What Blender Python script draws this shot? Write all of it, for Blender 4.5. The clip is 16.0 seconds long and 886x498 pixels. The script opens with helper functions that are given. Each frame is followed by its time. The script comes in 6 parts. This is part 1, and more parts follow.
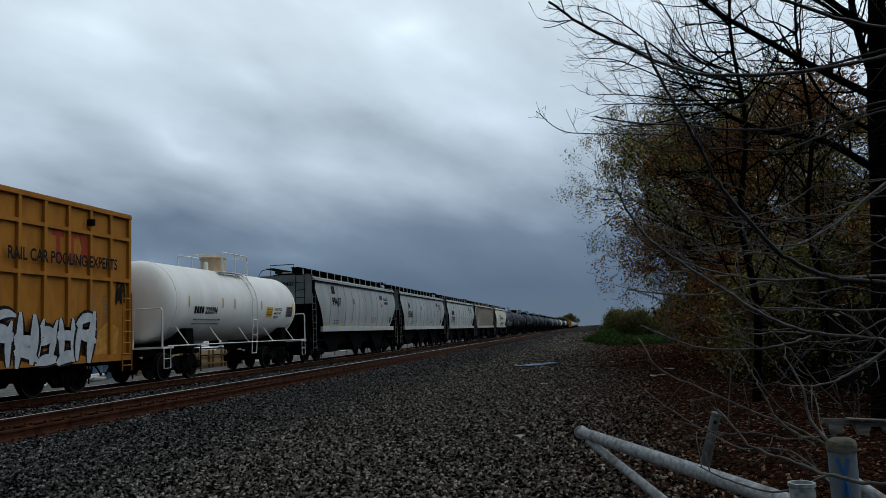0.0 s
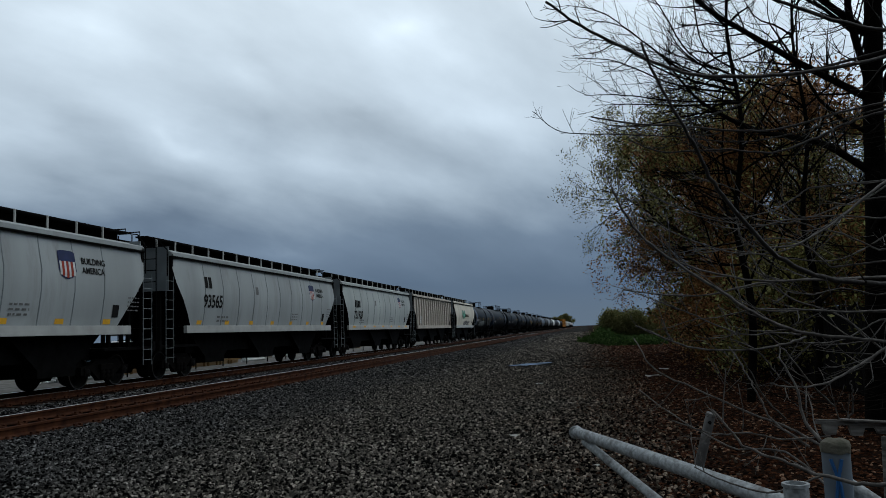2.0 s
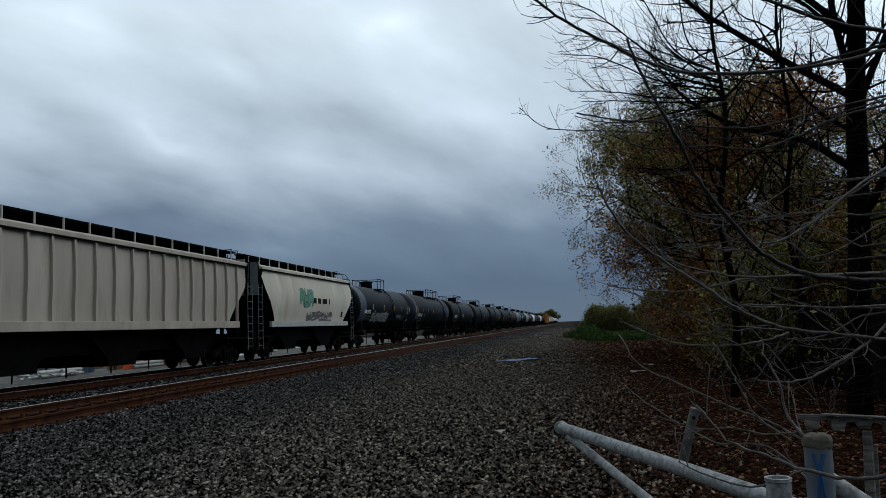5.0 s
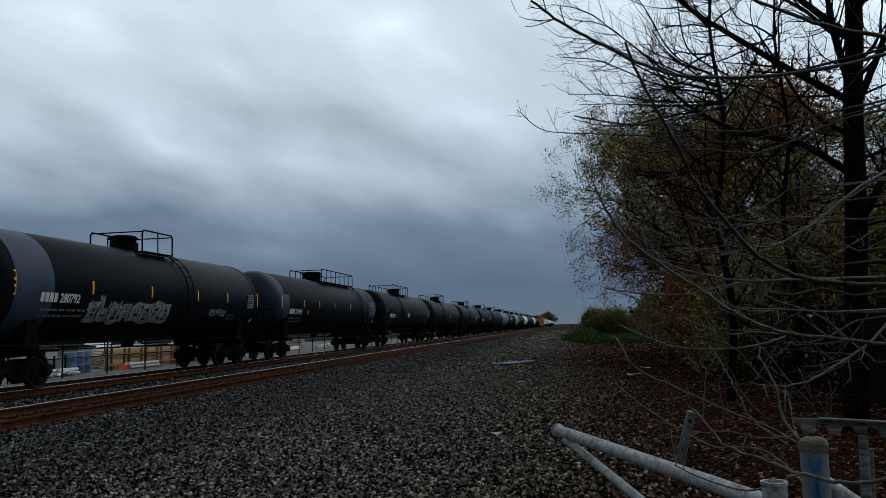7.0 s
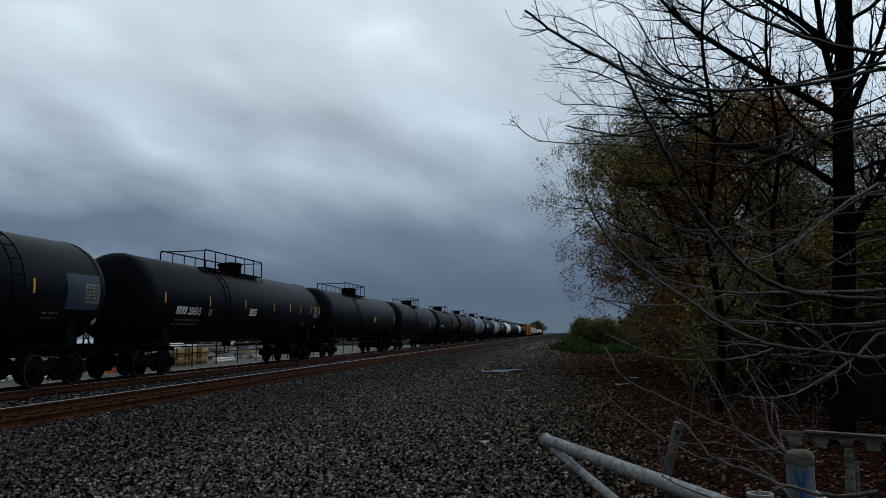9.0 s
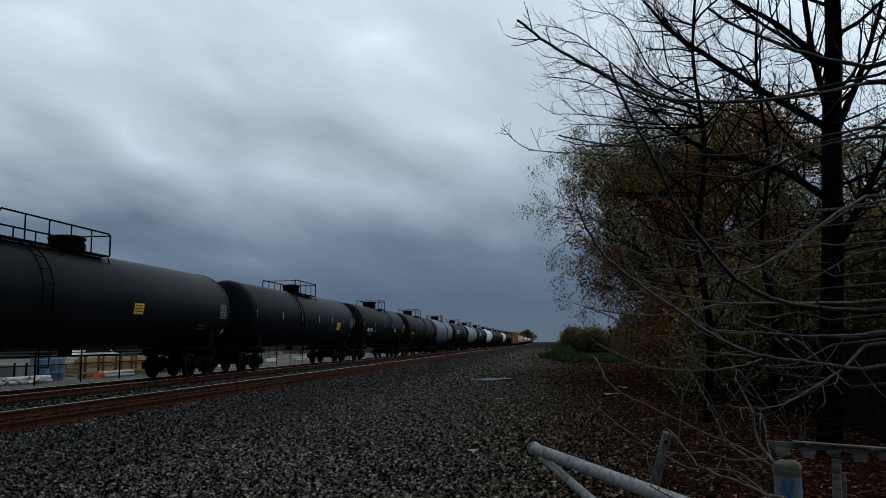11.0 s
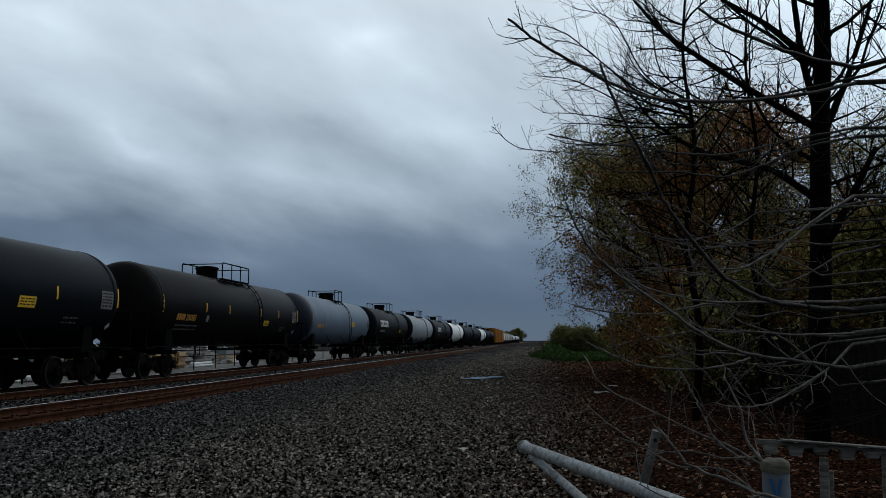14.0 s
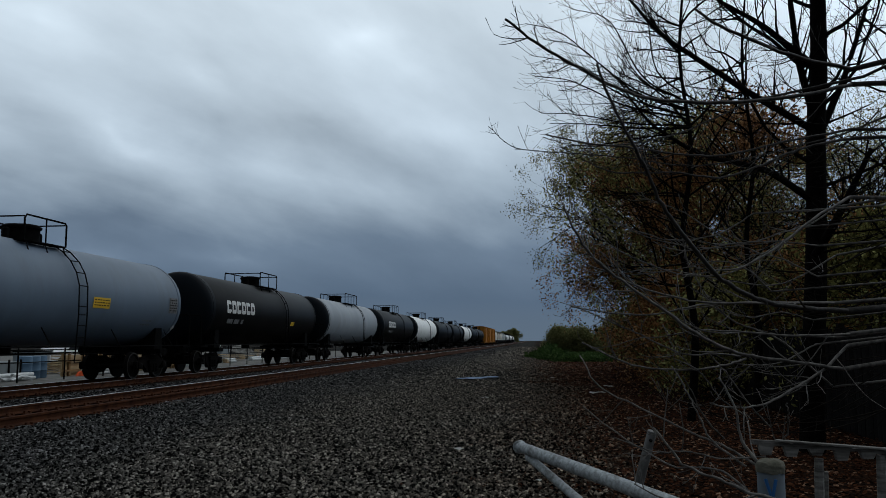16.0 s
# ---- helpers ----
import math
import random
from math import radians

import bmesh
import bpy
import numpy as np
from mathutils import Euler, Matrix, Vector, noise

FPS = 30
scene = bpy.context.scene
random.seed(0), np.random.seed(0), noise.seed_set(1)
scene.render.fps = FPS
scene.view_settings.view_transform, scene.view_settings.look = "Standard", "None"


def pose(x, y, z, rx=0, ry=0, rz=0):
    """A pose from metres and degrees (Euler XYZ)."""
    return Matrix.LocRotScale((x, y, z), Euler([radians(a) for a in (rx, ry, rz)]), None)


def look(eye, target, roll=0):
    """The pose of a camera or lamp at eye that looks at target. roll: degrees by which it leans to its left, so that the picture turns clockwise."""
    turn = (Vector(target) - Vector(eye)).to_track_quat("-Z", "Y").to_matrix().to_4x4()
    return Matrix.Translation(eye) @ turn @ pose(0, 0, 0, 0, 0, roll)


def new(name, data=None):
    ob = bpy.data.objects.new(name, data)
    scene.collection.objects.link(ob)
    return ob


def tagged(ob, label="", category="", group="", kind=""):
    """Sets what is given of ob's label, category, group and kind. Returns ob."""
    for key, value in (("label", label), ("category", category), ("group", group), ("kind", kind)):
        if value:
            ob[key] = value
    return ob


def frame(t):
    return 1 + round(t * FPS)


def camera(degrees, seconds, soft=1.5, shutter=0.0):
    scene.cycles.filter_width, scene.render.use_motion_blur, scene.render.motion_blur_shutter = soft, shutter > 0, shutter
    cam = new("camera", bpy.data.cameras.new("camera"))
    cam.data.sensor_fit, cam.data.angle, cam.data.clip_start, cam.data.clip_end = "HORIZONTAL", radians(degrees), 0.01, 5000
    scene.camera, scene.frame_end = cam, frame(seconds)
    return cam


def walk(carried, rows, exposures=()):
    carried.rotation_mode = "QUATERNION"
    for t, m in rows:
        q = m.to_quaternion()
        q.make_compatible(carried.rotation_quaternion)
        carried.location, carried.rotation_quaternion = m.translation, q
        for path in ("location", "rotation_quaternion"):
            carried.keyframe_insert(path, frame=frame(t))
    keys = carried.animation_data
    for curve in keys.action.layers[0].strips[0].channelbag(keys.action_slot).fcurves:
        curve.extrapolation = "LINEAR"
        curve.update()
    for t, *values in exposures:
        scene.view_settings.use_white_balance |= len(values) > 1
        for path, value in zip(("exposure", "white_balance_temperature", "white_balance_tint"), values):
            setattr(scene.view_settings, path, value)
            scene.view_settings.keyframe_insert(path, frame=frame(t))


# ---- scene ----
# camera: standing on the gravel, hand-held, turning a little
EYE = (0.0, 0.0, 1.45)
TURNS = [
    (0.0, 10.55, 5.87, 2.32), (0.5, 10.34, 5.92, 2.14), (1.0, 10.27, 5.99, 2.07), (1.5, 10.12, 5.94, 2.01),
    (2.0, 10.23, 5.82, 2.08), (2.5, 10.24, 5.55, 1.88), (3.0, 9.82, 5.52, 1.84), (3.5, 9.42, 5.55, 2.04),
    (4.0, 9.32, 5.46, 2.13), (6.5, 9.00, 5.59, 1.89), (7.0, 9.01, 5.62, 1.78), (7.5, 8.96, 5.61, 1.82),
    (8.0, 8.72, 5.54, 1.53), (8.5, 8.26, 5.74, 1.18), (9.0, 8.24, 6.13, 0.94), (9.5, 8.38, 6.35, 0.94),
    (10.0, 8.14, 6.56, 0.77), (12.5, 7.06, 6.74, 0.41), (13.0, 7.10, 6.80, 0.36), (13.5, 7.06, 6.91, 0.30),
    (14.0, 6.81, 6.58, 0.45), (14.5, 7.11, 6.44, 0.90), (15.0, 6.82, 6.33, 0.69), (15.5, 6.54, 6.45, 0.23),
    (16.0, 6.53, 6.57, 0.30),
]
cam = camera(58.0, 16.0, soft=0.5)
walk(cam, [(t, pose(*EYE, 90 + pitch, roll, yaw)) for t, yaw, pitch, roll in TURNS],
     exposures=[(0, 0.02), (2.5, 0.03), (4, 0.06), (8, -0.03), (9.5, -0.12), (13, -0.12), (16, -0.12)])

# ---- light: an overcast sky ----
world = bpy.data.worlds.new("overcast_sky")
scene.world = world
world.use_nodes = True


def sky_nodes():
    nt = world.node_tree
    nt.nodes.clear()
    n, l = nt.nodes.new, nt.links.new

    def math_node(op, a, b=None):
        m = n("ShaderNodeMath")
        m.operation = op
        for i, v in enumerate((a, b)):
            if v is None:
                continue
            if isinstance(v, (int, float)):
                m.inputs[i].default_value = v
            else:
                l(v, m.inputs[i])
        return m.outputs[0]

    tc = n("ShaderNodeTexCoord")
    sep = n("ShaderNodeSeparateXYZ")
    l(tc.outputs["Generated"], sep.inputs[0])
    up = math_node("MAXIMUM", sep.outputs[2], 0.0)
    depth = math_node("ADD", up, 0.42)
    comb = n("ShaderNodeCombineXYZ")
    l(math_node("DIVIDE", sep.outputs[0], depth), comb.inputs[0])
    l(math_node("DIVIDE", sep.outputs[1], depth), comb.inputs[1])
    # streaky cloud base
    mp = n("ShaderNodeMapping")
    mp.vector_type = "TEXTURE"
    mp.inputs["Rotation"].default_value = (0, 0, radians(CLOUD_TURN))
    mp.inputs["Scale"].default_value = (0.58, 0.34, 1)
    mp.inputs["Location"].default_value = CLOUD_SHIFT
    l(comb.outputs[0], mp.inputs["Vector"])
    big = n("ShaderNodeTexNoise")
    big.inputs["Scale"].default_value = 0.9
    big.inputs["Detail"].default_value = 5
    big.inputs["Roughness"].default_value = 0.44
    big.inputs["Distortion"].default_value = 0.4
    l(mp.outputs[0], big.inputs["Vector"])
    fine = n("ShaderNodeTexNoise")
    fine.inputs["Scale"].default_value = 1.9
    fine.inputs["Detail"].default_value = 6
    fine.inputs["Roughness"].default_value = 0.52
    l(mp.outputs[0], fine.inputs["Vector"])
    soft_fade = math_node("MINIMUM", math_node("ADD", math_node("MULTIPLY", up, 3.0), 0.08), 0.85)
    gain = math_node("ADD", math_node("MULTIPLY", math_node("SUBTRACT", fine.outputs["Fac"], 0.5), math_node("MULTIPLY", soft_fade, 0.6)), 1.03)
    # thin places and thick folds of the cloud sheet ahead: across, up, width, height, slant, strength
    c, s = math.cos(radians(9)), math.sin(radians(9))
    fwd = math_node("SUBTRACT", math_node("MULTIPLY", sep.outputs[1], c), math_node("MULTIPLY", sep.outputs[0], s))
    side = math_node("ADD", math_node("MULTIPLY", sep.outputs[0], c), math_node("MULTIPLY", sep.outputs[1], s))
    dist = math_node("MAXIMUM", fwd, 0.25)
    plane = n("ShaderNodeCombineXYZ")
    l(math_node("DIVIDE", side, dist), plane.inputs[0])
    l(math_node("DIVIDE", sep.outputs[2], dist), plane.inputs[1])
    rag = n("ShaderNodeTexNoise")
    rag.inputs["Scale"].default_value, rag.inputs["Detail"].default_value = 7.0, 5
    l(plane.outputs[0], rag.inputs["Vector"])
    shift = n("ShaderNodeVectorMath")
    shift.operation = "MULTIPLY_ADD"
    l(rag.outputs["Color"], shift.inputs[0])
    shift.inputs[1].default_value, shift.inputs[2].default_value = (0.1, 0.07, 0), (-0.05, -0.035, 0)
    warped = n("ShaderNodeVectorMath")
    l(plane.outputs[0], warped.inputs[0])
    l(shift.outputs[0], warped.inputs[1])
    folds = 0.0
    for x, z, w, h, slant, strength in CLOUD_FOLDS:
        m = n("ShaderNodeMapping")
        m.vector_type = "TEXTURE"
        m.inputs["Location"].default_value = (x, z, 0)
        m.inputs["Rotation"].default_value = (0, 0, radians(slant))
        m.inputs["Scale"].default_value = (w, h, 1)
        l(warped.outputs[0], m.inputs["Vector"])
        g = n("ShaderNodeTexGradient")
        g.gradient_type = "QUADRATIC_SPHERE"
        l(m.outputs[0], g.inputs[0])
        folds = math_node("ADD", math_node("MULTIPLY", g.outputs["Fac"], strength * 1.6), folds)
    seen = n("ShaderNodeMapRange")
    seen.interpolation_type = "SMOOTHSTEP"
    seen.inputs["From Min"].default_value, seen.inputs["From Max"].default_value = 0.25, 0.6
    l(fwd, seen.inputs["Value"])
    folds = math_node("MULTIPLY", folds, seen.outputs[0])
    gain = math_node("ADD", gain, math_node("MULTIPLY", folds, 0.6))
    # cloud thickness shifts the elevation at which the grey deepens
    lift = math_node("MULTIPLY", math_node("SUBTRACT", big.outputs["Fac"], 0.5), CLOUD_LIFT)
    fade = math_node("MINIMUM", math_node("MULTIPLY", up, 6.0), 1.0)
    level = math_node("ADD", math_node("ADD", up, math_node("MULTIPLY", lift, fade)), math_node("MULTIPLY", folds, 0.13))
    level = math_node("ADD", level, math_node("MULTIPLY", math_node("MULTIPLY", math_node("SUBTRACT", fine.outputs["Fac"], 0.5), fade), 0.08))
    ramp = n("ShaderNodeValToRGB")
    stops = SKY_STOPS
    el = ramp.color_ramp.elements
    for i, (p, c) in enumerate(stops):
        e = el[i] if i < 2 else el.new(p)
        e.position = p
        e.color = (*c, 1)
    l(level, ramp.inputs[0])
    # the hidden sun brightens the cloud to the right of the line
    glow = n("ShaderNodeVectorMath")
    glow.operation = "DOT_PRODUCT"
    l(tc.outputs["Generated"], glow.inputs[0])
    glow.inputs[1].default_value = (0.9, 0.17, 0.4)
    towards = n("ShaderNodeMapRange")
    towards.interpolation_type = "SMOOTHSTEP"
    towards.inputs["From Min"].default_value, towards.inputs["From Max"].default_value = 0.3, 0.95
    towards.inputs["To Min"].default_value, towards.inputs["To Max"].default_value = 1.0, SUN_SIDE
    l(glow.outputs["Value"], towards.inputs["Value"])
    gain = math_node("MULTIPLY", gain, towards.outputs[0])
    # the sky behind, out of view, is dimmed so sides facing the eye stay dark
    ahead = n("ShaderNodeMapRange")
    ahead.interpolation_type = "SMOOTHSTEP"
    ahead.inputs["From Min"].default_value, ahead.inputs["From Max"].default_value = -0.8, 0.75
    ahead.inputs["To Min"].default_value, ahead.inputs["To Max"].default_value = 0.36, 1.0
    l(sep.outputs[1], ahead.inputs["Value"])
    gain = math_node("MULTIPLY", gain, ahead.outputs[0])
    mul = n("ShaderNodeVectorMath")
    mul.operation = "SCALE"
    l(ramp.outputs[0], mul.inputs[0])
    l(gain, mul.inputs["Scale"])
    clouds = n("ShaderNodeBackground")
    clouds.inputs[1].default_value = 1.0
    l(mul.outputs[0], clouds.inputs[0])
    sky = n("ShaderNodeTexSky")
    sky.sky_type, sky.sun_disc = "NISHITA", False
    sky.sun_elevation, sky.sun_rotation = radians(60), radians(70)
    clear = n("ShaderNodeBackground")
    clear.inputs[1].default_value = 0.06
    l(sky.outputs[0], clear.inputs[0])
    mix = n("ShaderNodeMixShader")
    mix.inputs[0].default_value = 0.95
    l(clear.outputs[0], mix.inputs[1])
    l(clouds.outputs[0], mix.inputs[2])
    out = n("ShaderNodeOutputWorld")
    l(mix.outputs[0], out.inputs[0])


CLOUD_TURN, CLOUD_SHIFT, CLOUD_LIFT = 57, (3.1, 1.7, 0), 0.10
SUN_SIDE = 1.7
CLOUD_FOLDS = [
    (-0.363, 0.263, 0.156, 0.054, -38, 0.17), (-0.316, 0.226, 0.141, 0.047, -20, 0.14), (-0.466, 0.404, 0.184, 0.065, -23, 0.15),
    (-0.057, 0.395, 0.092, 0.07, 2, 0.2), (-0.003, 0.344, 0.17, 0.078, -23, 0.15), (0.02, 0.269, 0.269, 0.059, -12, 0.12),
    (-0.155, 0.201, 0.311, 0.065, -3, 0.13), (-0.276, 0.334, 0.127, 0.044, -33, 0.1), (-0.247, 0.285, 0.12, 0.065, -33, -0.15),
    (-0.11, 0.277, 0.283, 0.065, -18, -0.14), (-0.493, 0.296, 0.184, 0.07, -13, -0.1), (-0.254, 0.367, 0.099, 0.034, -43, -0.08),
    (-0.513, 0.223, 0.212, 0.065, -3, -0.1), (-0.426, 0.152, 0.452, 0.056, -1, -0.13), (-0.213, 0.106, 0.212, 0.028, -2, 0.1),
    (-0.418, 0.108, 0.11, 0.026, -4, 0.3)]
SKY_STOPS = [(0.0, (0.11, 0.16, 0.225)), (0.05, (0.092, 0.143, 0.22)), (0.12, (0.155, 0.218, 0.305)),
             (0.185, (0.35, 0.44, 0.535)), (0.26, (0.51, 0.615, 0.715)), (0.42, (0.68, 0.795, 0.89)),
             (1.0, (0.62, 0.70, 0.77))]
sky_nodes()
sun = new("sun", bpy.data.lights.new("sun", "SUN"))
sun.data.energy, sun.data.angle, sun.data.color = 0.4, radians(40), (1.0, 0.96, 0.9)
sun.matrix_world = look((21.6, 7.9, 40), (0, 0, 0))


# ---- materials ----
def surface(name, c1, c2=None, rough=0.7, metal=0.0, scale=3.0, detail=6, bump=0.0, bump_scale=40.0, stain=None,
            stain_scale=0.8, stain_amount=0.5, stretch=(1, 1, 1), spec=0.12, per_piece=0.0):
    m = bpy.data.materials.new(name)
    m.use_nodes = True
    nt = m.node_tree
    n, l = nt.nodes.new, nt.links.new
    p = nt.nodes["Principled BSDF"]
    p.inputs["Roughness"].default_value, p.inputs["Metallic"].default_value = rough, metal
    p.inputs["Specular IOR Level"].default_value = spec
    c2 = c2 or tuple(v * 0.72 for v in c1)
    tc = n("ShaderNodeTexCoord")
    mp = n("ShaderNodeMapping")
    mp.inputs["Scale"].default_value = stretch
    l(tc.outputs["Object"], mp.inputs[0])
    nz = n("ShaderNodeTexNoise")
    nz.inputs["Scale"].default_value, nz.inputs["Detail"].default_value = scale, detail
    l(mp.outputs[0], nz.inputs["Vector"])
    ramp = n("ShaderNodeValToRGB")
    a, b = ramp.color_ramp.elements
    a.position, a.color, b.position, b.color = 0.32, (*c2, 1), 0.68, (*c1, 1)
    l(nz.outputs["Fac"], ramp.inputs[0])
    col = ramp.outputs[0]
    if stain:
        ns = n("ShaderNodeTexNoise")
        ns.inputs["Scale"].default_value, ns.inputs["Detail"].default_value = stain_scale, 8
        ns.inputs["Roughness"].default_value = 0.65
        l(mp.outputs[0], ns.inputs["Vector"])
        mr = n("ShaderNodeMapRange")
        mr.inputs["From Min"].default_value, mr.inputs["From Max"].default_value = 0.52, 0.78
        mr.inputs["To Max"].default_value = stain_amount
        l(ns.outputs["Fac"], mr.inputs["Value"])
        mx = n("ShaderNodeMix")
        mx.data_type = "RGBA"
        l(mr.outputs[0], mx.inputs[0])
        l(col, mx.inputs[6])
        mx.inputs[7].default_value = (*stain, 1)
        col = mx.outputs[2]
    if per_piece:
        oi = n("ShaderNodeObjectInfo")
        hs = n("ShaderNodeHueSaturation")
        mr = n("ShaderNodeMapRange")
        mr.inputs["To Min"].default_value, mr.inputs["To Max"].default_value = 1 - per_piece, 1 + per_piece
        l(oi.outputs["Random"], mr.inputs["Value"])
        l(mr.outputs[0], hs.inputs["Value"])
        l(col, hs.inputs["Color"])
        col = hs.outputs[0]
    l(col, p.inputs["Base Color"])
    if bump:
        nb = n("ShaderNodeTexNoise")
        nb.inputs["Scale"].default_value, nb.inputs["Detail"].default_value = bump_scale, 5
        l(tc.outputs["Object"], nb.inputs["Vector"])
        bp = n("ShaderNodeBump")
        bp.inputs["Strength"].default_value, bp.inputs["Distance"].default_value = bump, 0.02
        l(nb.outputs["Fac"], bp.inputs["Height"])
        l(bp.outputs[0], p.inputs["Normal"])
    return m


def islands(name, c1, c2, c3=None, rough=0.9, thin=0.0):
    """Loose small pieces, each with its own shade."""
    m = bpy.data.materials.new(name)
    m.use_nodes = True
    nt = m.node_tree
    n, l = nt.nodes.new, nt.links.new
    p = nt.nodes["Principled BSDF"]
    p.inputs["Roughness"].default_value = rough
    p.inputs["Specular IOR Level"].default_value = 0.015
    g = n("ShaderNodeNewGeometry")
    ramp = n("ShaderNodeValToRGB")
    a, b = ramp.color_ramp.elements
    a.position, a.color, b.position, b.color = 0.1, (*c1, 1), 0.85, (*c2, 1)
    if c3:
        e = ramp.color_ramp.elements.new(1.0)
        e.color = (*c3, 1)
    l(g.outputs["Random Per Island"], ramp.inputs[0])
    nz = n("ShaderNodeTexNoise")
    nz.inputs["Scale"].default_value = 60
    tc = n("ShaderNodeTexCoord")
    l(tc.outputs["Object"], nz.inputs["Vector"])
    hs = n("ShaderNodeHueSaturation")
    mr = n("ShaderNodeMapRange")
    mr.inputs["To Min"].default_value, mr.inputs["To Max"].default_value = 0.7, 1.3
    l(nz.outputs["Fac"], mr.inputs["Value"])
    l(mr.outputs[0], hs.inputs["Value"])
    l(ramp.outputs[0], hs.inputs["Color"])
    l(hs.outputs[0], p.inputs["Base Color"])
    if thin:
        tr = n("ShaderNodeBsdfTranslucent")
        l(hs.outputs[0], tr.inputs["Color"])
        mix = n("ShaderNodeMixShader")
        mix.inputs[0].default_value = thin
        l(p.outputs[0], mix.inputs[1])
        l(tr.outputs[0], mix.inputs[2])
        l(mix.outputs[0], nt.nodes["Material Output"].inputs[0])
    return m


def ground_material():
    """Dark ballast gravel, brown leaf litter under the trees with the canopy's shade in its colour."""
    m = bpy.data.materials.new("gravel_and_litter")
    m.use_nodes = True
    nt = m.node_tree
    n, l = nt.nodes.new, nt.links.new
    p = nt.nodes["Principled BSDF"]
    p.inputs["Roughness"].default_value = 0.85
    p.inputs["Specular IOR Level"].default_value = 0.01
    tc = n("ShaderNodeTexCoord")
    co = tc.outputs["Object"]

    def voronoi(scale, lo, hi):
        v = n("ShaderNodeTexVoronoi")
        v.inputs["Scale"].default_value = scale
        l(co, v.inputs["Vector"])
        sp = n("ShaderNodeSeparateColor")
        l(v.outputs["Color"], sp.inputs[0])
        r = n("ShaderNodeValToRGB")
        a, b = r.color_ramp.elements
        a.color, b.color = (*lo, 1), (*hi, 1)
        l(sp.outputs[0], r.inputs[0])
        return v, r

    # near-black: shade in stone gaps and under the canopy is in these colours
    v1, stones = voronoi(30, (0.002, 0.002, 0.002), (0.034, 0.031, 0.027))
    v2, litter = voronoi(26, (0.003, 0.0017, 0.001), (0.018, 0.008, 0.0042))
    sep = n("ShaderNodeSeparateXYZ")
    l(co, sep.inputs[0])
    nz = n("ShaderNodeTexNoise")
    nz.inputs["Scale"].default_value, nz.inputs["Detail"].default_value = 0.7, 7
    l(co, nz.inputs["Vector"])
    wob = n("ShaderNodeMath")
    wob.operation = "MULTIPLY_ADD"
    l(nz.outputs["Fac"], wob.inputs[0])
    wob.inputs[1].default_value = 2.6
    l(sep.outputs[0], wob.inputs[2])
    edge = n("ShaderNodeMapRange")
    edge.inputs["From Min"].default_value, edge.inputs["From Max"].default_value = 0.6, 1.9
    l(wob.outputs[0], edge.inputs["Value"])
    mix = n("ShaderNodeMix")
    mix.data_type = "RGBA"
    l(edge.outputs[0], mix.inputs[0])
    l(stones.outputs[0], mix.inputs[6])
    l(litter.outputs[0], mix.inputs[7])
    # worn paler and damper patches
    big = n("ShaderNodeTexNoise")
    big.inputs["Scale"].default_value, big.inputs["Detail"].default_value = 0.35, 5
    l(co, big.inputs["Vector"])
    mr = n("ShaderNodeMapRange")
    mr.inputs["From Min"].default_value, mr.inputs["From Max"].default_value = 0.3, 0.7
    mr.inputs["To Min"].default_value, mr.inputs["To Max"].default_value = 0.7, 1.35
    l(big.outputs["Fac"], mr.inputs["Value"])
    hs = n("ShaderNodeHueSaturation")
    l(mr.outputs[0], hs.inputs["Value"])
    l(mix.outputs[2], hs.inputs["Color"])
    l(hs.outputs[0], p.inputs["Base Color"])
    bp = n("ShaderNodeBump")
    bp.inputs["Strength"].default_value, bp.inputs["Distance"].default_value = 0.9, 0.03
    bp.invert = True
    l(v1.outputs["Distance"], bp.inputs["Height"])
    l(bp.outputs[0], p.inputs["Normal"])
    return m


def stone_material():
    """Crushed stone: each its own shade, bluish-dark by the rails, browner on the worn path."""
    m = islands("ballast_stone", (0.002, 0.002, 0.0022), (0.15, 0.143, 0.133), (0.42, 0.4, 0.37))
    nt = m.node_tree
    shades = next(k for k in nt.nodes if k.bl_idname == "ShaderNodeValToRGB")
    shades.color_ramp.elements[0].position = 0.3
    n, l = nt.nodes.new, nt.links.new
    p = nt.nodes["Principled BSDF"]
    base = p.inputs["Base Color"].links[0].from_socket
    co = n("ShaderNodeTexCoord").outputs["Object"]
    sep = n("ShaderNodeSeparateXYZ")
    l(co, sep.inputs[0])
    nz = n("ShaderNodeTexNoise")
    nz.inputs["Scale"].default_value, nz.inputs["Detail"].default_value = 0.55, 5
    l(co, nz.inputs["Vector"])
    wob = n("ShaderNodeMath")
    wob.operation = "MULTIPLY_ADD"
    l(nz.outputs["Fac"], wob.inputs[0])
    wob.inputs[1].default_value = 4.0
    l(sep.outputs[0], wob.inputs[2])
    ramp = n("ShaderNodeValToRGB")
    el = ramp.color_ramp.elements
    tones = ((0.0, (0.56, 0.58, 0.62)), (0.3, (0.62, 0.63, 0.65)), (0.5, (1.05, 1.0, 0.93)), (0.75, (1.05, 0.97, 0.88)), (1.0, (0.75, 0.6, 0.48)))
    for i, (at, c) in enumerate(tones):
        e = el[i] if i < 2 else el.new(at)
        e.position, e.color = at, (*c, 1)
    span = n("ShaderNodeMapRange")
    span.inputs["From Min"].default_value, span.inputs["From Max"].default_value = -7.0, 3.0
    l(wob.outputs[0], span.inputs["Value"])
    l(span.outputs[0], ramp.inputs[0])
    mul = n("ShaderNodeMix")
    mul.data_type, mul.blend_type = "RGBA", "MULTIPLY"
    mul.inputs[0].default_value = 1.0
    l(base, mul.inputs[6])
    l(ramp.outputs[0], mul.inputs[7])
    l(mul.outputs[2], p.inputs["Base Color"])
    return m


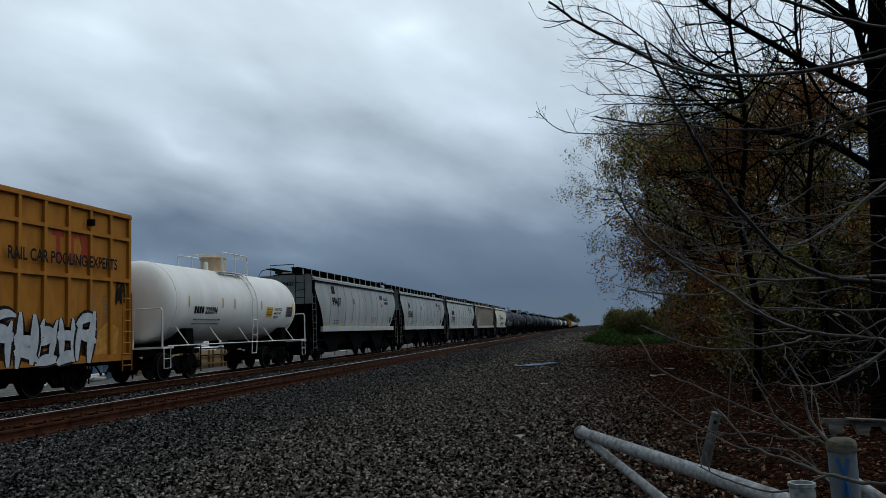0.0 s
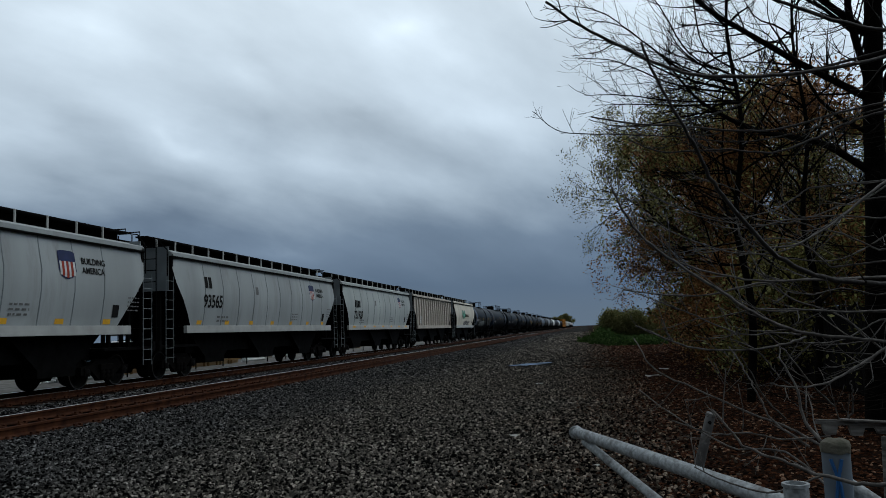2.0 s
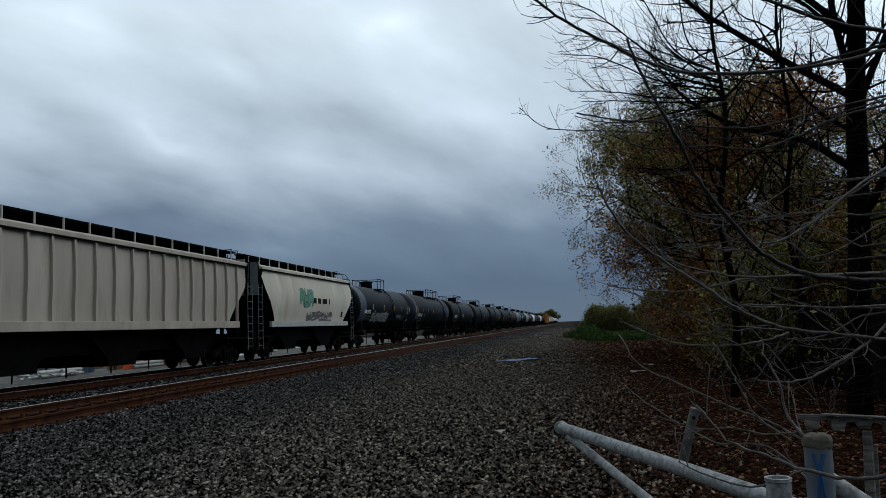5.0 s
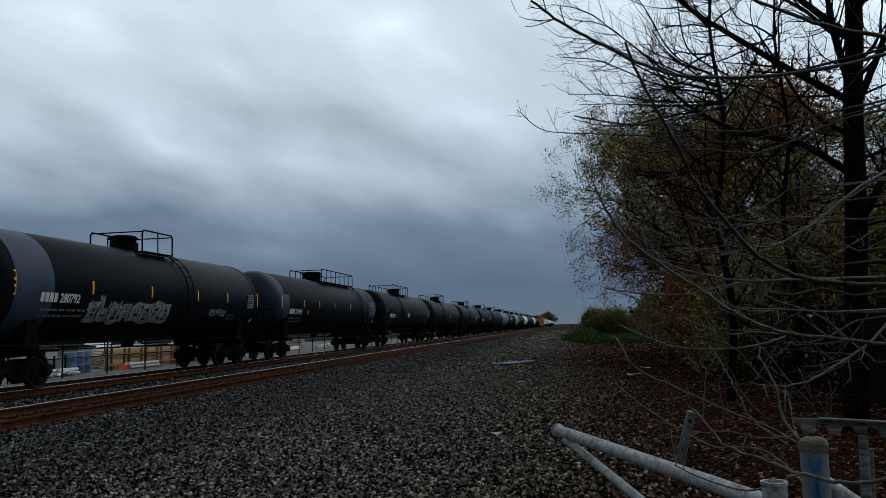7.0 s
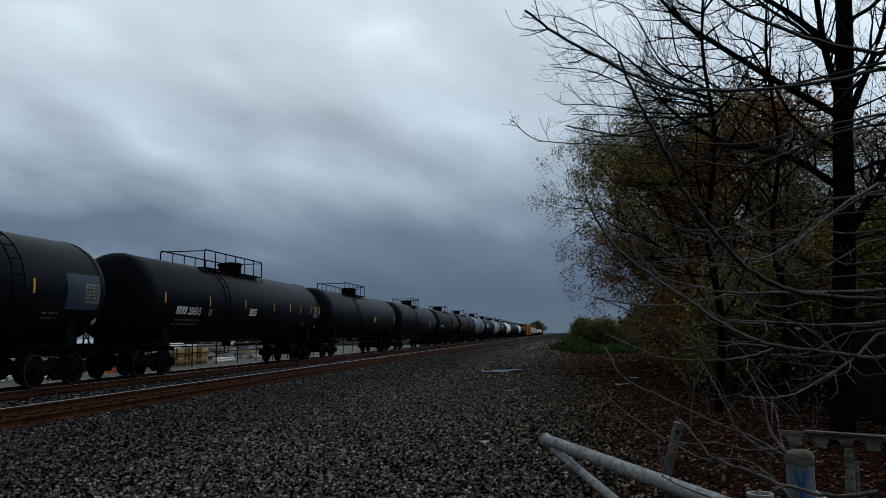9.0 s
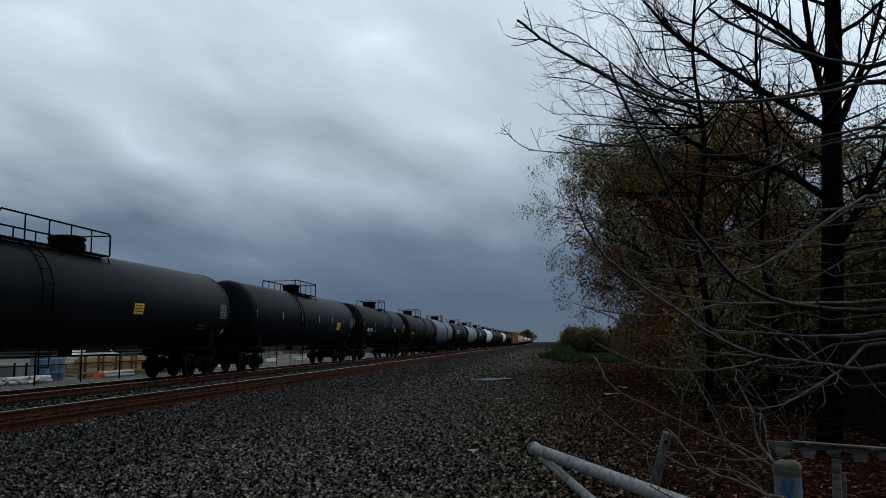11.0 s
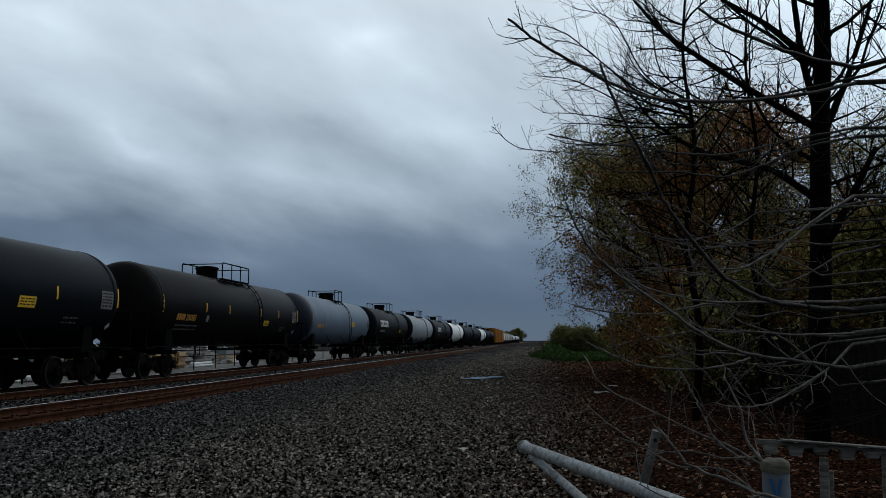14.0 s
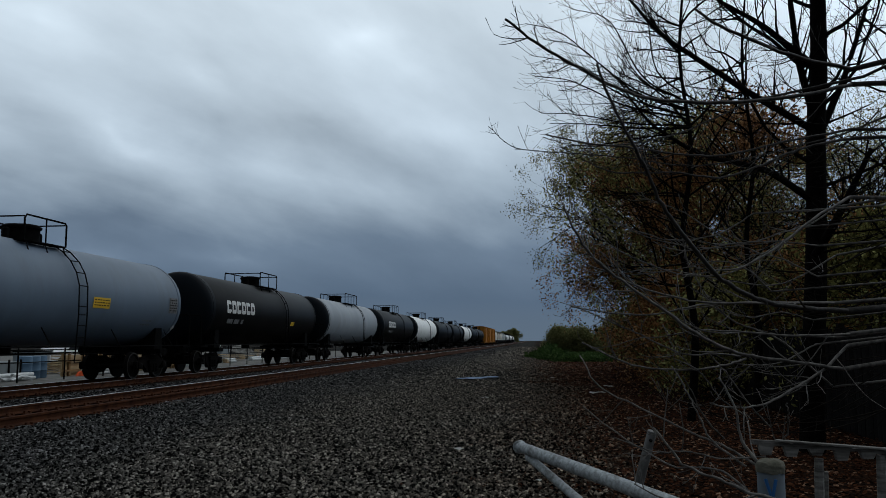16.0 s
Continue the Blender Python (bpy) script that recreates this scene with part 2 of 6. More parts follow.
GRAVEL = ground_material()
STONE = stone_material()
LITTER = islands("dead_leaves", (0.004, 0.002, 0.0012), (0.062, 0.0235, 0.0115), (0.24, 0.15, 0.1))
RUST = surface("rusty_rail_steel", (0.075, 0.029, 0.014), (0.025, 0.011, 0.007), 0.8, 0, 4, bump=0.2, spec=0.03)
RAIL_TOP = surface("worn_bright_rail_head", (0.85, 0.85, 0.85), (0.7, 0.69, 0.68), 0.45, 1.0, 2, spec=0.5)
TIE_WOOD = surface("weathered_tie_wood", (0.04, 0.025, 0.018), (0.015, 0.010, 0.008), 0.9, 0, 6, bump=0.5, stretch=(1, 6, 6), per_piece=0.3, spec=0.01)
# kept near-black: shade of undersides and recesses is in this steel's colour
BLACK_STEEL = surface("grimy_shaded_black_steel", (0.006, 0.006, 0.006), (0.003, 0.003, 0.003), 0.75, 0, 4, bump=0.15, spec=0.01)
# the shadow under the cars is put into these truck and wheel colours
TRUCK_STEEL = surface("dusty_shadowed_truck_casting", (0.009, 0.008, 0.0075), (0.004, 0.0037, 0.0035), 0.85, 0, 5, bump=0.3, spec=0.01)
WHEEL_STEEL = surface("worn_shadowed_wheel_steel", (0.013, 0.012, 0.0115), (0.006, 0.0055, 0.005), 0.55, 0.1, 6, spec=0.01)
TREAD = surface("worn_wheel_rim", (0.055, 0.05, 0.046), (0.02, 0.019, 0.018), 0.5, 0.3, 8)
WHITE_PAINT = surface("white_tank_paint", (0.78, 0.78, 0.75), (0.68, 0.68, 0.65), 0.45, 0, 1.2, stain=(0.42, 0.33, 0.24), stain_scale=1.1, stain_amount=0.25, stretch=(1, 1, 0.3))
CREAM = surface("stained_cream_paint", (0.62, 0.52, 0.38), (0.4, 0.26, 0.15), 0.7, 0, 3, stain=(0.2, 0.09, 0.04), stain_amount=0.6, stretch=(1, 1, 0.3))
YELLOW_BOX = surface("weathered_yellow_boxcar_paint", (0.40, 0.165, 0.02), (0.26, 0.10, 0.014), 0.75, 0, 2.2, stain=(0.09, 0.038, 0.014), stain_scale=2.2, stain_amount=0.8, stretch=(1, 1, 0.3), bump=0.1)
HOPPER_GREY = surface("dusty_light_grey_paint", (0.34, 0.365, 0.365), (0.27, 0.29, 0.29), 0.75, 0, 0.9, stain=(0.17, 0.165, 0.155), stain_scale=1.6, stain_amount=0.6, stretch=(1, 1, 0.16), spec=0.05)
HOPPER_PALE = surface("pale_grey_paint", (0.385, 0.415, 0.40), (0.31, 0.335, 0.325), 0.75, 0, 0.9, stain=(0.2, 0.18, 0.155), stain_scale=1.6, stain_amount=0.5, stretch=(1, 1, 0.16), spec=0.05)
HOPPER_TAN = surface("tan_grey_paint", (0.44, 0.395, 0.34), (0.33, 0.295, 0.25), 0.75, 0, 1.3, stain=(0.16, 0.12, 0.09), stain_scale=1.8, stain_amount=0.55, stretch=(1, 1, 0.2))
HOPPER_CREAM = surface("cream_white_paint", (0.58, 0.545, 0.46), (0.46, 0.425, 0.35), 0.7, 0, 1.1, stain=(0.27, 0.17, 0.09), stain_scale=1.2, stain_amount=0.5, stretch=(1, 1, 0.25))
END_GREY = surface("grey_end_panel_paint", (0.2, 0.225, 0.235), (0.14, 0.16, 0.17), 0.7, 0, 1.5, stain=(0.12, 0.11, 0.1), stain_amount=0.4)
SILL_PALE = surface("pale_sill_paint", (0.42, 0.43, 0.41), (0.33, 0.335, 0.32), 0.6, 0, 2, stain=(0.3, 0.25, 0.2), stain_amount=0.4)
BLACK_TANK = surface("satin_black_tank_paint", (0.0055, 0.0075, 0.0098), (0.004, 0.0055, 0.0074), 0.4, 0, 0.8, spec=0.02, stain=(0.0105, 0.0115, 0.0125), stain_scale=0.9, stain_amount=0.5, stretch=(1, 1, 0.3))
DARK_TANK = surface("dull_charcoal_tank_paint", (0.008, 0.010, 0.0125), (0.005, 0.0063, 0.008), 0.4, 0, 0.8, spec=0.025, stain=(0.017, 0.0175, 0.018), stain_scale=0.9, stain_amount=0.5, stretch=(1, 1, 0.3))
BROWN_TANK = surface("sooty_brown_black_tank_paint", (0.0078, 0.0074, 0.0072), (0.0047, 0.0045, 0.0043), 0.4, 0, 0.8, spec=0.025, stain=(0.018, 0.015, 0.013), stain_scale=0.9, stain_amount=0.5, stretch=(1, 1, 0.3))
GREY_TANK = surface("pale_grey_tank_paint", (0.27, 0.29, 0.31), (0.21, 0.23, 0.25), 0.5, 0, 0.8, stain=(0.2, 0.19, 0.18), stain_scale=1.1, stain_amount=0.5, stretch=(1, 1, 0.3))
BLUE_TANK = surface("faded_blue_grey_paint", (0.035, 0.052, 0.08), (0.022, 0.034, 0.055), 0.5, 0, 0.8, spec=0.12)
SLATE_TANK = surface("blue_grey_tank_paint", (0.105, 0.14, 0.185), (0.08, 0.108, 0.145), 0.5, 0, 0.8, spec=0.25, stain=(0.06, 0.07, 0.08), stain_scale=1.1, stain_amount=0.5, stretch=(1, 1, 0.3))
NAVY_TANK = surface("navy_tank_paint", (0.016, 0.024, 0.04), (0.011, 0.016, 0.027), 0.45, 0, 0.8, spec=0.2)
INK = surface("black_stencil_paint", (0.02, 0.02, 0.02), rough=0.7, spec=0.01)
FADED_INK = surface("faded_stencil_paint", (0.16, 0.16, 0.155), (0.1, 0.1, 0.1), 0.8, 0, 8)
STENCIL_WHITE = surface("white_stencil_paint", (0.62, 0.62, 0.6), (0.45, 0.45, 0.44), 0.7, 0, 6)
WORN_GREY = surface("worn_pale_grey_spray_paint", (0.3, 0.32, 0.31), (0.1, 0.11, 0.11), 0.8, 0, 7)
STENCIL_DIM = surface("dim_grey_stencil_paint", (0.2, 0.2, 0.2), (0.09, 0.09, 0.09), 0.8, 0, 9)
STENCIL_AMBER = surface("amber_stencil_paint", (0.5, 0.25, 0.05), (0.3, 0.14, 0.03), 0.7, 0, 6)
REFLECT = surface("yellow_reflective_tape", (0.72, 0.40, 0.035), (0.6, 0.3, 0.03), 0.4, 0, 5)
SIGN_YELLOW = surface("yellow_notice_panel", (0.7, 0.45, 0.04), (0.6, 0.36, 0.03), 0.5, 0, 5)
LOGO_RED = surface("faded_red_paint", (0.34, 0.045, 0.02), (0.24, 0.035, 0.018), 0.7, 0, 5)
LOGO_BLUE = surface("navy_paint", (0.02, 0.03, 0.09), rough=0.6)
SILVER = surface("silver_spray_paint", (0.5, 0.52, 0.55), (0.36, 0.38, 0.41), 0.5, 0.2, 5)
GREEN_SPRAY = surface("green_spray_paint", (0.12, 0.35, 0.25), (0.1, 0.25, 0.18), 0.6, 0, 5)
GALV = surface("weathered_galvanised_pipe", (0.36, 0.385, 0.395), (0.17, 0.18, 0.18), 0.6, 0.1, 45, bump=0.3, stain=(0.035, 0.024, 0.018), stain_scale=11, stain_amount=1.0, stretch=(1, 0.6, 1))
BLUE_GREY_POST = surface("faded_blue_grey_post_paint", (0.15, 0.18, 0.21), (0.10, 0.12, 0.14), 0.7, 0, 6, stain=(0.1, 0.09, 0.08), stain_scale=5, stain_amount=0.5)
BLUE_SPRAY = surface("blue_spray_paint", (0.03, 0.11, 0.27), rough=0.5)
CONCRETE = surface("pale_concrete", (0.18, 0.176, 0.165), (0.09, 0.087, 0.08), 0.9, 0, 2, bump=0.3, stain=(0.05, 0.047, 0.042), stain_scale=1.2, stain_amount=0.7, spec=0.03)
MOSSY = surface("mossy_concrete_cap", (0.13, 0.12, 0.095), (0.06, 0.06, 0.045), 0.95, 0, 14, bump=0.6)
STAKE_WOOD = surface("grey_weathered_stake", (0.2, 0.2, 0.195), (0.07, 0.065, 0.06), 0.85, 0, 9, bump=0.4, stretch=(1, 1, 0.3))
OLD_WOOD = surface("bleached_old_wood", (0.21, 0.2, 0.185), (0.06, 0.055, 0.05), 0.9, 0, 7, bump=0.5, stretch=(1, 1, 8))
# near-black: the thicket's shade over the fence is in the board colour
FENCE_WOOD = surface("shaded_weathered_fence_board", (0.012, 0.011, 0.0105), (0.006, 0.0055, 0.0055), 0.9, 0, 5, bump=0.5, stretch=(5, 5, 0.6), per_piece=0.35, spec=0.01)
FORM_WOOD = surface("tan_timber_formwork", (0.52, 0.39, 0.23), (0.38, 0.27, 0.15), 0.8, 0, 3, bump=0.3, stretch=(1, 0.3, 2), per_piece=0.2)
STUD_WOOD = surface("darker_timber_stud", (0.3, 0.19, 0.09), (0.2, 0.12, 0.06), 0.8, 0, 4, per_piece=0.2)
BLUE_DRUM = surface("blue_plastic", (0.13, 0.21, 0.30), (0.09, 0.15, 0.22), 0.5, 0, 5)
WHITE_JUNK = surface("white_scrap", (0.6, 0.62, 0.62), (0.45, 0.47, 0.47), 0.7, 0, 5, per_piece=0.3)
ORANGE_TARP = surface("orange_red_barrier", (0.75, 0.12, 0.04), (0.6, 0.09, 0.03), 0.6, 0, 5)
# BARK and DARK_TWIG: backlit thicket shade is put into these near-black colours
BARK = surface("near_black_bark", (0.005, 0.0042, 0.0036), (0.002, 0.0018, 0.0016), 0.9, 0, 9, bump=0.7, bump_scale=30, spec=0.01)
TWIG_BARK = surface("grey_brown_twig_bark", (0.13, 0.119, 0.108), (0.04, 0.036, 0.033), 0.55, 0, 20, bump=0.3, spec=0.12)
# the twig bark again, darkened for boughs seen against the sky
BACKLIT_BOUGH = surface("backlit_bough_bark", (0.036, 0.032, 0.029), (0.013, 0.0115, 0.0105), 0.6, 0, 20, bump=0.4, spec=0.12)
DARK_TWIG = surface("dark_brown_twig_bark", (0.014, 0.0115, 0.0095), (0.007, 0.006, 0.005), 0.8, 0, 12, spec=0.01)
LEAF_RUST = islands("rusty_brown_leaves", (0.04, 0.02, 0.008), (0.26, 0.12, 0.045), (0.42, 0.24, 0.11), thin=0.5)
LEAF_OLIVE = islands("olive_spring_leaves", (0.034, 0.033, 0.012), (0.19, 0.175, 0.058), (0.42, 0.42, 0.17), thin=0.5)
LEAF_GREEN = islands("fresh_green_weeds", (0.012, 0.024, 0.007), (0.038, 0.07, 0.018), (0.085, 0.12, 0.05), thin=0.4)
LEAF_FAR = islands("distant_olive_foliage", (0.08, 0.085, 0.035), (0.19, 0.185, 0.075), (0.3, 0.28, 0.12), thin=0.4)
WATER = surface("still_puddle_water", (0.02, 0.02, 0.02), (0.015, 0.015, 0.016), 0.03, 0, 2, spec=0.5)
CAR_WHITE = surface("white_car_paint", (0.7, 0.71, 0.72), (0.6, 0.61, 0.62), 0.3, 0, 3)
GLASS_DARK = surface("dark_car_glass", (0.02, 0.022, 0.025), rough=0.1)
PAPER = surface("pale_litter", (0.6, 0.6, 0.58), (0.45, 0.45, 0.43), 0.8, 0, 9)


# ---- building blocks ----
def shade(me, smooth):
    me.polygons.foreach_set("use_smooth", [smooth] * len(me.polygons))


def to_mesh(name, bm, mat, smooth=False):
    me = bpy.data.meshes.new(name)
    bmesh.ops.recalc_face_normals(bm, faces=bm.faces)
    bm.to_mesh(me)
    bm.free()
    me.materials.append(mat)
    if smooth:
        shade(me, True)
        me.set_sharp_from_angle(angle=radians(40))
    return me


def place(name, me, parent, at=(0, 0, 0), label=""):
    ob = new(name, me)
    if parent:
        ob.parent = parent
    ob.location = at
    return tagged(ob, label)


def part(name, bm, mat, parent, label="", smooth=False):
    return place(name, to_mesh(name, bm, mat, smooth), parent, label=label)


def thing(name, label, category, at=(0, 0, 0), group="", kind=""):
    ob = new(name)
    ob.location = at
    ob.empty_display_size = 0.2
    return tagged(ob, label, category, group, kind)


def box(bm, x0, x1, y0, y1, z0, z1, bevel=0.0):
    v = [bm.verts.new(p) for p in ((x0, y0, z0), (x1, y0, z0), (x1, y1, z0), (x0, y1, z0),
                                   (x0, y0, z1), (x1, y0, z1), (x1, y1, z1), (x0, y1, z1))]
    f = [bm.faces.new([v[i] for i in q]) for q in ((3, 2, 1, 0), (4, 5, 6, 7), (0, 1, 5, 4), (1, 2, 6, 5), (2, 3, 7, 6), (3, 0, 4, 7))]
    if bevel:
        edges = list({e for q in f for e in q.edges})
        bmesh.ops.bevel(bm, geom=edges, offset=bevel, segments=2, affect="EDGES", profile=0.6)
    return bm


def tube(bm, pts, r, n=6, r_end=None, cap=True):
    """A round bar along points, tapering from r to r_end."""
    pts = [Vector(p) for p in pts]
    rings = []
    for i, p in enumerate(pts):
        a, b = pts[max(i - 1, 0)], pts[min(i + 1, len(pts) - 1)]
        d = (b - a).normalized()
        side = d.cross(Vector((0, 0, 1)) if abs(d.z) < 0.9 else Vector((1, 0, 0))).normalized()
        up = side.cross(d)
        rr = r if r_end is None else r + (r_end - r) * i / (len(pts) - 1)
        rings.append([bm.verts.new(p + rr * (math.cos(k * math.tau / n) * side + math.sin(k * math.tau / n) * up)) for k in range(n)])
    for a, b in zip(rings, rings[1:]):
        for k in range(n):
            bm.faces.new((a[k], a[(k + 1) % n], b[(k + 1) % n], b[k]))
    if cap:
        bm.faces.new(rings[0][::-1])
        bm.faces.new(rings[-1])
    return bm


def lathe(bm, profile, centre=(0, 0, 0), axis="y", n=32):
    """Turns (along, radius) pairs round an axis."""
    cx, cy, cz = centre
    rings = []
    for a, r in profile:
        ring = []
        for k in range(n):
            c, s = r * math.cos(k * math.tau / n), r * math.sin(k * math.tau / n)
            ring.append(bm.verts.new({"y": (cx + c, cy + a, cz + s), "x": (cx + a, cy + c, cz + s), "z": (cx + c, cy + s, cz + a)}[axis]))
        rings.append(ring)
    for a, b in zip(rings, rings[1:]):
        for k in range(n):
            bm.faces.new((a[k], a[(k + 1) % n], b[(k + 1) % n], b[k]))
    bm.faces.new(rings[0][::-1])
    bm.faces.new(rings[-1])
    return bm


def prism(bm, outline, y0, y1):
    """An (x, z) outline drawn out along y."""
    a = [bm.verts.new((x, y0, z)) for x, z in outline]
    b = [bm.verts.new((x, y1, z)) for x, z in outline]
    n = len(a)
    for i in range(n):
        bm.faces.new((a[i], a[(i + 1) % n], b[(i + 1) % n], b[i]))
    bm.faces.new(a[::-1])
    bm.faces.new(b)
    return bm


def slab(bm, outline, x0, x1):
    """A (y, z) outline drawn out along x."""
    a = [bm.verts.new((x0, y, z)) for y, z in outline]
    b = [bm.verts.new((x1, y, z)) for y, z in outline]
    n = len(a)
    for i in range(n):
        bm.faces.new((a[i], a[(i + 1) % n], b[(i + 1) % n], b[i]))
    bm.faces.new(a[::-1])
    bm.faces.new(b)
    return bm


def B():
    return bmesh.new()


def lettering(name, words, height, y, z, mat, parent, onto, label="", squeeze=1.0, centred=False):
    """Writing on a side that faces +x. onto(y, z) gives the point of that side; z is measured along it."""
    cu = bpy.data.curves.new(name, "FONT")
    cu.body, cu.size, cu.resolution_u = words, height / 0.72, 3
    cu.offset = height * 0.035
    cu.align_x = "CENTER" if centred else "LEFT"
    tmp = bpy.data.objects.new(name, cu)
    scene.collection.objects.link(tmp)
    bpy.context.view_layer.update()
    me = bpy.data.meshes.new_from_object(tmp.evaluated_get(bpy.context.evaluated_depsgraph_get()))
    bpy.data.objects.remove(tmp)
    for v in me.vertices:
        v.co = onto(y + v.co.x * squeeze, z + v.co.y)
    me.materials.clear()
    me.materials.append(mat)
    return place(name, me, parent, label=label)


def blocks(count, height, y, z, mat, parent, onto, label=""):
    """A painted company mark as plain upright blocks; gives the y after it."""
    for k in range(count):
        a = y + k * height * 0.74
        patch("mark_block", rect(a, a + height * 0.58, z, z + height), mat, parent, onto, label)
    return y + count * height * 0.74 + height * 0.3


def bars(name, rows, y, z, width, gap, thick, mat, parent, onto, label=""):
    """Lines of small unreadable writing, as short bars."""
    bm = B()
    rnd = random.Random(int(y * 100) + rows)
    for r in range(rows):
        p = y
        while p < y + width:
            w = rnd.uniform(0.05, 0.16) * max(1, thick / 0.04)
            q = min(p + w, y + width)
            zz = z - r * gap
            bm.faces.new([bm.verts.new(onto(*c)) for c in ((p, zz), (q, zz), (q, zz + thick), (p, zz + thick))])
            p = q + rnd.uniform(0.02, 0.06) * max(1, thick / 0.04)
    return tagged(part(name, bm, mat, parent, label), kind="stuff")


def patch(name, outline, mat, parent, onto, label=""):
    """A painted or stuck-on flat shape of (y, z) corners."""
    bm = B()
    bm.faces.new([bm.verts.new((0, y, z)) for y, z in outline])
    bmesh.ops.triangulate(bm, faces=bm.faces)
    z0, z1 = min(z for _, z in outline), max(z for _, z in outline)
    cuts = int((z1 - z0) / 0.12)
    for k in range(cuts):  # bends with the surface
        bmesh.ops.bisect_plane(bm, geom=[*bm.verts, *bm.edges, *bm.faces], plane_co=(0, 0, z0 + (z1 - z0) * (k + 1) / (cuts + 1)), plane_no=(0, 0, 1))
    for v in bm.verts:
        v.co = onto(v.co.y, v.co.z)
    return part(name, bm, mat, parent, label)


def rect(y0, y1, z0, z1):
    return [(y0, z0), (y1, z0), (y1, z1), (y0, z1)]


# ---- the place: ground, tracks ----
RAIL_Z = 0.2
NEAR_TRACK, TRAIN_TRACK = -9.72, -14.6
GAUGE_HALF = 0.755


def ground():
    bm = B()
    xs = [-2500, -300, -40, -20, -8.3, 2, 8, 40, 300, 2500]
    ys = [-2500, -100, -5, 5, 15, 30, 60, 150, 500, 4500]
    vs = [[bm.verts.new((x, y, 0)) for x in xs] for y in ys]
    for a, b in zip(vs, vs[1:]):
        for i in range(len(xs) - 1):
            bm.faces.new((a[i], a[i + 1], b[i + 1], b[i]))
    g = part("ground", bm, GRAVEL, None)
    tagged(g, "dark grey ballast gravel running into brown leaf litter", "ground", kind="structure")


def scatter(name, count, area, size, mat, label, category, seed, flat=0.6, keep=None, power=1.0, z=0.0):
    """Many small faceted stones or leaves as one mesh; denser towards the area's near end."""
    rng = np.random.default_rng(seed)
    x0, x1, y0, y1 = area
    u = rng.random(count) ** power
    pos = np.stack([rng.uniform(x0, x1, count), y0 + (y1 - y0) * u], 1)
    if keep is not None:
        pos = pos[keep(pos, rng)]
    n = len(pos)
    base = np.array([(1, 0, -0.5), (0, 1, -0.5), (-1, 0, -0.5), (0, -1, -0.5), (0.6, 0.2, 0.8), (-0.45, 0.5, 0.75), (-0.2, -0.6, 0.8)], float)
    tri = np.array([(4, 5, 6), (0, 1, 4), (1, 5, 4), (1, 2, 5), (2, 6, 5), (2, 3, 6), (3, 0, 6), (0, 4, 6)])
    s = rng.uniform(size[0], size[1], n)[:, None, None]
    v = base[None] * rng.uniform(0.6, 1.25, (n, 7, 1)) + rng.normal(0, 0.17, (n, 7, 3))
    v[:, :, 2] *= flat
    ang = rng.uniform(0, math.tau, n)
    tip = rng.normal(0, 0.35, n)
    c, sn = np.cos(tip)[:, None], np.sin(tip)[:, None]
    v[:, :, 0], v[:, :, 2] = v[:, :, 0] * c - v[:, :, 2] * sn, v[:, :, 0] * sn + v[:, :, 2] * c
    c, sn = np.cos(ang)[:, None], np.sin(ang)[:, None]
    v[:, :, 0], v[:, :, 1] = v[:, :, 0] * c - v[:, :, 1] * sn, v[:, :, 0] * sn + v[:, :, 1] * c
    v *= s
    v[:, :, 0] += pos[:, 0, None]
    v[:, :, 1] += pos[:, 1, None]
    v[:, :, 2] += z + s[:, :, 0] * flat * rng.uniform(0.1, 0.8, n)[:, None]
    faces = (tri[None] + (np.arange(n) * 7)[:, None, None]).reshape(-1, 3)
    me = bpy.data.meshes.new(name)
    me.from_pydata(v.reshape(-1, 3), [], faces.tolist())
    me.materials.append(mat)
    ob = new(name, me)
    return tagged(ob, label, category, kind="stuff")


def rail_mesh(name, y0, y1):
    o = [(-0.07, -0.17), (0.07, -0.17), (0.07, -0.155), (0.02, -0.135), (0.012, -0.12), (0.012, -0.05), (0.036, -0.04), (0.036, -0.006),
         (0.028, -0.002), (-0.028, -0.002), (-0.036, -0.006), (-0.036, -0.04), (-0.012, -0.05), (-0.012, -0.12), (-0.02, -0.135), (-0.07, -0.155)]
    return to_mesh(name, prism(B(), o, y0, y1), RUST)


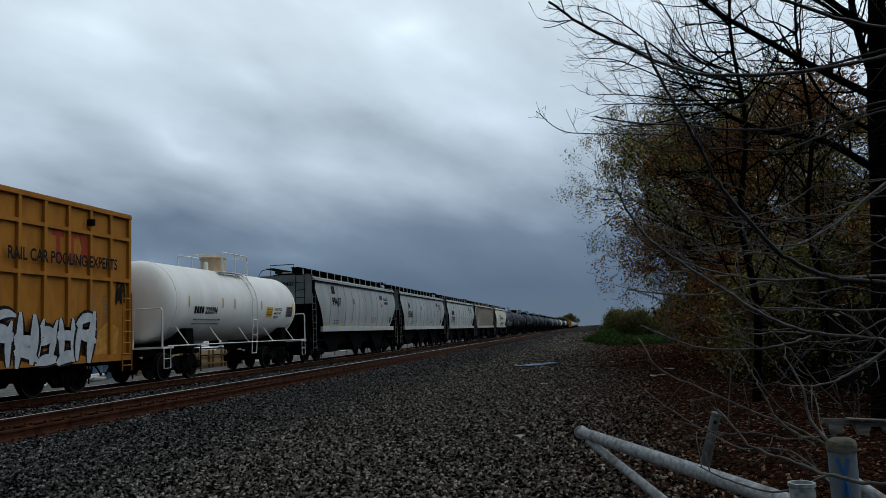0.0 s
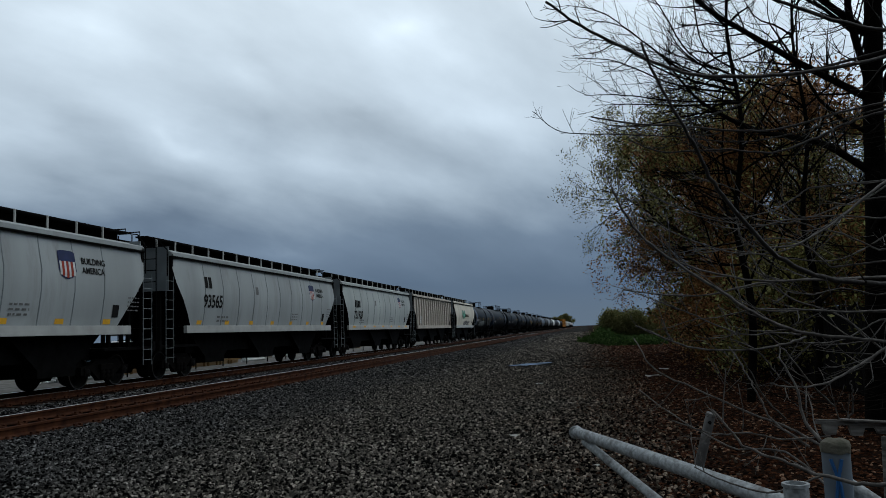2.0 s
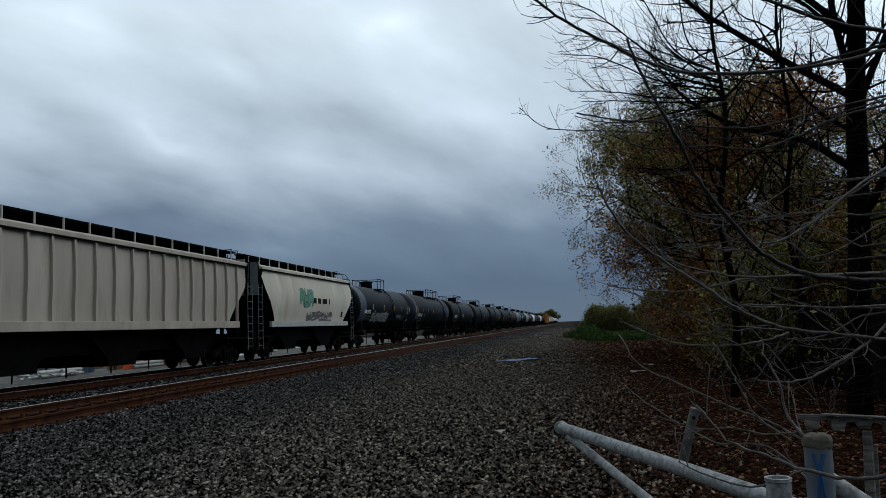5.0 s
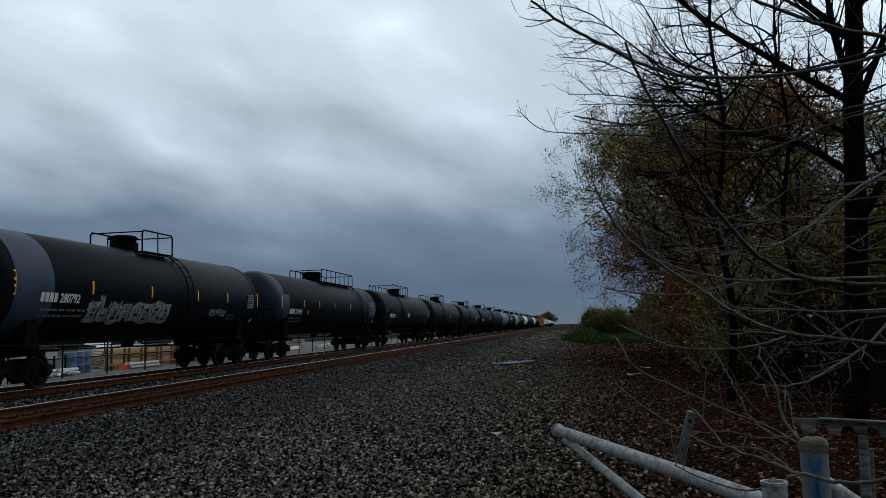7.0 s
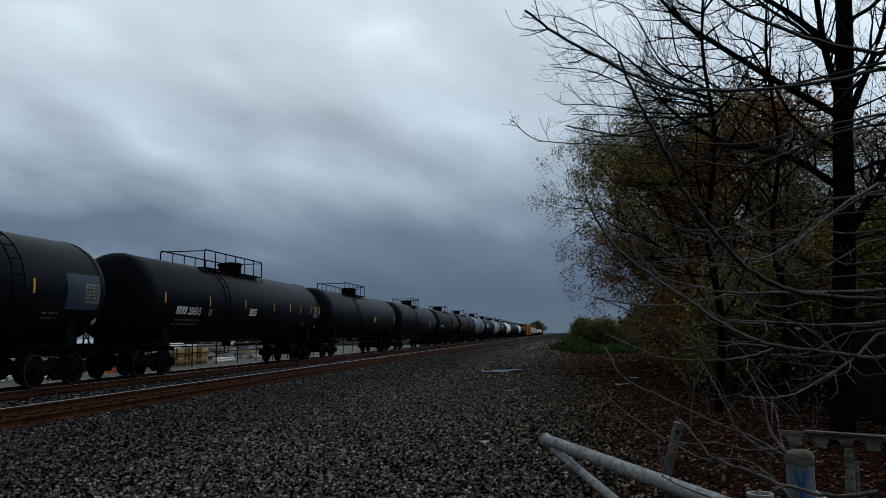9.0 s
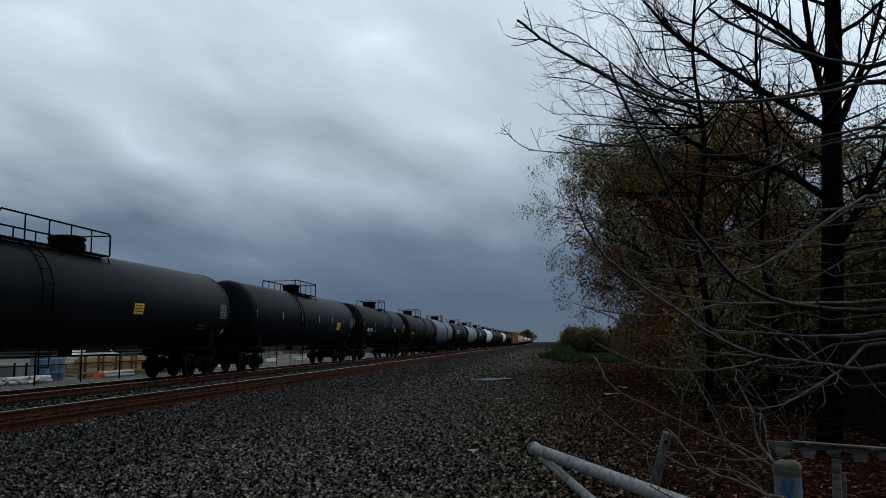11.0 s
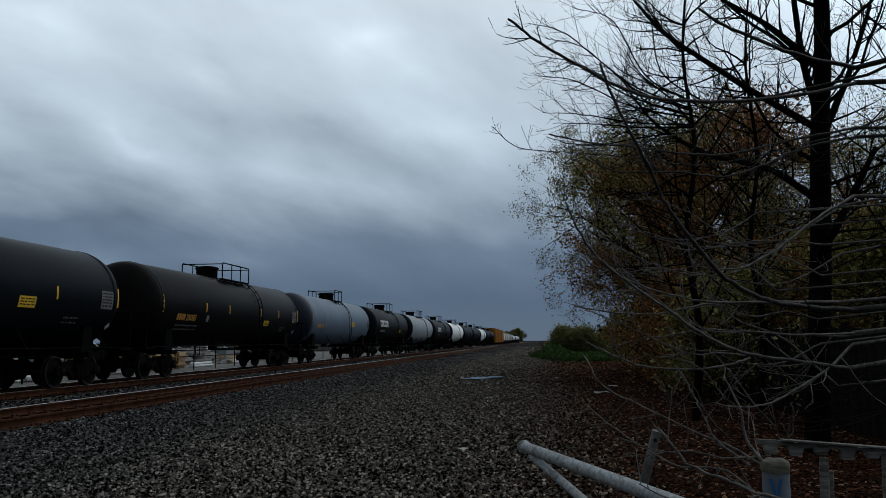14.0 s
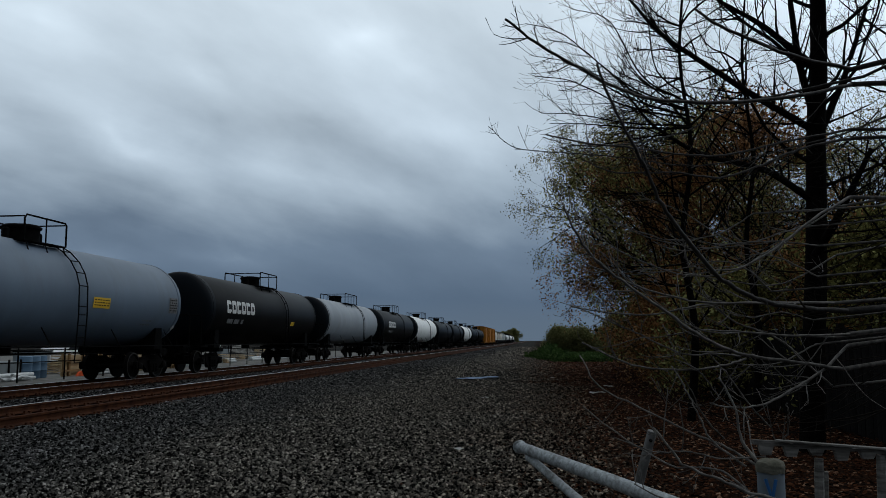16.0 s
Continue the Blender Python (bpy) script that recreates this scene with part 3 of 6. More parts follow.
def railway(name, x, label, y0, y1):
    tr = thing(name, label, "railway track", (x, 0, RAIL_Z), kind="structure")
    body = rail_mesh("rail", y0, y1)
    head = to_mesh("running_surface", box(B(), -0.034, 0.034, y0, y1, -0.002, 0.0), RAIL_TOP)
    dull = to_mesh("running_surface", box(B(), -0.027, 0.027, y0, y1, -0.002, 0.0), RUST)
    for s in (-1, 1):
        r = place("rail", body, tr, (s * GAUGE_HALF, 0, 0), "rusty steel rail")
        if x == NEAR_TRACK and s > 0:
            place("running_surface", dull, r, (0, 0, 0), "rust-filmed rail head")
        else:
            place("running_surface", head, r, (0, 0, 0), "polished rail head")
    bm = box(B(), -1.3, 1.3, -0.11, 0.11, -0.36, -0.185, 0.012)
    me = to_mesh("tie", bm, TIE_WOOD)
    rnd = random.Random(4)
    for i in range(150):
        t = place("tie", me, tr, (rnd.uniform(-0.05, 0.05), 4 + i * 0.55, rnd.uniform(-0.012, 0.012)))
        t.rotation_euler = (0, 0, radians(rnd.uniform(-1.2, 1.2)))
    rest = B()
    for i in range(400):
        yy = 4 + (150 + i) * 0.55
        box(rest, -1.3, 1.3, yy - 0.11, yy + 0.11, -0.36, -0.185)
    tagged(part("ties", rest, TIE_WOOD, tr), kind="stuff")
    # plates, spikes and clips along the rail feet
    bm = B()
    for i in range(150):
        yy = 4 + i * 0.55
        for s in (-1, 1):
            xx = s * GAUGE_HALF
            box(bm, xx - 0.17, xx + 0.17, yy - 0.09, yy + 0.09, -0.186, -0.168)
            for d in (-0.1, 0.1):
                box(bm, xx + d - 0.018, xx + d + 0.018, yy - 0.06, yy - 0.025, -0.17, -0.125)
                box(bm, xx + d * 0.85 - 0.03, xx + d * 0.85 + 0.03, yy + 0.12, yy + 0.17, -0.19, -0.14)
    tagged(part("tie_plates", bm, RUST, tr, "rusty tie plates, spikes and rail anchors"), kind="stuff")
    return tr


# ---- rolling stock: x is across, +x towards the lineside path; y runs back along the train; z from the rail head ----
WHEEL_R = 0.46
SPINNING = []


def wheelset_mesh():
    bm = B()
    for s in (-1, 1):
        x = s * 0.75
        lathe(bm, [(x - 0.065 * s * 1.0, 0.12), (x - 0.06 * s, WHEEL_R - 0.06), (x - 0.075 * s, WHEEL_R + 0.02), (x - 0.045 * s, WHEEL_R + 0.02),
                   (x - 0.035 * s, WHEEL_R), (x + 0.06 * s, WHEEL_R - 0.005), (x + 0.06 * s, WHEEL_R - 0.07), (x + 0.02 * s, WHEEL_R - 0.1),
                   (x + 0.03 * s, 0.15), (x + 0.09 * s, 0.11)], axis="x", n=28)
    lathe(bm, [(-1.05, 0.07), (1.05, 0.07)], axis="x", n=10)
    for s in (-1, 1):
        lathe(bm, [(s * 0.99, 0.1), (s * 1.1, 0.1), (s * 1.115, 0.06)], axis="x", n=12)
        for k in range(3):
            a = k * math.tau / 3
            box(bm, s * 1.1 - 0.02, s * 1.1 + 0.02, 0.06 * math.cos(a) - 0.014, 0.06 * math.cos(a) + 0.014, 0.06 * math.sin(a) - 0.014, 0.06 * math.sin(a) + 0.014)
    n = 28
    for s in (-1, 1):  # worn bright rims
        rings = [[bm.verts.new((s * 0.814, r * math.cos(k * math.tau / n), r * math.sin(k * math.tau / n))) for k in range(n)] for r in (WHEEL_R - 0.014, WHEEL_R - 0.05)]
        for k in range(n):
            bm.faces.new((rings[0][k], rings[0][(k + 1) % n], rings[1][(k + 1) % n], rings[1][k])).material_index = 1
    me = to_mesh("wheelset", bm, WHEEL_STEEL, True)
    me.materials.append(TREAD)
    return me


def side_frame_mesh():
    """Cast truck side with arched top, window openings and springs."""
    bm = B()
    top = [(-1.12, 0.38), (-1.12, 0.6), (-0.75, 0.64), (-0.42, 0.8), (0.42, 0.8), (0.75, 0.64), (1.12, 0.6), (1.12, 0.38)]
    low = [(0.98, 0.36), (0.98, 0.5), (0.72, 0.52), (0.4, 0.3), (0.3, 0.2), (-0.3, 0.2), (-0.4, 0.3), (-0.72, 0.52), (-0.98, 0.5), (-0.98, 0.36)]
    slab(bm, top + low, -0.07, 0.07)
    bmesh.ops.triangulate(bm, faces=[f for f in bm.faces if len(f.verts) > 4])
    for y in (-0.88, 0.88):
        box(bm, -0.1, 0.11, y - 0.13, y + 0.13, 0.34, 0.58, 0.02)
    for y in (-0.2, 0, 0.2):
        lathe(bm, [(0.24, 0.075), (0.3, 0.085), (0.36, 0.075), (0.42, 0.085), (0.5, 0.075)], (0.1, y, 0), "z", 10)
    box(bm, -0.02, 0.16, -0.34, 0.34, 0.5, 0.66, 0.02)
    return to_mesh("side_frame", bm, TRUCK_STEEL)


def truck_mesh():
    bm = box(B(), -0.95, 0.95, -0.2, 0.2, 0.45, 0.72, 0.03)
    lathe(bm, [(0.7, 0.3), (0.8, 0.3)], axis="z", n=16)
    for y in (-0.5, 0.5):
        box(bm, -0.85, 0.85, y - 0.06, y + 0.06, 0.36, 0.46)
    return to_mesh("truck", bm, TRUCK_STEEL)


def coupler_mesh():
    bm = box(B(), -0.09, 0.09, -0.6, 0.3, 0.78, 0.98, 0.02)
    box(bm, -0.17, 0.15, 0.22, 0.5, 0.72, 1.04, 0.05)
    box(bm, -0.3, 0.3, -0.35, -0.2, 0.68, 1.08, 0.02)
    tube(bm, [(0.28, -0.1, 0.7), (0.3, 0.1, 0.5), (0.2, 0.35, 0.36), (0.08, 0.55, 0.4)], 0.025, 6)
    return to_mesh("coupler", bm, TRUCK_STEEL)


SET_MESH, SIDE_MESH, TRUCK_MESH, COUPLER_MESH = wheelset_mesh(), side_frame_mesh(), truck_mesh(), coupler_mesh()


def running_gear(car, y_truck, y_end, spin):
    for s in (-1, 1):
        tr = place("truck", TRUCK_MESH, car, (0, s * y_truck, 0), "cast steel four-wheel truck")
        for k in (-1, 1):
            f = place("side_frame", SIDE_MESH, tr, (k * 0.98, 0, 0))
            f.rotation_euler = (0, 0, 0 if k > 0 else math.pi)
            w = place("wheelset", SET_MESH, tr, (0, k * 0.88, WHEEL_R))
            if spin:
                SPINNING.append((w, (0, k * 0.88, WHEEL_R)))
        c = place("coupler", COUPLER_MESH, car, (0, s * y_end, 0), "knuckle coupler with air hose")
        c.rotation_euler = (0, 0, 0 if s > 0 else math.pi)


def ladder(name, x, y0, y1, z0, z1, mat, car, rungs=6, r=0.018, dirx=0.0, label=""):
    bm = B()
    for y in (y0, y1):
        tube(bm, [(x, y, z0), (x + dirx, y, z1)], r, 5)
    for i in range(rungs):
        k = (i + 0.5) / rungs
        tube(bm, [(x + dirx * k, y0, z0 + (z1 - z0) * k), (x + dirx * k, y1, z0 + (z1 - z0) * k)], r * 0.9, 5)
    return part(name, bm, mat, car, label)


def tank_car(label, y0, y1, shell, head=None, R=1.5, zc=2.66, gear=BLACK_STEEL, dome=(0, 0.42, 0.42), dome_mat=None, rail_span=(-1.5, 2.1), rail_h=0.58, ladder_y=0.9,
             strips=(), spin=True, ends=None, bands=(), category="tank car", split=False):
    """y0 and y1 are the front and rear ends of the tank itself. Returns the car and a function onto its near side."""
    half = (y1 - y0) / 2
    car = thing("tank_car", label, category, (TRAIN_TRACK, (y0 + y1) / 2, RAIL_Z), "cars of the passing train")
    cap = 0.62
    curve = [(cap * (1 - math.cos(a)), R * math.sin(a) ** 0.8) for a in (0.12, 0.35, 0.6, 0.85, 1.1, 1.32, math.pi / 2)]
    prof = [(-half + d, r) for d, r in curve] + [(half - d, r) for d, r in reversed(curve)]
    part("tank_shell", lathe(B(), prof, (0, 0, zc), "y", 48), shell, car, "", True)
    if head:
        cover = [(-half + d - 0.006, r + 0.006) for d, r in curve] + [(-half + cap + 0.35, R + 0.006)]
        part("tank_head", lathe(B(), cover, (0, 0, zc), "y", 48), head, car, "darker front tank head", True)
    for b in (-half + cap + 0.12, half - cap - 0.12, *bands):
        part("jacket_band", lathe(B(), [(b - 0.04, R + 0.004), (b - 0.03, R + 0.014), (b + 0.03, R + 0.014), (b + 0.04, R + 0.004)], (0, 0, zc), "y", 48), shell, car, "", True)

    def onto(y, z, lift=0.012):
        a = (z - zc) / R
        return ((R + lift) * math.cos(a), y, zc + (R + lift) * math.sin(a))

    yt = half - 1.75
    running_gear(car, yt, half + 0.42, spin)
    for s in (-1, 1):
        bm = box(B(), -0.35, 0.35, s * (half - 2.6), s * (half + 0.35), 0.82, 1.12)
        box(bm, -1.45, 1.45, s * yt - 0.25, s * yt + 0.25, 0.86, 1.02)
        slab(bm, [(s * yt - 0.3, 1.0), (s * yt + 0.3, 1.0), (s * yt + 0.22, zc - 0.9), (s * yt - 0.22, zc - 0.9)], -1.25, 1.25)
        part("stub_sill", bm, BLACK_STEEL, car)
        bm = box(B(), -1.5, 1.5, s * (half - 0.25), s * (half + 0.4), 1.06, 1.12)
        part("end_platform", bm, gear, car)
        # end handrail of bent pipe
        for k in (-1, 1):
            bm = B()
            tube(bm, [(k * 1.45, s * (half + 0.36), 1.1), (k * 1.45, s * (half + 0.36), 2.25), (k * 1.4, s * (half + 0.36), 2.32), (k * 0.5, s * (half + 0.36), 2.32), (k * 0.45, s * (half + 0.36), 1.1)], 0.027, 6)
            tube(bm, [(k * 1.47, s * (half + 0.3), 1.08), (k * 1.47, s * (half + 0.3), 0.45), (k * 1.47, s * (half - 0.1), 0.45), (k * 1.47, s * (half - 0.1), 1.08)], 0.018, 5)
            tube(bm, [(k * 1.47, s * (half + 0.3), 0.75), (k * 1.47, s * (half - 0.1), 0.75)], 0.016, 5)
            part("end_handrail", bm, ends or gear, car, "bent pipe handrail and step")
    for k in (-1, 1):
        bm = B()
        tube(bm, [(k * 1.5, -half - 0.1, 1.14), (k * 1.5, half + 0.1, 1.14)], 0.02, 6)
        for i in range(5):
            y = -half + 1.2 + i * (2 * half - 2.4) / 4
            tube(bm, [(k * 1.5, y, 1.14), (k * (R * 0.78), y, 1.0 + (R - R * 0.72) + zc - R - 0.9)], 0.018, 5)
        part("side_handrail", bm, gear, car)
    # belly fittings
    bm = B()
    lathe(bm, [(zc - R - 0.22, 0.16), (zc - R - 0.18, 0.2), (zc - R + 0.1, 0.2)], (0, 0.1, 0), "z", 14)
    part("outlet_valve", bm, BLACK_STEEL, car)
    bm = lathe(B(), [(-0.45, 0.14), (-0.42, 0.16), (0.42, 0.16), (0.45, 0.14)], (-0.5, half - 3.2, 1.0), "y", 14)
    tube(bm, [(-0.2, -half + 1, 0.95), (-0.2, half - 1, 0.95)], 0.02, 5)
    tube(bm, [(0.5, -half + 3.2, 0.98), (0.5, half - 3.0, 0.9)], 0.018, 5)
    part("brake_gear", bm, BLACK_STEEL, car)
    # manway with lid, platform and its railing
    dy, dr, dh = dome
    zt = zc + R
    d = part("manway", lathe(B(), [(zt - 0.1, dr), (zt + dh - 0.08, dr), (zt + dh - 0.08, dr + 0.05), (zt + dh - 0.02, dr + 0.05)], (0, dy, 0), "z", 20), dome_mat or gear, car, "round manway housing", True)
    part("lid", lathe(B(), [(zt + dh - 0.02, dr + 0.03), (zt + dh + 0.03, dr - 0.02), (zt + dh + 0.06, dr * 0.5), (zt + dh + 0.07, 0.05)], (0, dy, 0), "z", 20), dome_mat or gear, d, "", True)
    for a, b in ((dy + dr + 0.25, 0.06), (dy - dr - 0.3, 0.09)):
        bm = lathe(B(), [(zt - 0.05, b), (zt + 0.25, b), (zt + 0.3, b * 0.6)], (0.1, a, 0), "z", 10)
        part("valve", bm, gear, car)
    ra, rb = rail_span
    for k in (-1, 1):
        bm = B()
        box(bm, k * 0.78 - 0.16, k * 0.78 + 0.16, ra, rb, zt - 0.13, zt - 0.1)
        for y in (ra + 0.1, (ra + rb) / 2, rb - 0.1):
            tube(bm, [(k * 0.9, y, zt - 0.12), (k * 1.0, y, zc + R * 0.74)], 0.02, 5)
        part("platform", bm, gear, car, "grated walkway beside the manway")
    for k in (-1, 1):
        bm = B()
        tube(bm, [(k * 0.92, ra, zt - 0.12), (k * 0.92, ra, zt + rail_h - 0.1), (k * 0.92, ra + 0.08, zt + rail_h), (k * 0.92, rb - 0.08, zt + rail_h), (k * 0.92, rb, zt + rail_h - 0.06), (k * 0.92, rb, zt - 0.12)], 0.027, 6)
        n = max(2, int((rb - ra) / 0.9))
        for i in range(1, n):
            y = ra + (rb - ra) * i / n
            tube(bm, [(k * 0.92, y, zt - 0.12), (k * 0.92, y, zt + rail_h)], 0.022, 5)
        part("railing", bm, gear, car)
    for y in (ra, rb):
        bm = B()
        tube(bm, [(-0.92, y, zt + rail_h - 0.05), (0.92, y, zt + rail_h - 0.05)], 0.022, 5)
        part("end_rail", bm, gear, car)
    # curved side ladders
    for k in (-1, 1):
        bm = B()
        arc = [zc + R * math.sin(a) for a in (1.1, 0.85, 0.6, 0.35, 0.1)]
        pts = [((R + 0.09) * math.cos(a), zc + (R + 0.09) * math.sin(a)) for a in (1.15, 0.9, 0.65, 0.4, 0.15)] + [(R + 0.09, zc - 0.6), (R + 0.05, 1.15), (R + 0.02, 0.7)]
        for y in (ladder_y - 0.22, ladder_y + 0.22):
            tube(bm, [(k * x, y, z) for x, z in pts], 0.02, 5)
        for x, z in pts[1:]:
            tube(bm, [(k * x, ladder_y - 0.22, z), (k * x, ladder_y + 0.22, z)], 0.016, 5)
        for z in (2.3, 1.75, 1.4):
            tube(bm, [(k * (R + 0.07), ladder_y - 0.22, z), (k * (R + 0.07), ladder_y + 0.22, z)], 0.016, 5)
        part("ladder", bm, gear, car)
    for y in strips:
        h = 0.5 if abs(abs(y) - (half - 0.5)) < 0.25 else 0.3
        patch("reflector_strip", [(y - 0.04, zc + 0.0 - h * 0.6), (y + 0.04, zc - h * 0.6), (y + 0.04, zc), (y + 0.04, zc + h * 0.6), (y - 0.04, zc + h * 0.6), (y - 0.04, zc)], REFLECT, car, onto, "yellow reflective strip")
    return car, onto


def hopper_section(bulge):
    return [(1.42, 1.7), (1.42 + bulge * 0.6, 2.1), (1.44 + bulge, 2.6), (1.44 + bulge, 3.1), (1.42 + bulge * 0.45, 3.6), (1.4, 4.0)]


def hopper_car(label, y0, y1, paint, sill_mat, bulge=0.12, ribs=0, seams=9, cut=1.5, bays=3, spin=True, rail_mat=BLACK_STEEL, roof_mat=None):
    half = (y1 - y0) / 2
    car = thing("covered_hopper_car", label, "hopper car", (TRAIN_TRACK, (y0 + y1) / 2, RAIL_Z), "cars of the passing train")
    sec = hopper_section(bulge)
    roof = [(1.34, 4.12), (0.9, 4.27), (0.35, 4.36)]
    ring = [(x, z) for x, z in sec + roof] + [(-x, z) for x, z in reversed(sec + roof)]

    def end_at(z):
        if z >= 3.25:
            return half - 0.75
        return half - 0.75 - cut * min(1, (3.25 - z) / 1.5)

    bm = B()
    a = [bm.verts.new((x, -end_at(z), z)) for x, z in ring]
    b = [bm.verts.new((x, end_at(z), z)) for x, z in ring]
    n = len(ring)
    for i in range(n):
        bm.faces.new((a[i], a[(i + 1) % n], b[(i + 1) % n], b[i]))
    part("body", bm, paint, car, "curved steel side sheets", True)
    # grey slope sheets coloured near-black for recess shade as well as grime
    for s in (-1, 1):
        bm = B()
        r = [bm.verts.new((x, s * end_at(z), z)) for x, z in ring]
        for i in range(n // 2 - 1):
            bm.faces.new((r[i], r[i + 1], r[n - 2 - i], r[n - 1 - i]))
        part("slope_sheet", bm, BLACK_STEEL, car, "grimy sloping end sheet with shade put into its dark colour")

    def onto(y, z, lift=0.012):
        for (xa, za), (xb, zb) in zip(sec, sec[1:]):
            if z <= zb:
                break
        k = (z - za) / (zb - za)
        return (xa + (xb - xa) * k + lift, y, z)

    # upright seams or outside ribs
    if ribs:
        bm = B()
        outl = [(x + 0.002, z) for x, z in sec] + [(x + 0.09, z) for x, z in reversed(sec)]
        prism(bm, outl, -0.035, 0.035)
        rib = to_mesh("rib", bm, paint)
        span = half - 0.75 - cut * 0.62
        for k in range(ribs):
            y = -span + 2 * span * k / (ribs - 1)
            place("rib", rib, car, (0, y, 0))
            place("rib", rib, car, (0, y, 0)).rotation_euler = (0, 0, math.pi)
    else:
        outl = [(x + 0.001, z) for x, z in sec] + [(x + 0.009, z) for x, z in reversed(sec)]
        seam = to_mesh("seam", prism(B(), outl, -0.015, 0.015), END_GREY)
        for k in range(seams):
            y = (-1 + 2 * (k + 0.5) / seams) * (half - 0.9 - cut)
            place("seam", seam, car, (0, y, 0))
    for k in (-1, 1):
        bm = prism(B(), [(k * 1.38, 3.98), (k * 1.47, 3.98), (k * 1.47, 4.1), (k * 1.38, 4.14)], -half + 0.72, half - 0.72)
        part("top_chord", bm, roof_mat or paint, car)
        bm = prism(B(), [(k * 1.46, 3.925), (k * 1.505, 3.925), (k * 1.505, 3.978), (k * 1.46, 3.978)], -half + 0.72, half - 0.72)
        part("roof_seam", bm, BLACK_STEEL, car)
        bm = box(B(), k * 1.5 - 0.06, k * 1.5 + 0.06, -half + 0.9 + cut * 0.5, half - 0.9 - cut * 0.5, 1.47, 1.72, 0.01)
        part("side_sill", bm, sill_mat, car)
        # corner posts with steps and ladders
        for s in (-1, 1):
            bm = box(B(), k * 1.42 - 0.05, k * 1.42 + 0.05, s * (half - 0.78) - 0.05, s * (half - 0.78) + 0.05, 1.1, 4.05)
            part("corner_post", bm, BLACK_STEEL, car)
            ladder("ladder", k * 1.5, s * (half - 0.8), s * (half - 0.32), 0.55, 3.3, END_GREY, car, 9, 0.011)
    # running boards over the roof hatches
    part("hatch_trough", box(B(), -0.33, 0.33, -half + 1.1, half - 1.1, 4.33, 4.46, 0.03), roof_mat or paint, car)
    for k in (-1, 1):
        bm = box(B(), k * 0.62 - 0.2, k * 0.62 + 0.2, -half + 0.35, half - 0.35, 4.57, 4.62)
        box(bm, k * 0.44 - 0.012, k * 0.44 + 0.012, -half + 0.5, half - 0.5, 4.36, 4.58)
        part("running_board", bm, rail_mat, car, "dark roof walkway grating")
        y = -half + 0.9
        bracket = to_mesh("bracket", box(B(), -0.02, 0.02, -0.025, 0.025, 4.2, 4.62), SILL_PALE)
        while y < half - 0.8:
            place("bracket", bracket, car, (k * 0.84, y, 0))
            y += 1.22
    for s in (-1, 1):
        e = s * (half - 0.75)
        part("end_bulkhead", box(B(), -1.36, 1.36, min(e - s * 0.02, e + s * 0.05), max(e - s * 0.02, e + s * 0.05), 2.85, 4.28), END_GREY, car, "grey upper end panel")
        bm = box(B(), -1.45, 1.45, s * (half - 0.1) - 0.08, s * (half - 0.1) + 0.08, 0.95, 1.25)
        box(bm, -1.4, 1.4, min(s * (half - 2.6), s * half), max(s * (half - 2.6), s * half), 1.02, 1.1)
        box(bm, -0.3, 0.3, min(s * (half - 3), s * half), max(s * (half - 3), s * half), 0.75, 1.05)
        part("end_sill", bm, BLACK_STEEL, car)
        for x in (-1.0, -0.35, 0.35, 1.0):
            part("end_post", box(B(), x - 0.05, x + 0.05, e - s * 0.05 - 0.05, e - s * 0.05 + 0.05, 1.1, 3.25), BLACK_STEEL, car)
        bm = B()
        tube(bm, [(-0.6, s * (half - 0.3), 4.59), (-0.6, s * (half - 0.3), 4.75), (0.6, s * (half - 0.3), 4.75), (0.6, s * (half - 0.3), 4.59)], 0.02, 5)
        for k in (-1, 1):
            tube(bm, [(k * 0.75, s * (half - 0.35), 4.59), (k * 1.1, s * (half - 0.45), 4.53), (k * 1.42, s * (half - 0.55), 4.15), (k * 1.42, s * (half - 0.55), 3.3)], 0.02, 5)
        part("roof_handrail", bm, rail_mat, car)
        ladder_bm = B()
        for x in (0.55, 1.0):
            tube(ladder_bm, [(x, s * (half - 0.6), 1.1), (x, s * (half - 0.6), 4.5)], 0.018, 5)
        for i in range(9):
            tube(ladder_bm, [(0.55, s * (half - 0.6), 1.3 + i * 0.37), (1.0, s * (half - 0.6), 1.3 + i * 0.37)], 0.016, 5)
        part("end_ladder", ladder_bm, BLACK_STEEL, car)
    # discharge bays below the sill, underside shade in their near-black colour
    L = 2 * (half - 0.75 - cut)
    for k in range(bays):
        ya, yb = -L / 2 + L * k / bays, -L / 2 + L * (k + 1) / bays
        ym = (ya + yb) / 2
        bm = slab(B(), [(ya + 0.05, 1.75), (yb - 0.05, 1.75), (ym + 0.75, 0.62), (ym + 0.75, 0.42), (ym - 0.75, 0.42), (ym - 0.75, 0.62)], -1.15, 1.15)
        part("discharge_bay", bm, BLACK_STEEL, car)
    # added dark box that closes the underside, standing in for shade
    part("underside_fill", box(B(), -0.95, 0.95, -half + 2.6, half - 2.6, 0.8, 1.72), BLACK_STEEL, car)
    running_gear(car, half - 2.0, half - 0.02, spin)
    return car, onto


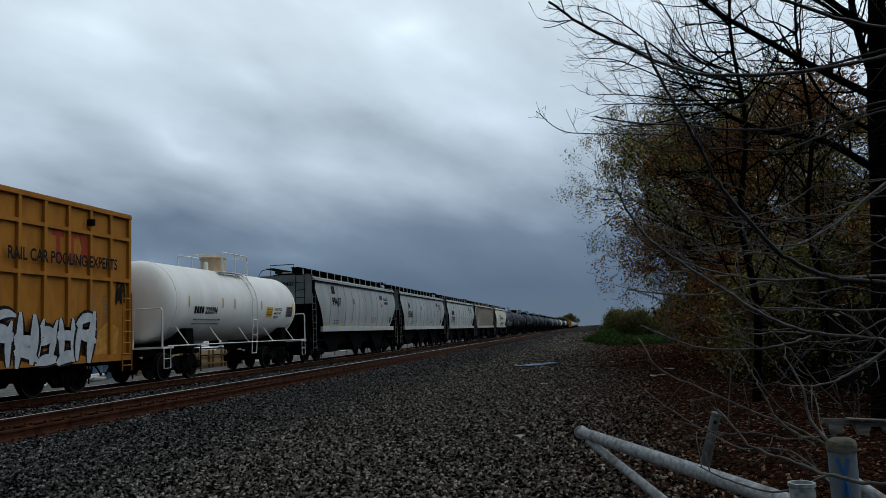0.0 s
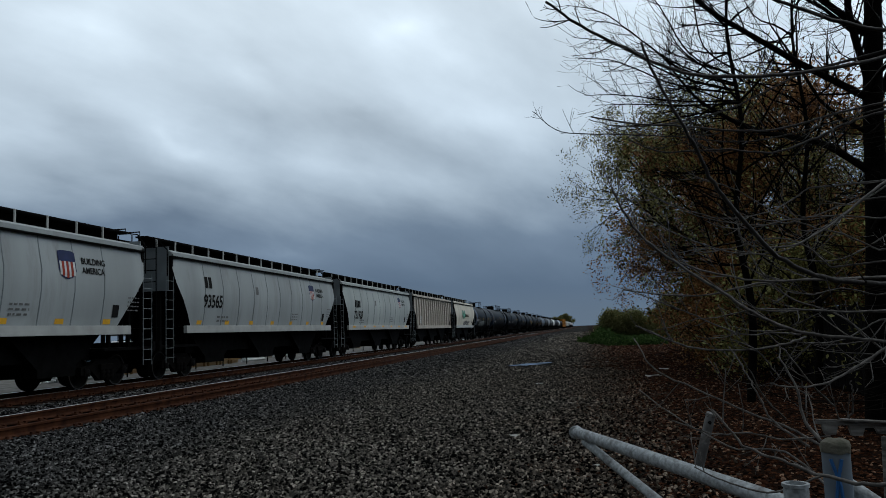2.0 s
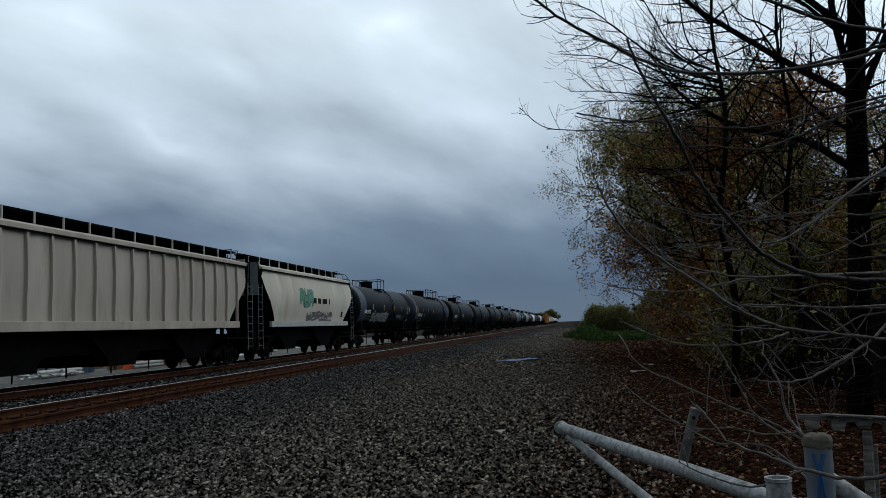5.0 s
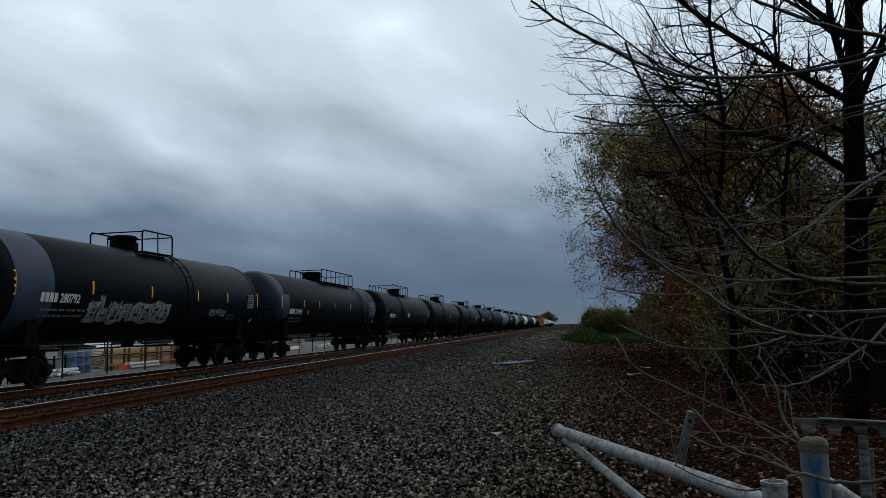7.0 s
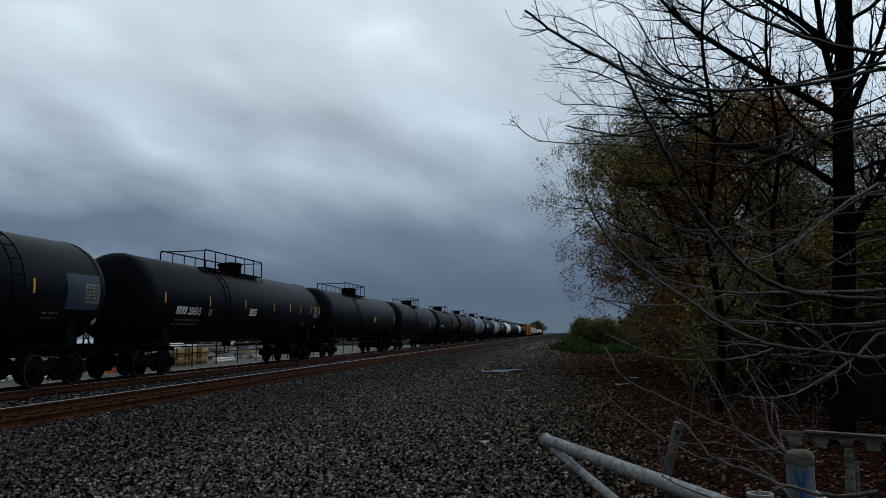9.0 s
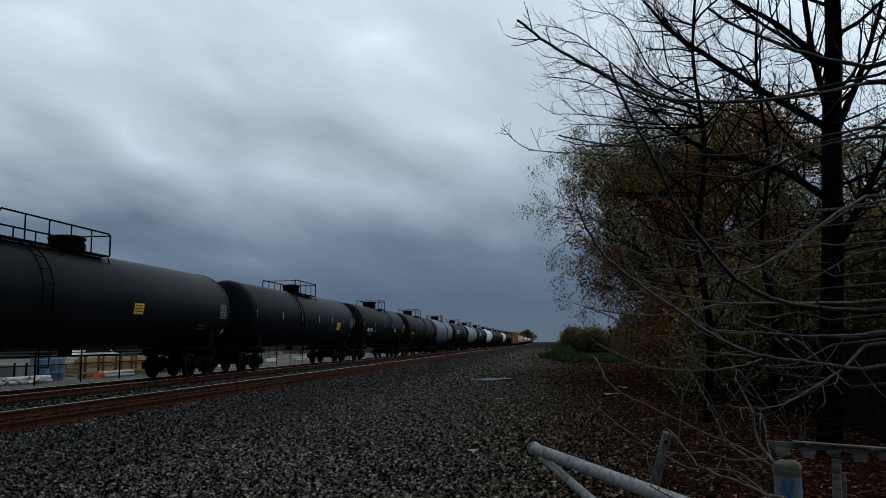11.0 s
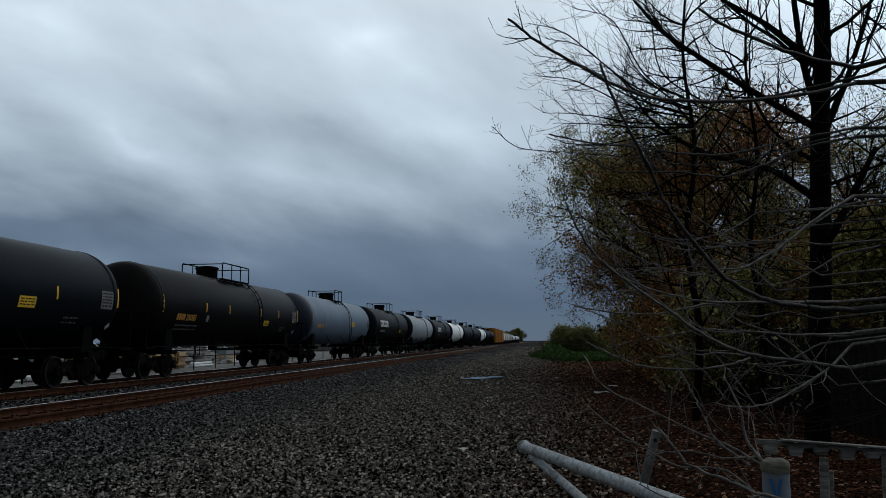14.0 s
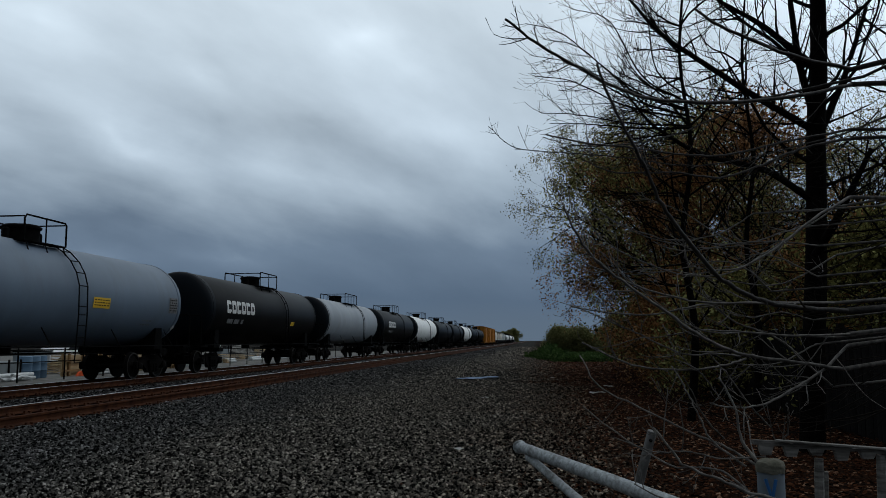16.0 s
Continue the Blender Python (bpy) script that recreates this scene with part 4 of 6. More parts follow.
def box_car(label, y0, y1, spin=True):
    half = (y1 - y0) / 2
    car = thing("box_car", label, "boxcar", (TRAIN_TRACK, (y0 + y1) / 2, RAIL_Z), "cars of the passing train")
    part("body", box(B(), -1.45, 1.45, -half, half, 0.8, 4.95, 0.02), YELLOW_BOX, car)
    part("roof", prism(B(), [(-1.52, 4.93), (1.52, 4.93), (1.52, 4.99), (0, 5.1), (-1.52, 4.99)], -half - 0.03, half + 0.03), YELLOW_BOX, car)
    rib = to_mesh("side_post", box(B(), 1.448, 1.54, -0.055, 0.055, 0.95, 4.93, 0.015), YELLOW_BOX)
    n = 21
    for k in range(n):
        y = -half + 0.06 + (2 * half - 0.12) * k / (n - 1)
        place("side_post", rib, car, (0, y, 0))
        place("side_post", rib, car, (0, y, 0)).rotation_euler = (0, 0, math.pi)
    for k in (-1, 1):
        for z0, z1, x in ((4.2, 4.3, 1.535), (3.0, 3.1, 1.535), (0.8, 0.98, 1.55), (4.86, 4.95, 1.55)):
            bm = box(B(), min(k * 1.44, k * x), max(k * 1.44, k * x), -half, half, z0, z1)
            part("side_rail", bm, YELLOW_BOX, car)
        # plug door
        part("plug_door", box(B(), k * 1.5 - 0.07, k * 1.5 + 0.07, -1.6, 1.6, 1.0, 4.7, 0.02), YELLOW_BOX, car)
        for s in (-1, 1):
            ladder("ladder", k * 1.58, s * (half - 0.52), s * (half - 0.06), 0.5, 2.7, YELLOW_BOX, car, 7)
    for s in (-1, 1):
        for z in (1.6, 2.4, 3.2, 4.0):
            part("end_rib", box(B(), -1.35, 1.35, s * half - 0.06, s * half + 0.06, z - 0.12, z + 0.12, 0.04), YELLOW_BOX, car)
        bm = box(B(), -1.4, 1.4, min(s * (half - 2.5), s * half), max(s * (half - 2.5), s * half), 0.7, 0.8)
        box(bm, -0.3, 0.3, min(s * (half - 3), s * (half + 0.15)), max(s * (half - 3), s * (half + 0.15)), 0.7, 1.05)
        part("draft_sill", bm, BLACK_STEEL, car)
    part("underframe", box(B(), -0.5, 0.5, -half + 2.5, half - 2.5, 0.5, 0.82), BLACK_STEEL, car)
    running_gear(car, half - 2.3, half + 0.2, spin)

    def onto(y, z, lift=0.012):
        return (1.545 + lift, y, z)

    return car, onto


# ---- the train, from the first car that passes to the last in sight ----
TRAIN = []


def scrawl(name, y0, y1, z0, z1, mat, edge, parent, onto, seed, letters=5, label=""):
    """Spray-painted letter shapes: swelling strokes with pointed ends over a dark outline."""
    rnd = random.Random(seed)
    w, h = (y1 - y0) / letters, z1 - z0
    def stroke(bm, a, m, b, width, lift):
        rows = []
        for i in range(8):
            k = i / 7
            y = (1 - k) ** 2 * a[0] + 2 * k * (1 - k) * m[0] + k * k * b[0]
            z = (1 - k) ** 2 * a[1] + 2 * k * (1 - k) * m[1] + k * k * b[1]
            ty, tz = (1 - k) * (m[0] - a[0]) + k * (b[0] - m[0]), (1 - k) * (m[1] - a[1]) + k * (b[1] - m[1])
            d = max(math.hypot(ty, tz), 1e-6)
            r = width * (0.12 + 0.88 * math.sin(math.pi * (0.12 + 0.8 * k)))
            rows.append([bm.verts.new(onto(y - tz / d * r * q, max(z0 - 0.1, min(z1 + 0.15, z + ty / d * r * q)), lift)) for q in (-1, 1)])
        for p, q in zip(rows, rows[1:]):
            bm.faces.new((p[0], q[0], q[1], p[1]))

    for k in range(letters):
        back, front = B(), B()
        c = y0 + (k + 0.5) * w
        lift = 0.013 + 0.0024 * (k % 3)
        tilt = rnd.uniform(-0.12, 0.2) * w
        strokes = []
        for u in (-0.34, 0.3):
            strokes.append(((c + u * w - tilt, z0 + rnd.uniform(-0.06, 0.12) * h), (c + (u + rnd.uniform(-0.25, 0.25)) * w, z0 + 0.5 * h), (c + u * w + tilt, z1 - rnd.uniform(-0.08, 0.18) * h)))
        for v in rnd.sample((0.1, 0.45, 0.55, 0.85), 3):
            strokes.append(((c - 0.52 * w, z0 + (v + rnd.uniform(-0.14, 0.14)) * h), (c, z0 + (v + rnd.uniform(-0.25, 0.25)) * h), (c + 0.55 * w, z0 + (v + rnd.uniform(-0.16, 0.16)) * h)))
        for i, (p, m, q) in enumerate(strokes):
            r = min(w, h) * rnd.uniform(0.13, 0.21)
            stroke(back, p, m, q, r + 0.11 * min(w, h), lift)
            stroke(front, p, m, q, r, lift + 0.0012 + 0.0001 * i)
        letter = part(name, front, mat, parent, label)
        part("outline", back, edge, letter)


def shield(y0, y1, z0, z1, car, onto):
    """A plain striped shield badge."""
    def at(u, v):
        return (y0 + (y1 - y0) * u, z0 + (z1 - z0) * v)
    patch("badge", [at(*p) for p in ((0.5, 0), (0.85, 0.1), (1, 0.3), (1, 0.6), (0.95, 0.8), (1, 0.95), (0.8, 1), (0.5, 0.94), (0.2, 1), (0, 0.95), (0.05, 0.8), (0, 0.6), (0, 0.3), (0.15, 0.1))], LOGO_BLUE, car, onto, "blue, white and red shield badge")
    for k in range(7):
        u = 0.06 + k * 0.128
        drop = 0.05 + 0.5 * abs(u + 0.05 - 0.5) * 0.5
        patch("stripe", [at(*p) for p in ((u, drop), (u + 0.115, drop), (u + 0.115, 0.62), (u, 0.62))], LOGO_RED if k % 2 else STENCIL_WHITE, car, lambda y, z: onto(y, z, 0.016))


def placard(y, z, s, car, onto, mat=STENCIL_WHITE):
    patch("placard", [(y, z - s), (y + s, z), (y, z + s), (y - s, z)], mat, car, lambda a, b: onto(a, b, 0.02), "white diamond placard")


def notice(y0, y1, z0, z1, car, onto, mat=SIGN_YELLOW, rows=3):
    patch("notice_panel", rect(y0, y1, z0, z1), mat, car, onto, "stuck-on notice panel")
    h = (z1 - z0) / (rows + 1)
    bars("notice_lines", rows, y0 + 0.05, z1 - h * 1.1, y1 - y0 - 0.1, h, h * 0.4, INK, car, lambda a, b: onto(a, b, 0.017))


def build_train():
    # yellow boxcar
    car, on = box_car("weathered yellow boxcar with silver graffiti low on its side", 2.6, 21.0)
    TRAIN.append(car)

    def wall(y, z, lift=0.0):
        return (1.455 + lift, y, z)
    lettering("slogan", "RAIL CAR POOLING EXPERTS", 0.3, 4.15, 3.33, INK, car, lambda y, z: (1.548, y, z), "black painted slogan", 0.79)
    for i, o in enumerate((rect(5.8, 6.28, 4.04, 4.22), rect(5.97, 6.13, 3.42, 4.035), rect(6.34, 6.8, 4.04, 4.22), rect(6.5, 6.66, 3.42, 4.035),
                           [(6.84, 4.22), (7.06, 4.22), (7.5, 3.42), (7.27, 3.42)], [(7.27, 4.22), (7.5, 4.22), (7.06, 3.42), (6.84, 3.42)])):
        patch("logo_shape", o, LOGO_RED, car, lambda y, z, k=i: (1.4585 + 0.001 * k, y, z), "faded red painted logo shape")
    scrawl("graffiti", 2.9, 7.45, 0.86, 2.1, SILVER, INK, car, lambda y, z, l=0: (1.54 + l, y, z), 5, 6, "silver graffiti letters edged in black")
    bars("data_lines", 7, 7.25, 2.55, 0.35, 0.11, 0.05, FADED_INK, car, wall)
    bars("data_lines", 7, 7.95, 2.55, 0.45, 0.11, 0.05, FADED_INK, car, wall)
    part("bracket", box(B(), 1.45, 1.62, 7.22, 7.36, 4.45, 4.62, 0.02), BLACK_STEEL, car)
    scrawl("tag", 8.55, 8.95, 2.4, 3.0, INK, INK, car, lambda y, z, l=0: (1.458 + l, y, z), 15, 2, "small black sprayed tag")
    patch("rust_bloom", [(7.6, 1.0), (8.6, 1.0), (8.7, 1.7), (8.2, 1.9), (7.7, 1.6)], STENCIL_AMBER, car, wall, "orange sprayed patch")

    # white acid tank
    c, on = tank_car("white tank car with cream dome and white railings", 23.2, 35.05, WHITE_PAINT, R=1.36, zc=2.6, gear=WHITE_PAINT, dome=(0.05, 0.47, 0.55), dome_mat=CREAM,
                     rail_span=(-1.0, 1.2), rail_h=0.62, ladder_y=0.75, strips=(-4.4, -1.9, -0.9, 1.6, 5.0))
    after = blocks(4, 0.24, -4.0, 2.2, INK, c, on)
    lettering("car_number", "220394", 0.24, after, 2.2, INK, c, on, "black painted car number", 0.92)
    bars("data_lines", 2, -3.9, 1.95, 2.0, 0.16, 0.06, FADED_INK, c, on)
    notice(2.15, 2.75, 2.12, 2.55, c, on)
    for k, words in enumerate(("NITRIC ACID", "AAR ST-447", "FRA AIP")):
        lettering("hazard_words", words, 0.1, 2.95, 2.42 - 0.17 * k, INK, c, on)
    notice(4.3, 5.0, 2.15, 2.6, c, on, FADED_INK, 6)
    placard(5.0, 1.75, 0.16, c, on)
    TRAIN.append(c)

    # three curved-side grey hoppers
    for y0, y1, paint, num, mark, lab, mz, nz, my in (
            (36.1, 53.5, HOPPER_GREY, "99407", 2, "light grey curved-side covered hopper with pale sill", 3.4, 2.78, -5.6),
            (53.7, 71.9, HOPPER_GREY, "93565", 2, "dusty grey curved-side covered hopper with streaked sides", 3.02, 2.36, -6.35),
            (72.0, 90.3, HOPPER_PALE, "721928", 4, "pale grey curved-side covered hopper with yellow sill tape", 2.76, 2.12, -6.45)):
        c, on = hopper_car(lab, y0, y1, paint, SILL_PALE, cut=1.3, seams=10)
        blocks(mark, 0.4, my + 0.1, mz, INK, c, on)
        lettering("car_number", num, 0.45, my, nz, INK, c, on, "black painted car number", 0.95)
        sy = 3.9 if mz > 3.3 else 4.45
        shield(sy, sy + 0.7, 2.9, 3.65, c, on)
        lettering("slogan", "BUILDING", 0.17, sy + 0.95, 3.35, INK, c, on)
        lettering("slogan", "AMERICA", 0.17, sy + 0.95, 3.1, INK, c, on)
        half = (y1 - y0) / 2
        for k in range(7):
            y = -half + 2.6 + k * (2 * half - 5.2) / 6
            if mark == 4:
                patch("sill_tape", rect(y - 0.25, y + 0.25, 1.6, 1.7), REFLECT, c, lambda a, b: (1.566, a, b), "yellow reflective tape")
            else:
                patch("sill_tape", rect(y - 0.17, y + 0.17, 1.76, 1.9), REFLECT, c, on, "yellow reflective tape")
        notice(6.3, 6.6, 1.95, 2.3, c, on, INK, 2)
        bars("data_lines", 2, -5.2, 2.0, 0.9, 0.14, 0.06, FADED_INK, c, on)
        bars("data_lines", 3, 2.2, 2.2, 0.7, 0.12, 0.05, FADED_INK, c, on)
        bars("data_lines", 4, 7.0, 2.5, 0.6, 0.12, 0.04, FADED_INK, c, on)
        patch("stencil_box", [(-1.9, 2.95), (-1.65, 2.95), (-1.65, 3.25), (-1.9, 3.25)], FADED_INK, c, on)
        e = -half + 0.67

        def end_face(u, v, e=e):
            return (u, e, v)
        lettering("end_number", num, 0.2, -0.25, 3.75, INK, c, end_face, "number on the end panel")
        TRAIN.append(c)

    # ribbed tan hopper
    c, on = hopper_car("tan ribbed covered hopper, rust-streaked and dusty", 90.3, 109.2, HOPPER_TAN, HOPPER_TAN, bulge=0.0, ribs=17, cut=1.7)
    patch("stain", [(-6.2, 1.9), (-5.6, 1.9), (-5.65, 2.5), (-6.1, 2.45)], STENCIL_WHITE, c, on, "pale sprayed patch")
    TRAIN.append(c)

    # cream hopper with faded graffiti
    c, on = hopper_car("cream-white smooth-sided covered hopper with faded graffiti", 109.2, 124.6, HOPPER_CREAM, SILL_PALE, bulge=0.16, seams=0, cut=1.6, bays=2)
    bars("worn_name", 1, -0.4, 2.62, 2.8, 0.3, 0.28, INK, c, on, "black painted name, worn")
    scrawl("graffiti", -1.2, 3.0, 1.75, 2.2, FADED_INK, HOPPER_CREAM, c, on, 31, 6, "faded grey graffiti")
    scrawl("green_graffiti", -2.4, -0.4, 2.5, 3.3, GREEN_SPRAY, FADED_INK, c, on, 33, 3, "green sprayed letters")
    notice(4.7, 5.0, 1.95, 2.25, c, on, INK, 2)
    TRAIN.append(c)

    # tank cars: ends, paint, dome place, railing, ladder, strips, mark, label
    W, D = STENCIL_WHITE, STENCIL_DIM
    rows = [
        (125.4, 141.7, BLACK_TANK, dict(dome=(-0.19, 0.42, 0.42), rail_span=(-0.6, 1.4), ladder_y=1.5, strips=(-7.4, -4.2, -1.0, 2.2, 4.7, 7.7)), ("280792", -6.4, 2.22, W, 0.24), "black tank car with blue-grey front and white graffiti"),
        (143.6, 162.9, BLACK_TANK, dict(head=NAVY_TANK, dome=(-0.16, 0.52, 0.46), rail_span=(-1.2, 5.25), ladder_y=5.2, strips=(-9.0, -5.9, -3.4, -0.6, 2.6, 5.9)), ("200998", -7.9, 2.12, W, 0.26), "long black tank car with a wide railed platform"),
        (164.8, 184.0, BLACK_TANK, dict(dome=(0.4, 0.5, 0.42), rail_span=(-4.2, 1.9), ladder_y=-3.4, strips=(-8.4, -4.9, -1.4, 2.0, 4.3, 5.9, 7.6, 9.1)), ("200515", -7.5, 2.12, W, 0.28), "long black tank car with a dull grey upper half"),
        (185.8, 205.1, DARK_TANK, dict(dome=(-0.05, 0.5, 0.4), rail_span=(-4.4, 0.8), ladder_y=-3.2, strips=()), None, "charcoal tank car with scuffed paint"),
        (207.0, 226.5, DARK_TANK, dict(dome=(0.3, 0.46, 0.42), rail_span=(-1.8, 2.1), ladder_y=-2.4, strips=(-9.0, -5.4, -2.2, 0.95, 3.75, 6.5, 9.3)), None, "charcoal tank car with yellow strips and notice"),
        (228.3, 245.8, BLACK_TANK, dict(dome=(0.2, 0.52, 0.44), rail_span=(-0.3, 2.05), ladder_y=2.1, strips=(-8.0, -4.35, -1.0, 2.4, 5.0, 8.2)), ("230455", -6.7, 2.12, W, 0.26), "black tank car with a grey sheen on top"),
        (247.6, 264.7, BROWN_TANK, dict(dome=(-0.7, 0.46, 0.42), rail_span=(-1.2, 2.0), ladder_y=2.0, strips=(-7.8, -4.1, -1.7, 2.2, 4.8, 8.0)), ("206983", -6.6, 2.1, STENCIL_AMBER, 0.24), "sooty brown-black tank car with amber lettering"),
        (266.5, 283.5, SLATE_TANK, dict(head=NAVY_TANK, dome=(0.6, 0.5, 0.42), rail_span=(-0.6, 1.35), ladder_y=1.3, strips=(-7.8,)), None, "pale grey tank car with a dark front end"),
        (285.3, 302.1, BROWN_TANK, dict(head=BLACK_TANK, dome=(0.6, 0.46, 0.4), rail_span=(-0.5, 2.1), ladder_y=2.0, strips=()), None, "sooty tank car with a white block logo"),
        (304.0, 321.2, GREY_TANK, dict(head=BLACK_TANK, dome=(-0.5, 0.46, 0.4), rail_span=(-1.2, 2.6), ladder_y=2.4, strips=()), None, "pale grey tank car with a black front end"),
        (323.0, 341.5, BROWN_TANK, dict(head=BLACK_TANK, strips=()), None, "sooty tank car with a white block logo"),
        (343.3, 362.0, WHITE_PAINT, dict(head=BLACK_TANK, strips=()), None, "off-white tank car with a dark front end"),
        (363.8, 382.0, DARK_TANK, dict(strips=()), None, "charcoal tank car in the distance"),
        (384.0, 402.0, DARK_TANK, dict(strips=()), None, "charcoal tank car in the distance"),
        (404.0, 422.0, WHITE_PAINT, dict(head=BLACK_TANK, strips=()), None, "off-white tank car in the distance"),
        (424.0, 441.5, BLACK_TANK, dict(strips=()), None, "black tank car in the distance"),
        (443.5, 462.0, BROWN_TANK, dict(strips=()), None, "rusty brown tank car in the distance")]
    for i, (a, b, paint, kw, mark, lab) in enumerate(rows):
        kw = dict(rail_span=(-1.4, 2.0), ladder_y=1.9, spin=b < 330) | kw
        c, on = tank_car(lab, a, b, paint, **kw)
        half = (b - a) / 2
        if mark:
            words, y, z, mat, h = mark
            lettering("car_number", words, h, blocks(4, h, y, z, mat, c, on), z, mat, c, on, "painted car number", 0.86)
            bars("data_lines", 2, y + 0.1, z - 0.24, 1.9, 0.17, 0.06, D, c, on)
            patch("stencil_box", rect(y + 2.6, y + 2.85, z - 0.02, z + 0.24), D, c, on)
        if i < 8:
            notice(half - 1.5, half - 0.85, 2.3, 2.85, c, on, D, 5)
            placard(half - 0.7, 1.75, 0.13, c, on)
            bars("data_lines", 2, half - 3.2, 1.95, 0.7, 0.15, 0.05, D, c, on)
        if i == 0:
            cap = 0.62
            bm = lathe(B(), [(-half + 0.75, 1.507), (-5.9, 1.507)], (0, 0, 2.66), "y", 48)
            part("front_band", bm, BLUE_TANK, c, "faded blue-grey band", True)
            scrawl("graffiti", -4.3, 0.3, 1.66, 2.3, WORN_GREY, INK, c, on, 17, 8, "faded white graffiti")
            scrawl("tag", 3.3, 4.7, 1.95, 2.2, STENCIL_DIM, BLACK_TANK, c, on, 18, 3)
        if i == 1:
            patch("grey_panel", rect(-9.1, -8.0, 1.9, 3.05), BLUE_TANK, c, lambda y, z: on(y, z, 0.006), "blue-grey painted panel")
            patch("grey_panel", rect(7.3, 8.9, 2.1, 3.1), BLUE_TANK, c, lambda y, z: on(y, z, 0.006), "blue-grey painted panel")
        if i == 2:
            notice(-0.9, -0.1, 2.2, 2.5, c, on, STENCIL_WHITE, 2)
        for k, (y0, y1, z0, z1) in {3: (1.4, 2.0, 2.25, 2.6), 4: (4.95, 5.75, 2.1, 2.55), 5: (3.4, 4.1, 2.2, 2.5), 6: (2.75, 3.45, 2.05, 2.3), 7: (2.0, 2.95, 2.3, 2.62), 8: (3.0, 3.6, 2.1, 2.32)}.items():
            if k == i:
                notice(y0, y1, z0, z1, c, on)
        if i == 7:
            bars("worn_mark", 1, -6.6, 2.12, 1.8, 0.3, 0.22, STENCIL_AMBER, c, on, "worn amber lettering")
        if i in (8, 10):
            y = -6.2
            for k in range(6):
                patch("logo_block", [(y + 0.06, 2.5), (y + 0.42, 2.5), (y + 0.48, 2.56), (y + 0.48, 2.99), (y + 0.42, 3.05), (y + 0.06, 3.05), (y, 2.99), (y, 2.56)], STENCIL_WHITE, c, on, "white block logo shape")
                patch("logo_hollow", rect(y + 0.14, y + (0.34 if k % 2 else 0.5), 2.66, 2.88), paint, c, lambda a, b: on(a, b, 0.016))
                y += 0.58
            bars("car_mark", 1, -6.0, 2.05, 1.9, 0.3, 0.2, D, c, on)
        TRAIN.append(c)
    # far end of the train
    y = 464.0
    for k in range(3):
        c, on = box_car("yellow boxcar far along the train", y, y + 17.6, False)
        TRAIN.append(c)
        y += 18.8
    for k, (paint, lab) in enumerate(((HOPPER_CREAM, "cream covered hopper far along the train"), (HOPPER_TAN, "tan covered hopper far along the train"), (HOPPER_CREAM, "cream covered hopper far along the train"), (HOPPER_PALE, "pale grey covered hopper far along the train"),
                                      (HOPPER_PALE, "pale grey covered hopper far along the train"))):
        c, on = hopper_car(lab, y, y + 18.4, paint, SILL_PALE, seams=0, spin=False)
        TRAIN.append(c)
        y += 18.5
    for k in range(8):
        c, on = tank_car("off-white tank car at the train's far end" if k % 3 else "dark tank car at the train's far end", y, y + 16.8, WHITE_PAINT if k % 3 else DARK_TANK, spin=False)
        TRAIN.append(c)
        y += 18.7


railway("railway_track_near", NEAR_TRACK, "rusty single track on wooden ties, worn bright on top", -330, 1500)
railway("railway_track_far", TRAIN_TRACK, "second track under the passing train", -330, 1500)
ground()
build_train()


# ---- trees ----
class Wood:
    """Collects tapering round stems into one mesh."""

    def __init__(self, seed):
        self.v, self.f, self.rnd, self.tips = [], [], random.Random(seed), []

    def stem(self, pts, r0, r1, n=5):
        start = len(self.v)
        m = len(pts)
        for i, p in enumerate(pts):
            d = (pts[min(i + 1, m - 1)] - pts[max(i - 1, 0)]).normalized()
            side = d.cross(Vector((0, 0, 1)) if abs(d.z) < 0.9 else Vector((1, 0, 0))).normalized()
            up = side.cross(d)
            r = r0 + (r1 - r0) * i / (m - 1)
            for k in range(n):
                a = k * math.tau / n
                self.v.append(p + r * (math.cos(a) * side + math.sin(a) * up))
        for i in range(m - 1):
            for k in range(n):
                a, b = start + i * n + k, start + i * n + (k + 1) % n
                self.f.append((a, b, b + n, a + n))
        self.f.append(tuple(start + (m - 1) * n + k for k in range(n)))

    def spread(self, d, angle):
        """A direction at about the given angle to d."""
        r = self.rnd
        side = d.cross(Vector((r.uniform(-1, 1), r.uniform(-1, 1), r.uniform(-1, 1)))).normalized()
        return (d * math.cos(angle) + side * math.sin(angle)).normalized()

    def grow(self, p, d, length, radius, depth, lift=0.15, kids=(3, 5), bend=0.25, shrink=0.62, steps=4, n=5, thin=0.3):
        r = self.rnd
        pts = [p]
        for i in range(steps):
            d = (d + Vector((r.gauss(0, bend), r.gauss(0, bend), r.gauss(0, bend) + lift * (0.2 + 2.0 * i / steps))) * 0.5).normalized()
            pts.append(pts[-1] + d * length / steps)
        self.stem(pts, radius, max(radius * thin, 0.002), n)
        if depth == 0:
            self.tips.append((pts[-2], pts[-1]))
            return
        for i in range(r.randint(*kids)):
            k = r.uniform(0.3, 1.0)
            q = min(int(k * steps), steps - 1)
            at = pts[q].lerp(pts[q + 1], k * steps - q)
            self.grow(at, self.spread(d, r.uniform(0.4, 0.95)), length * shrink * r.uniform(0.7, 1.15), radius * (1 - 0.6 * k) * 0.6, depth - 1, lift, kids, bend, shrink, steps, max(3, n - 1), thin)

    def mesh(self, name, mat):
        me = bpy.data.meshes.new(name)
        me.from_pydata([tuple(p) for p in self.v], [], self.f)
        me.materials.append(mat)
        shade(me, True)
        return me


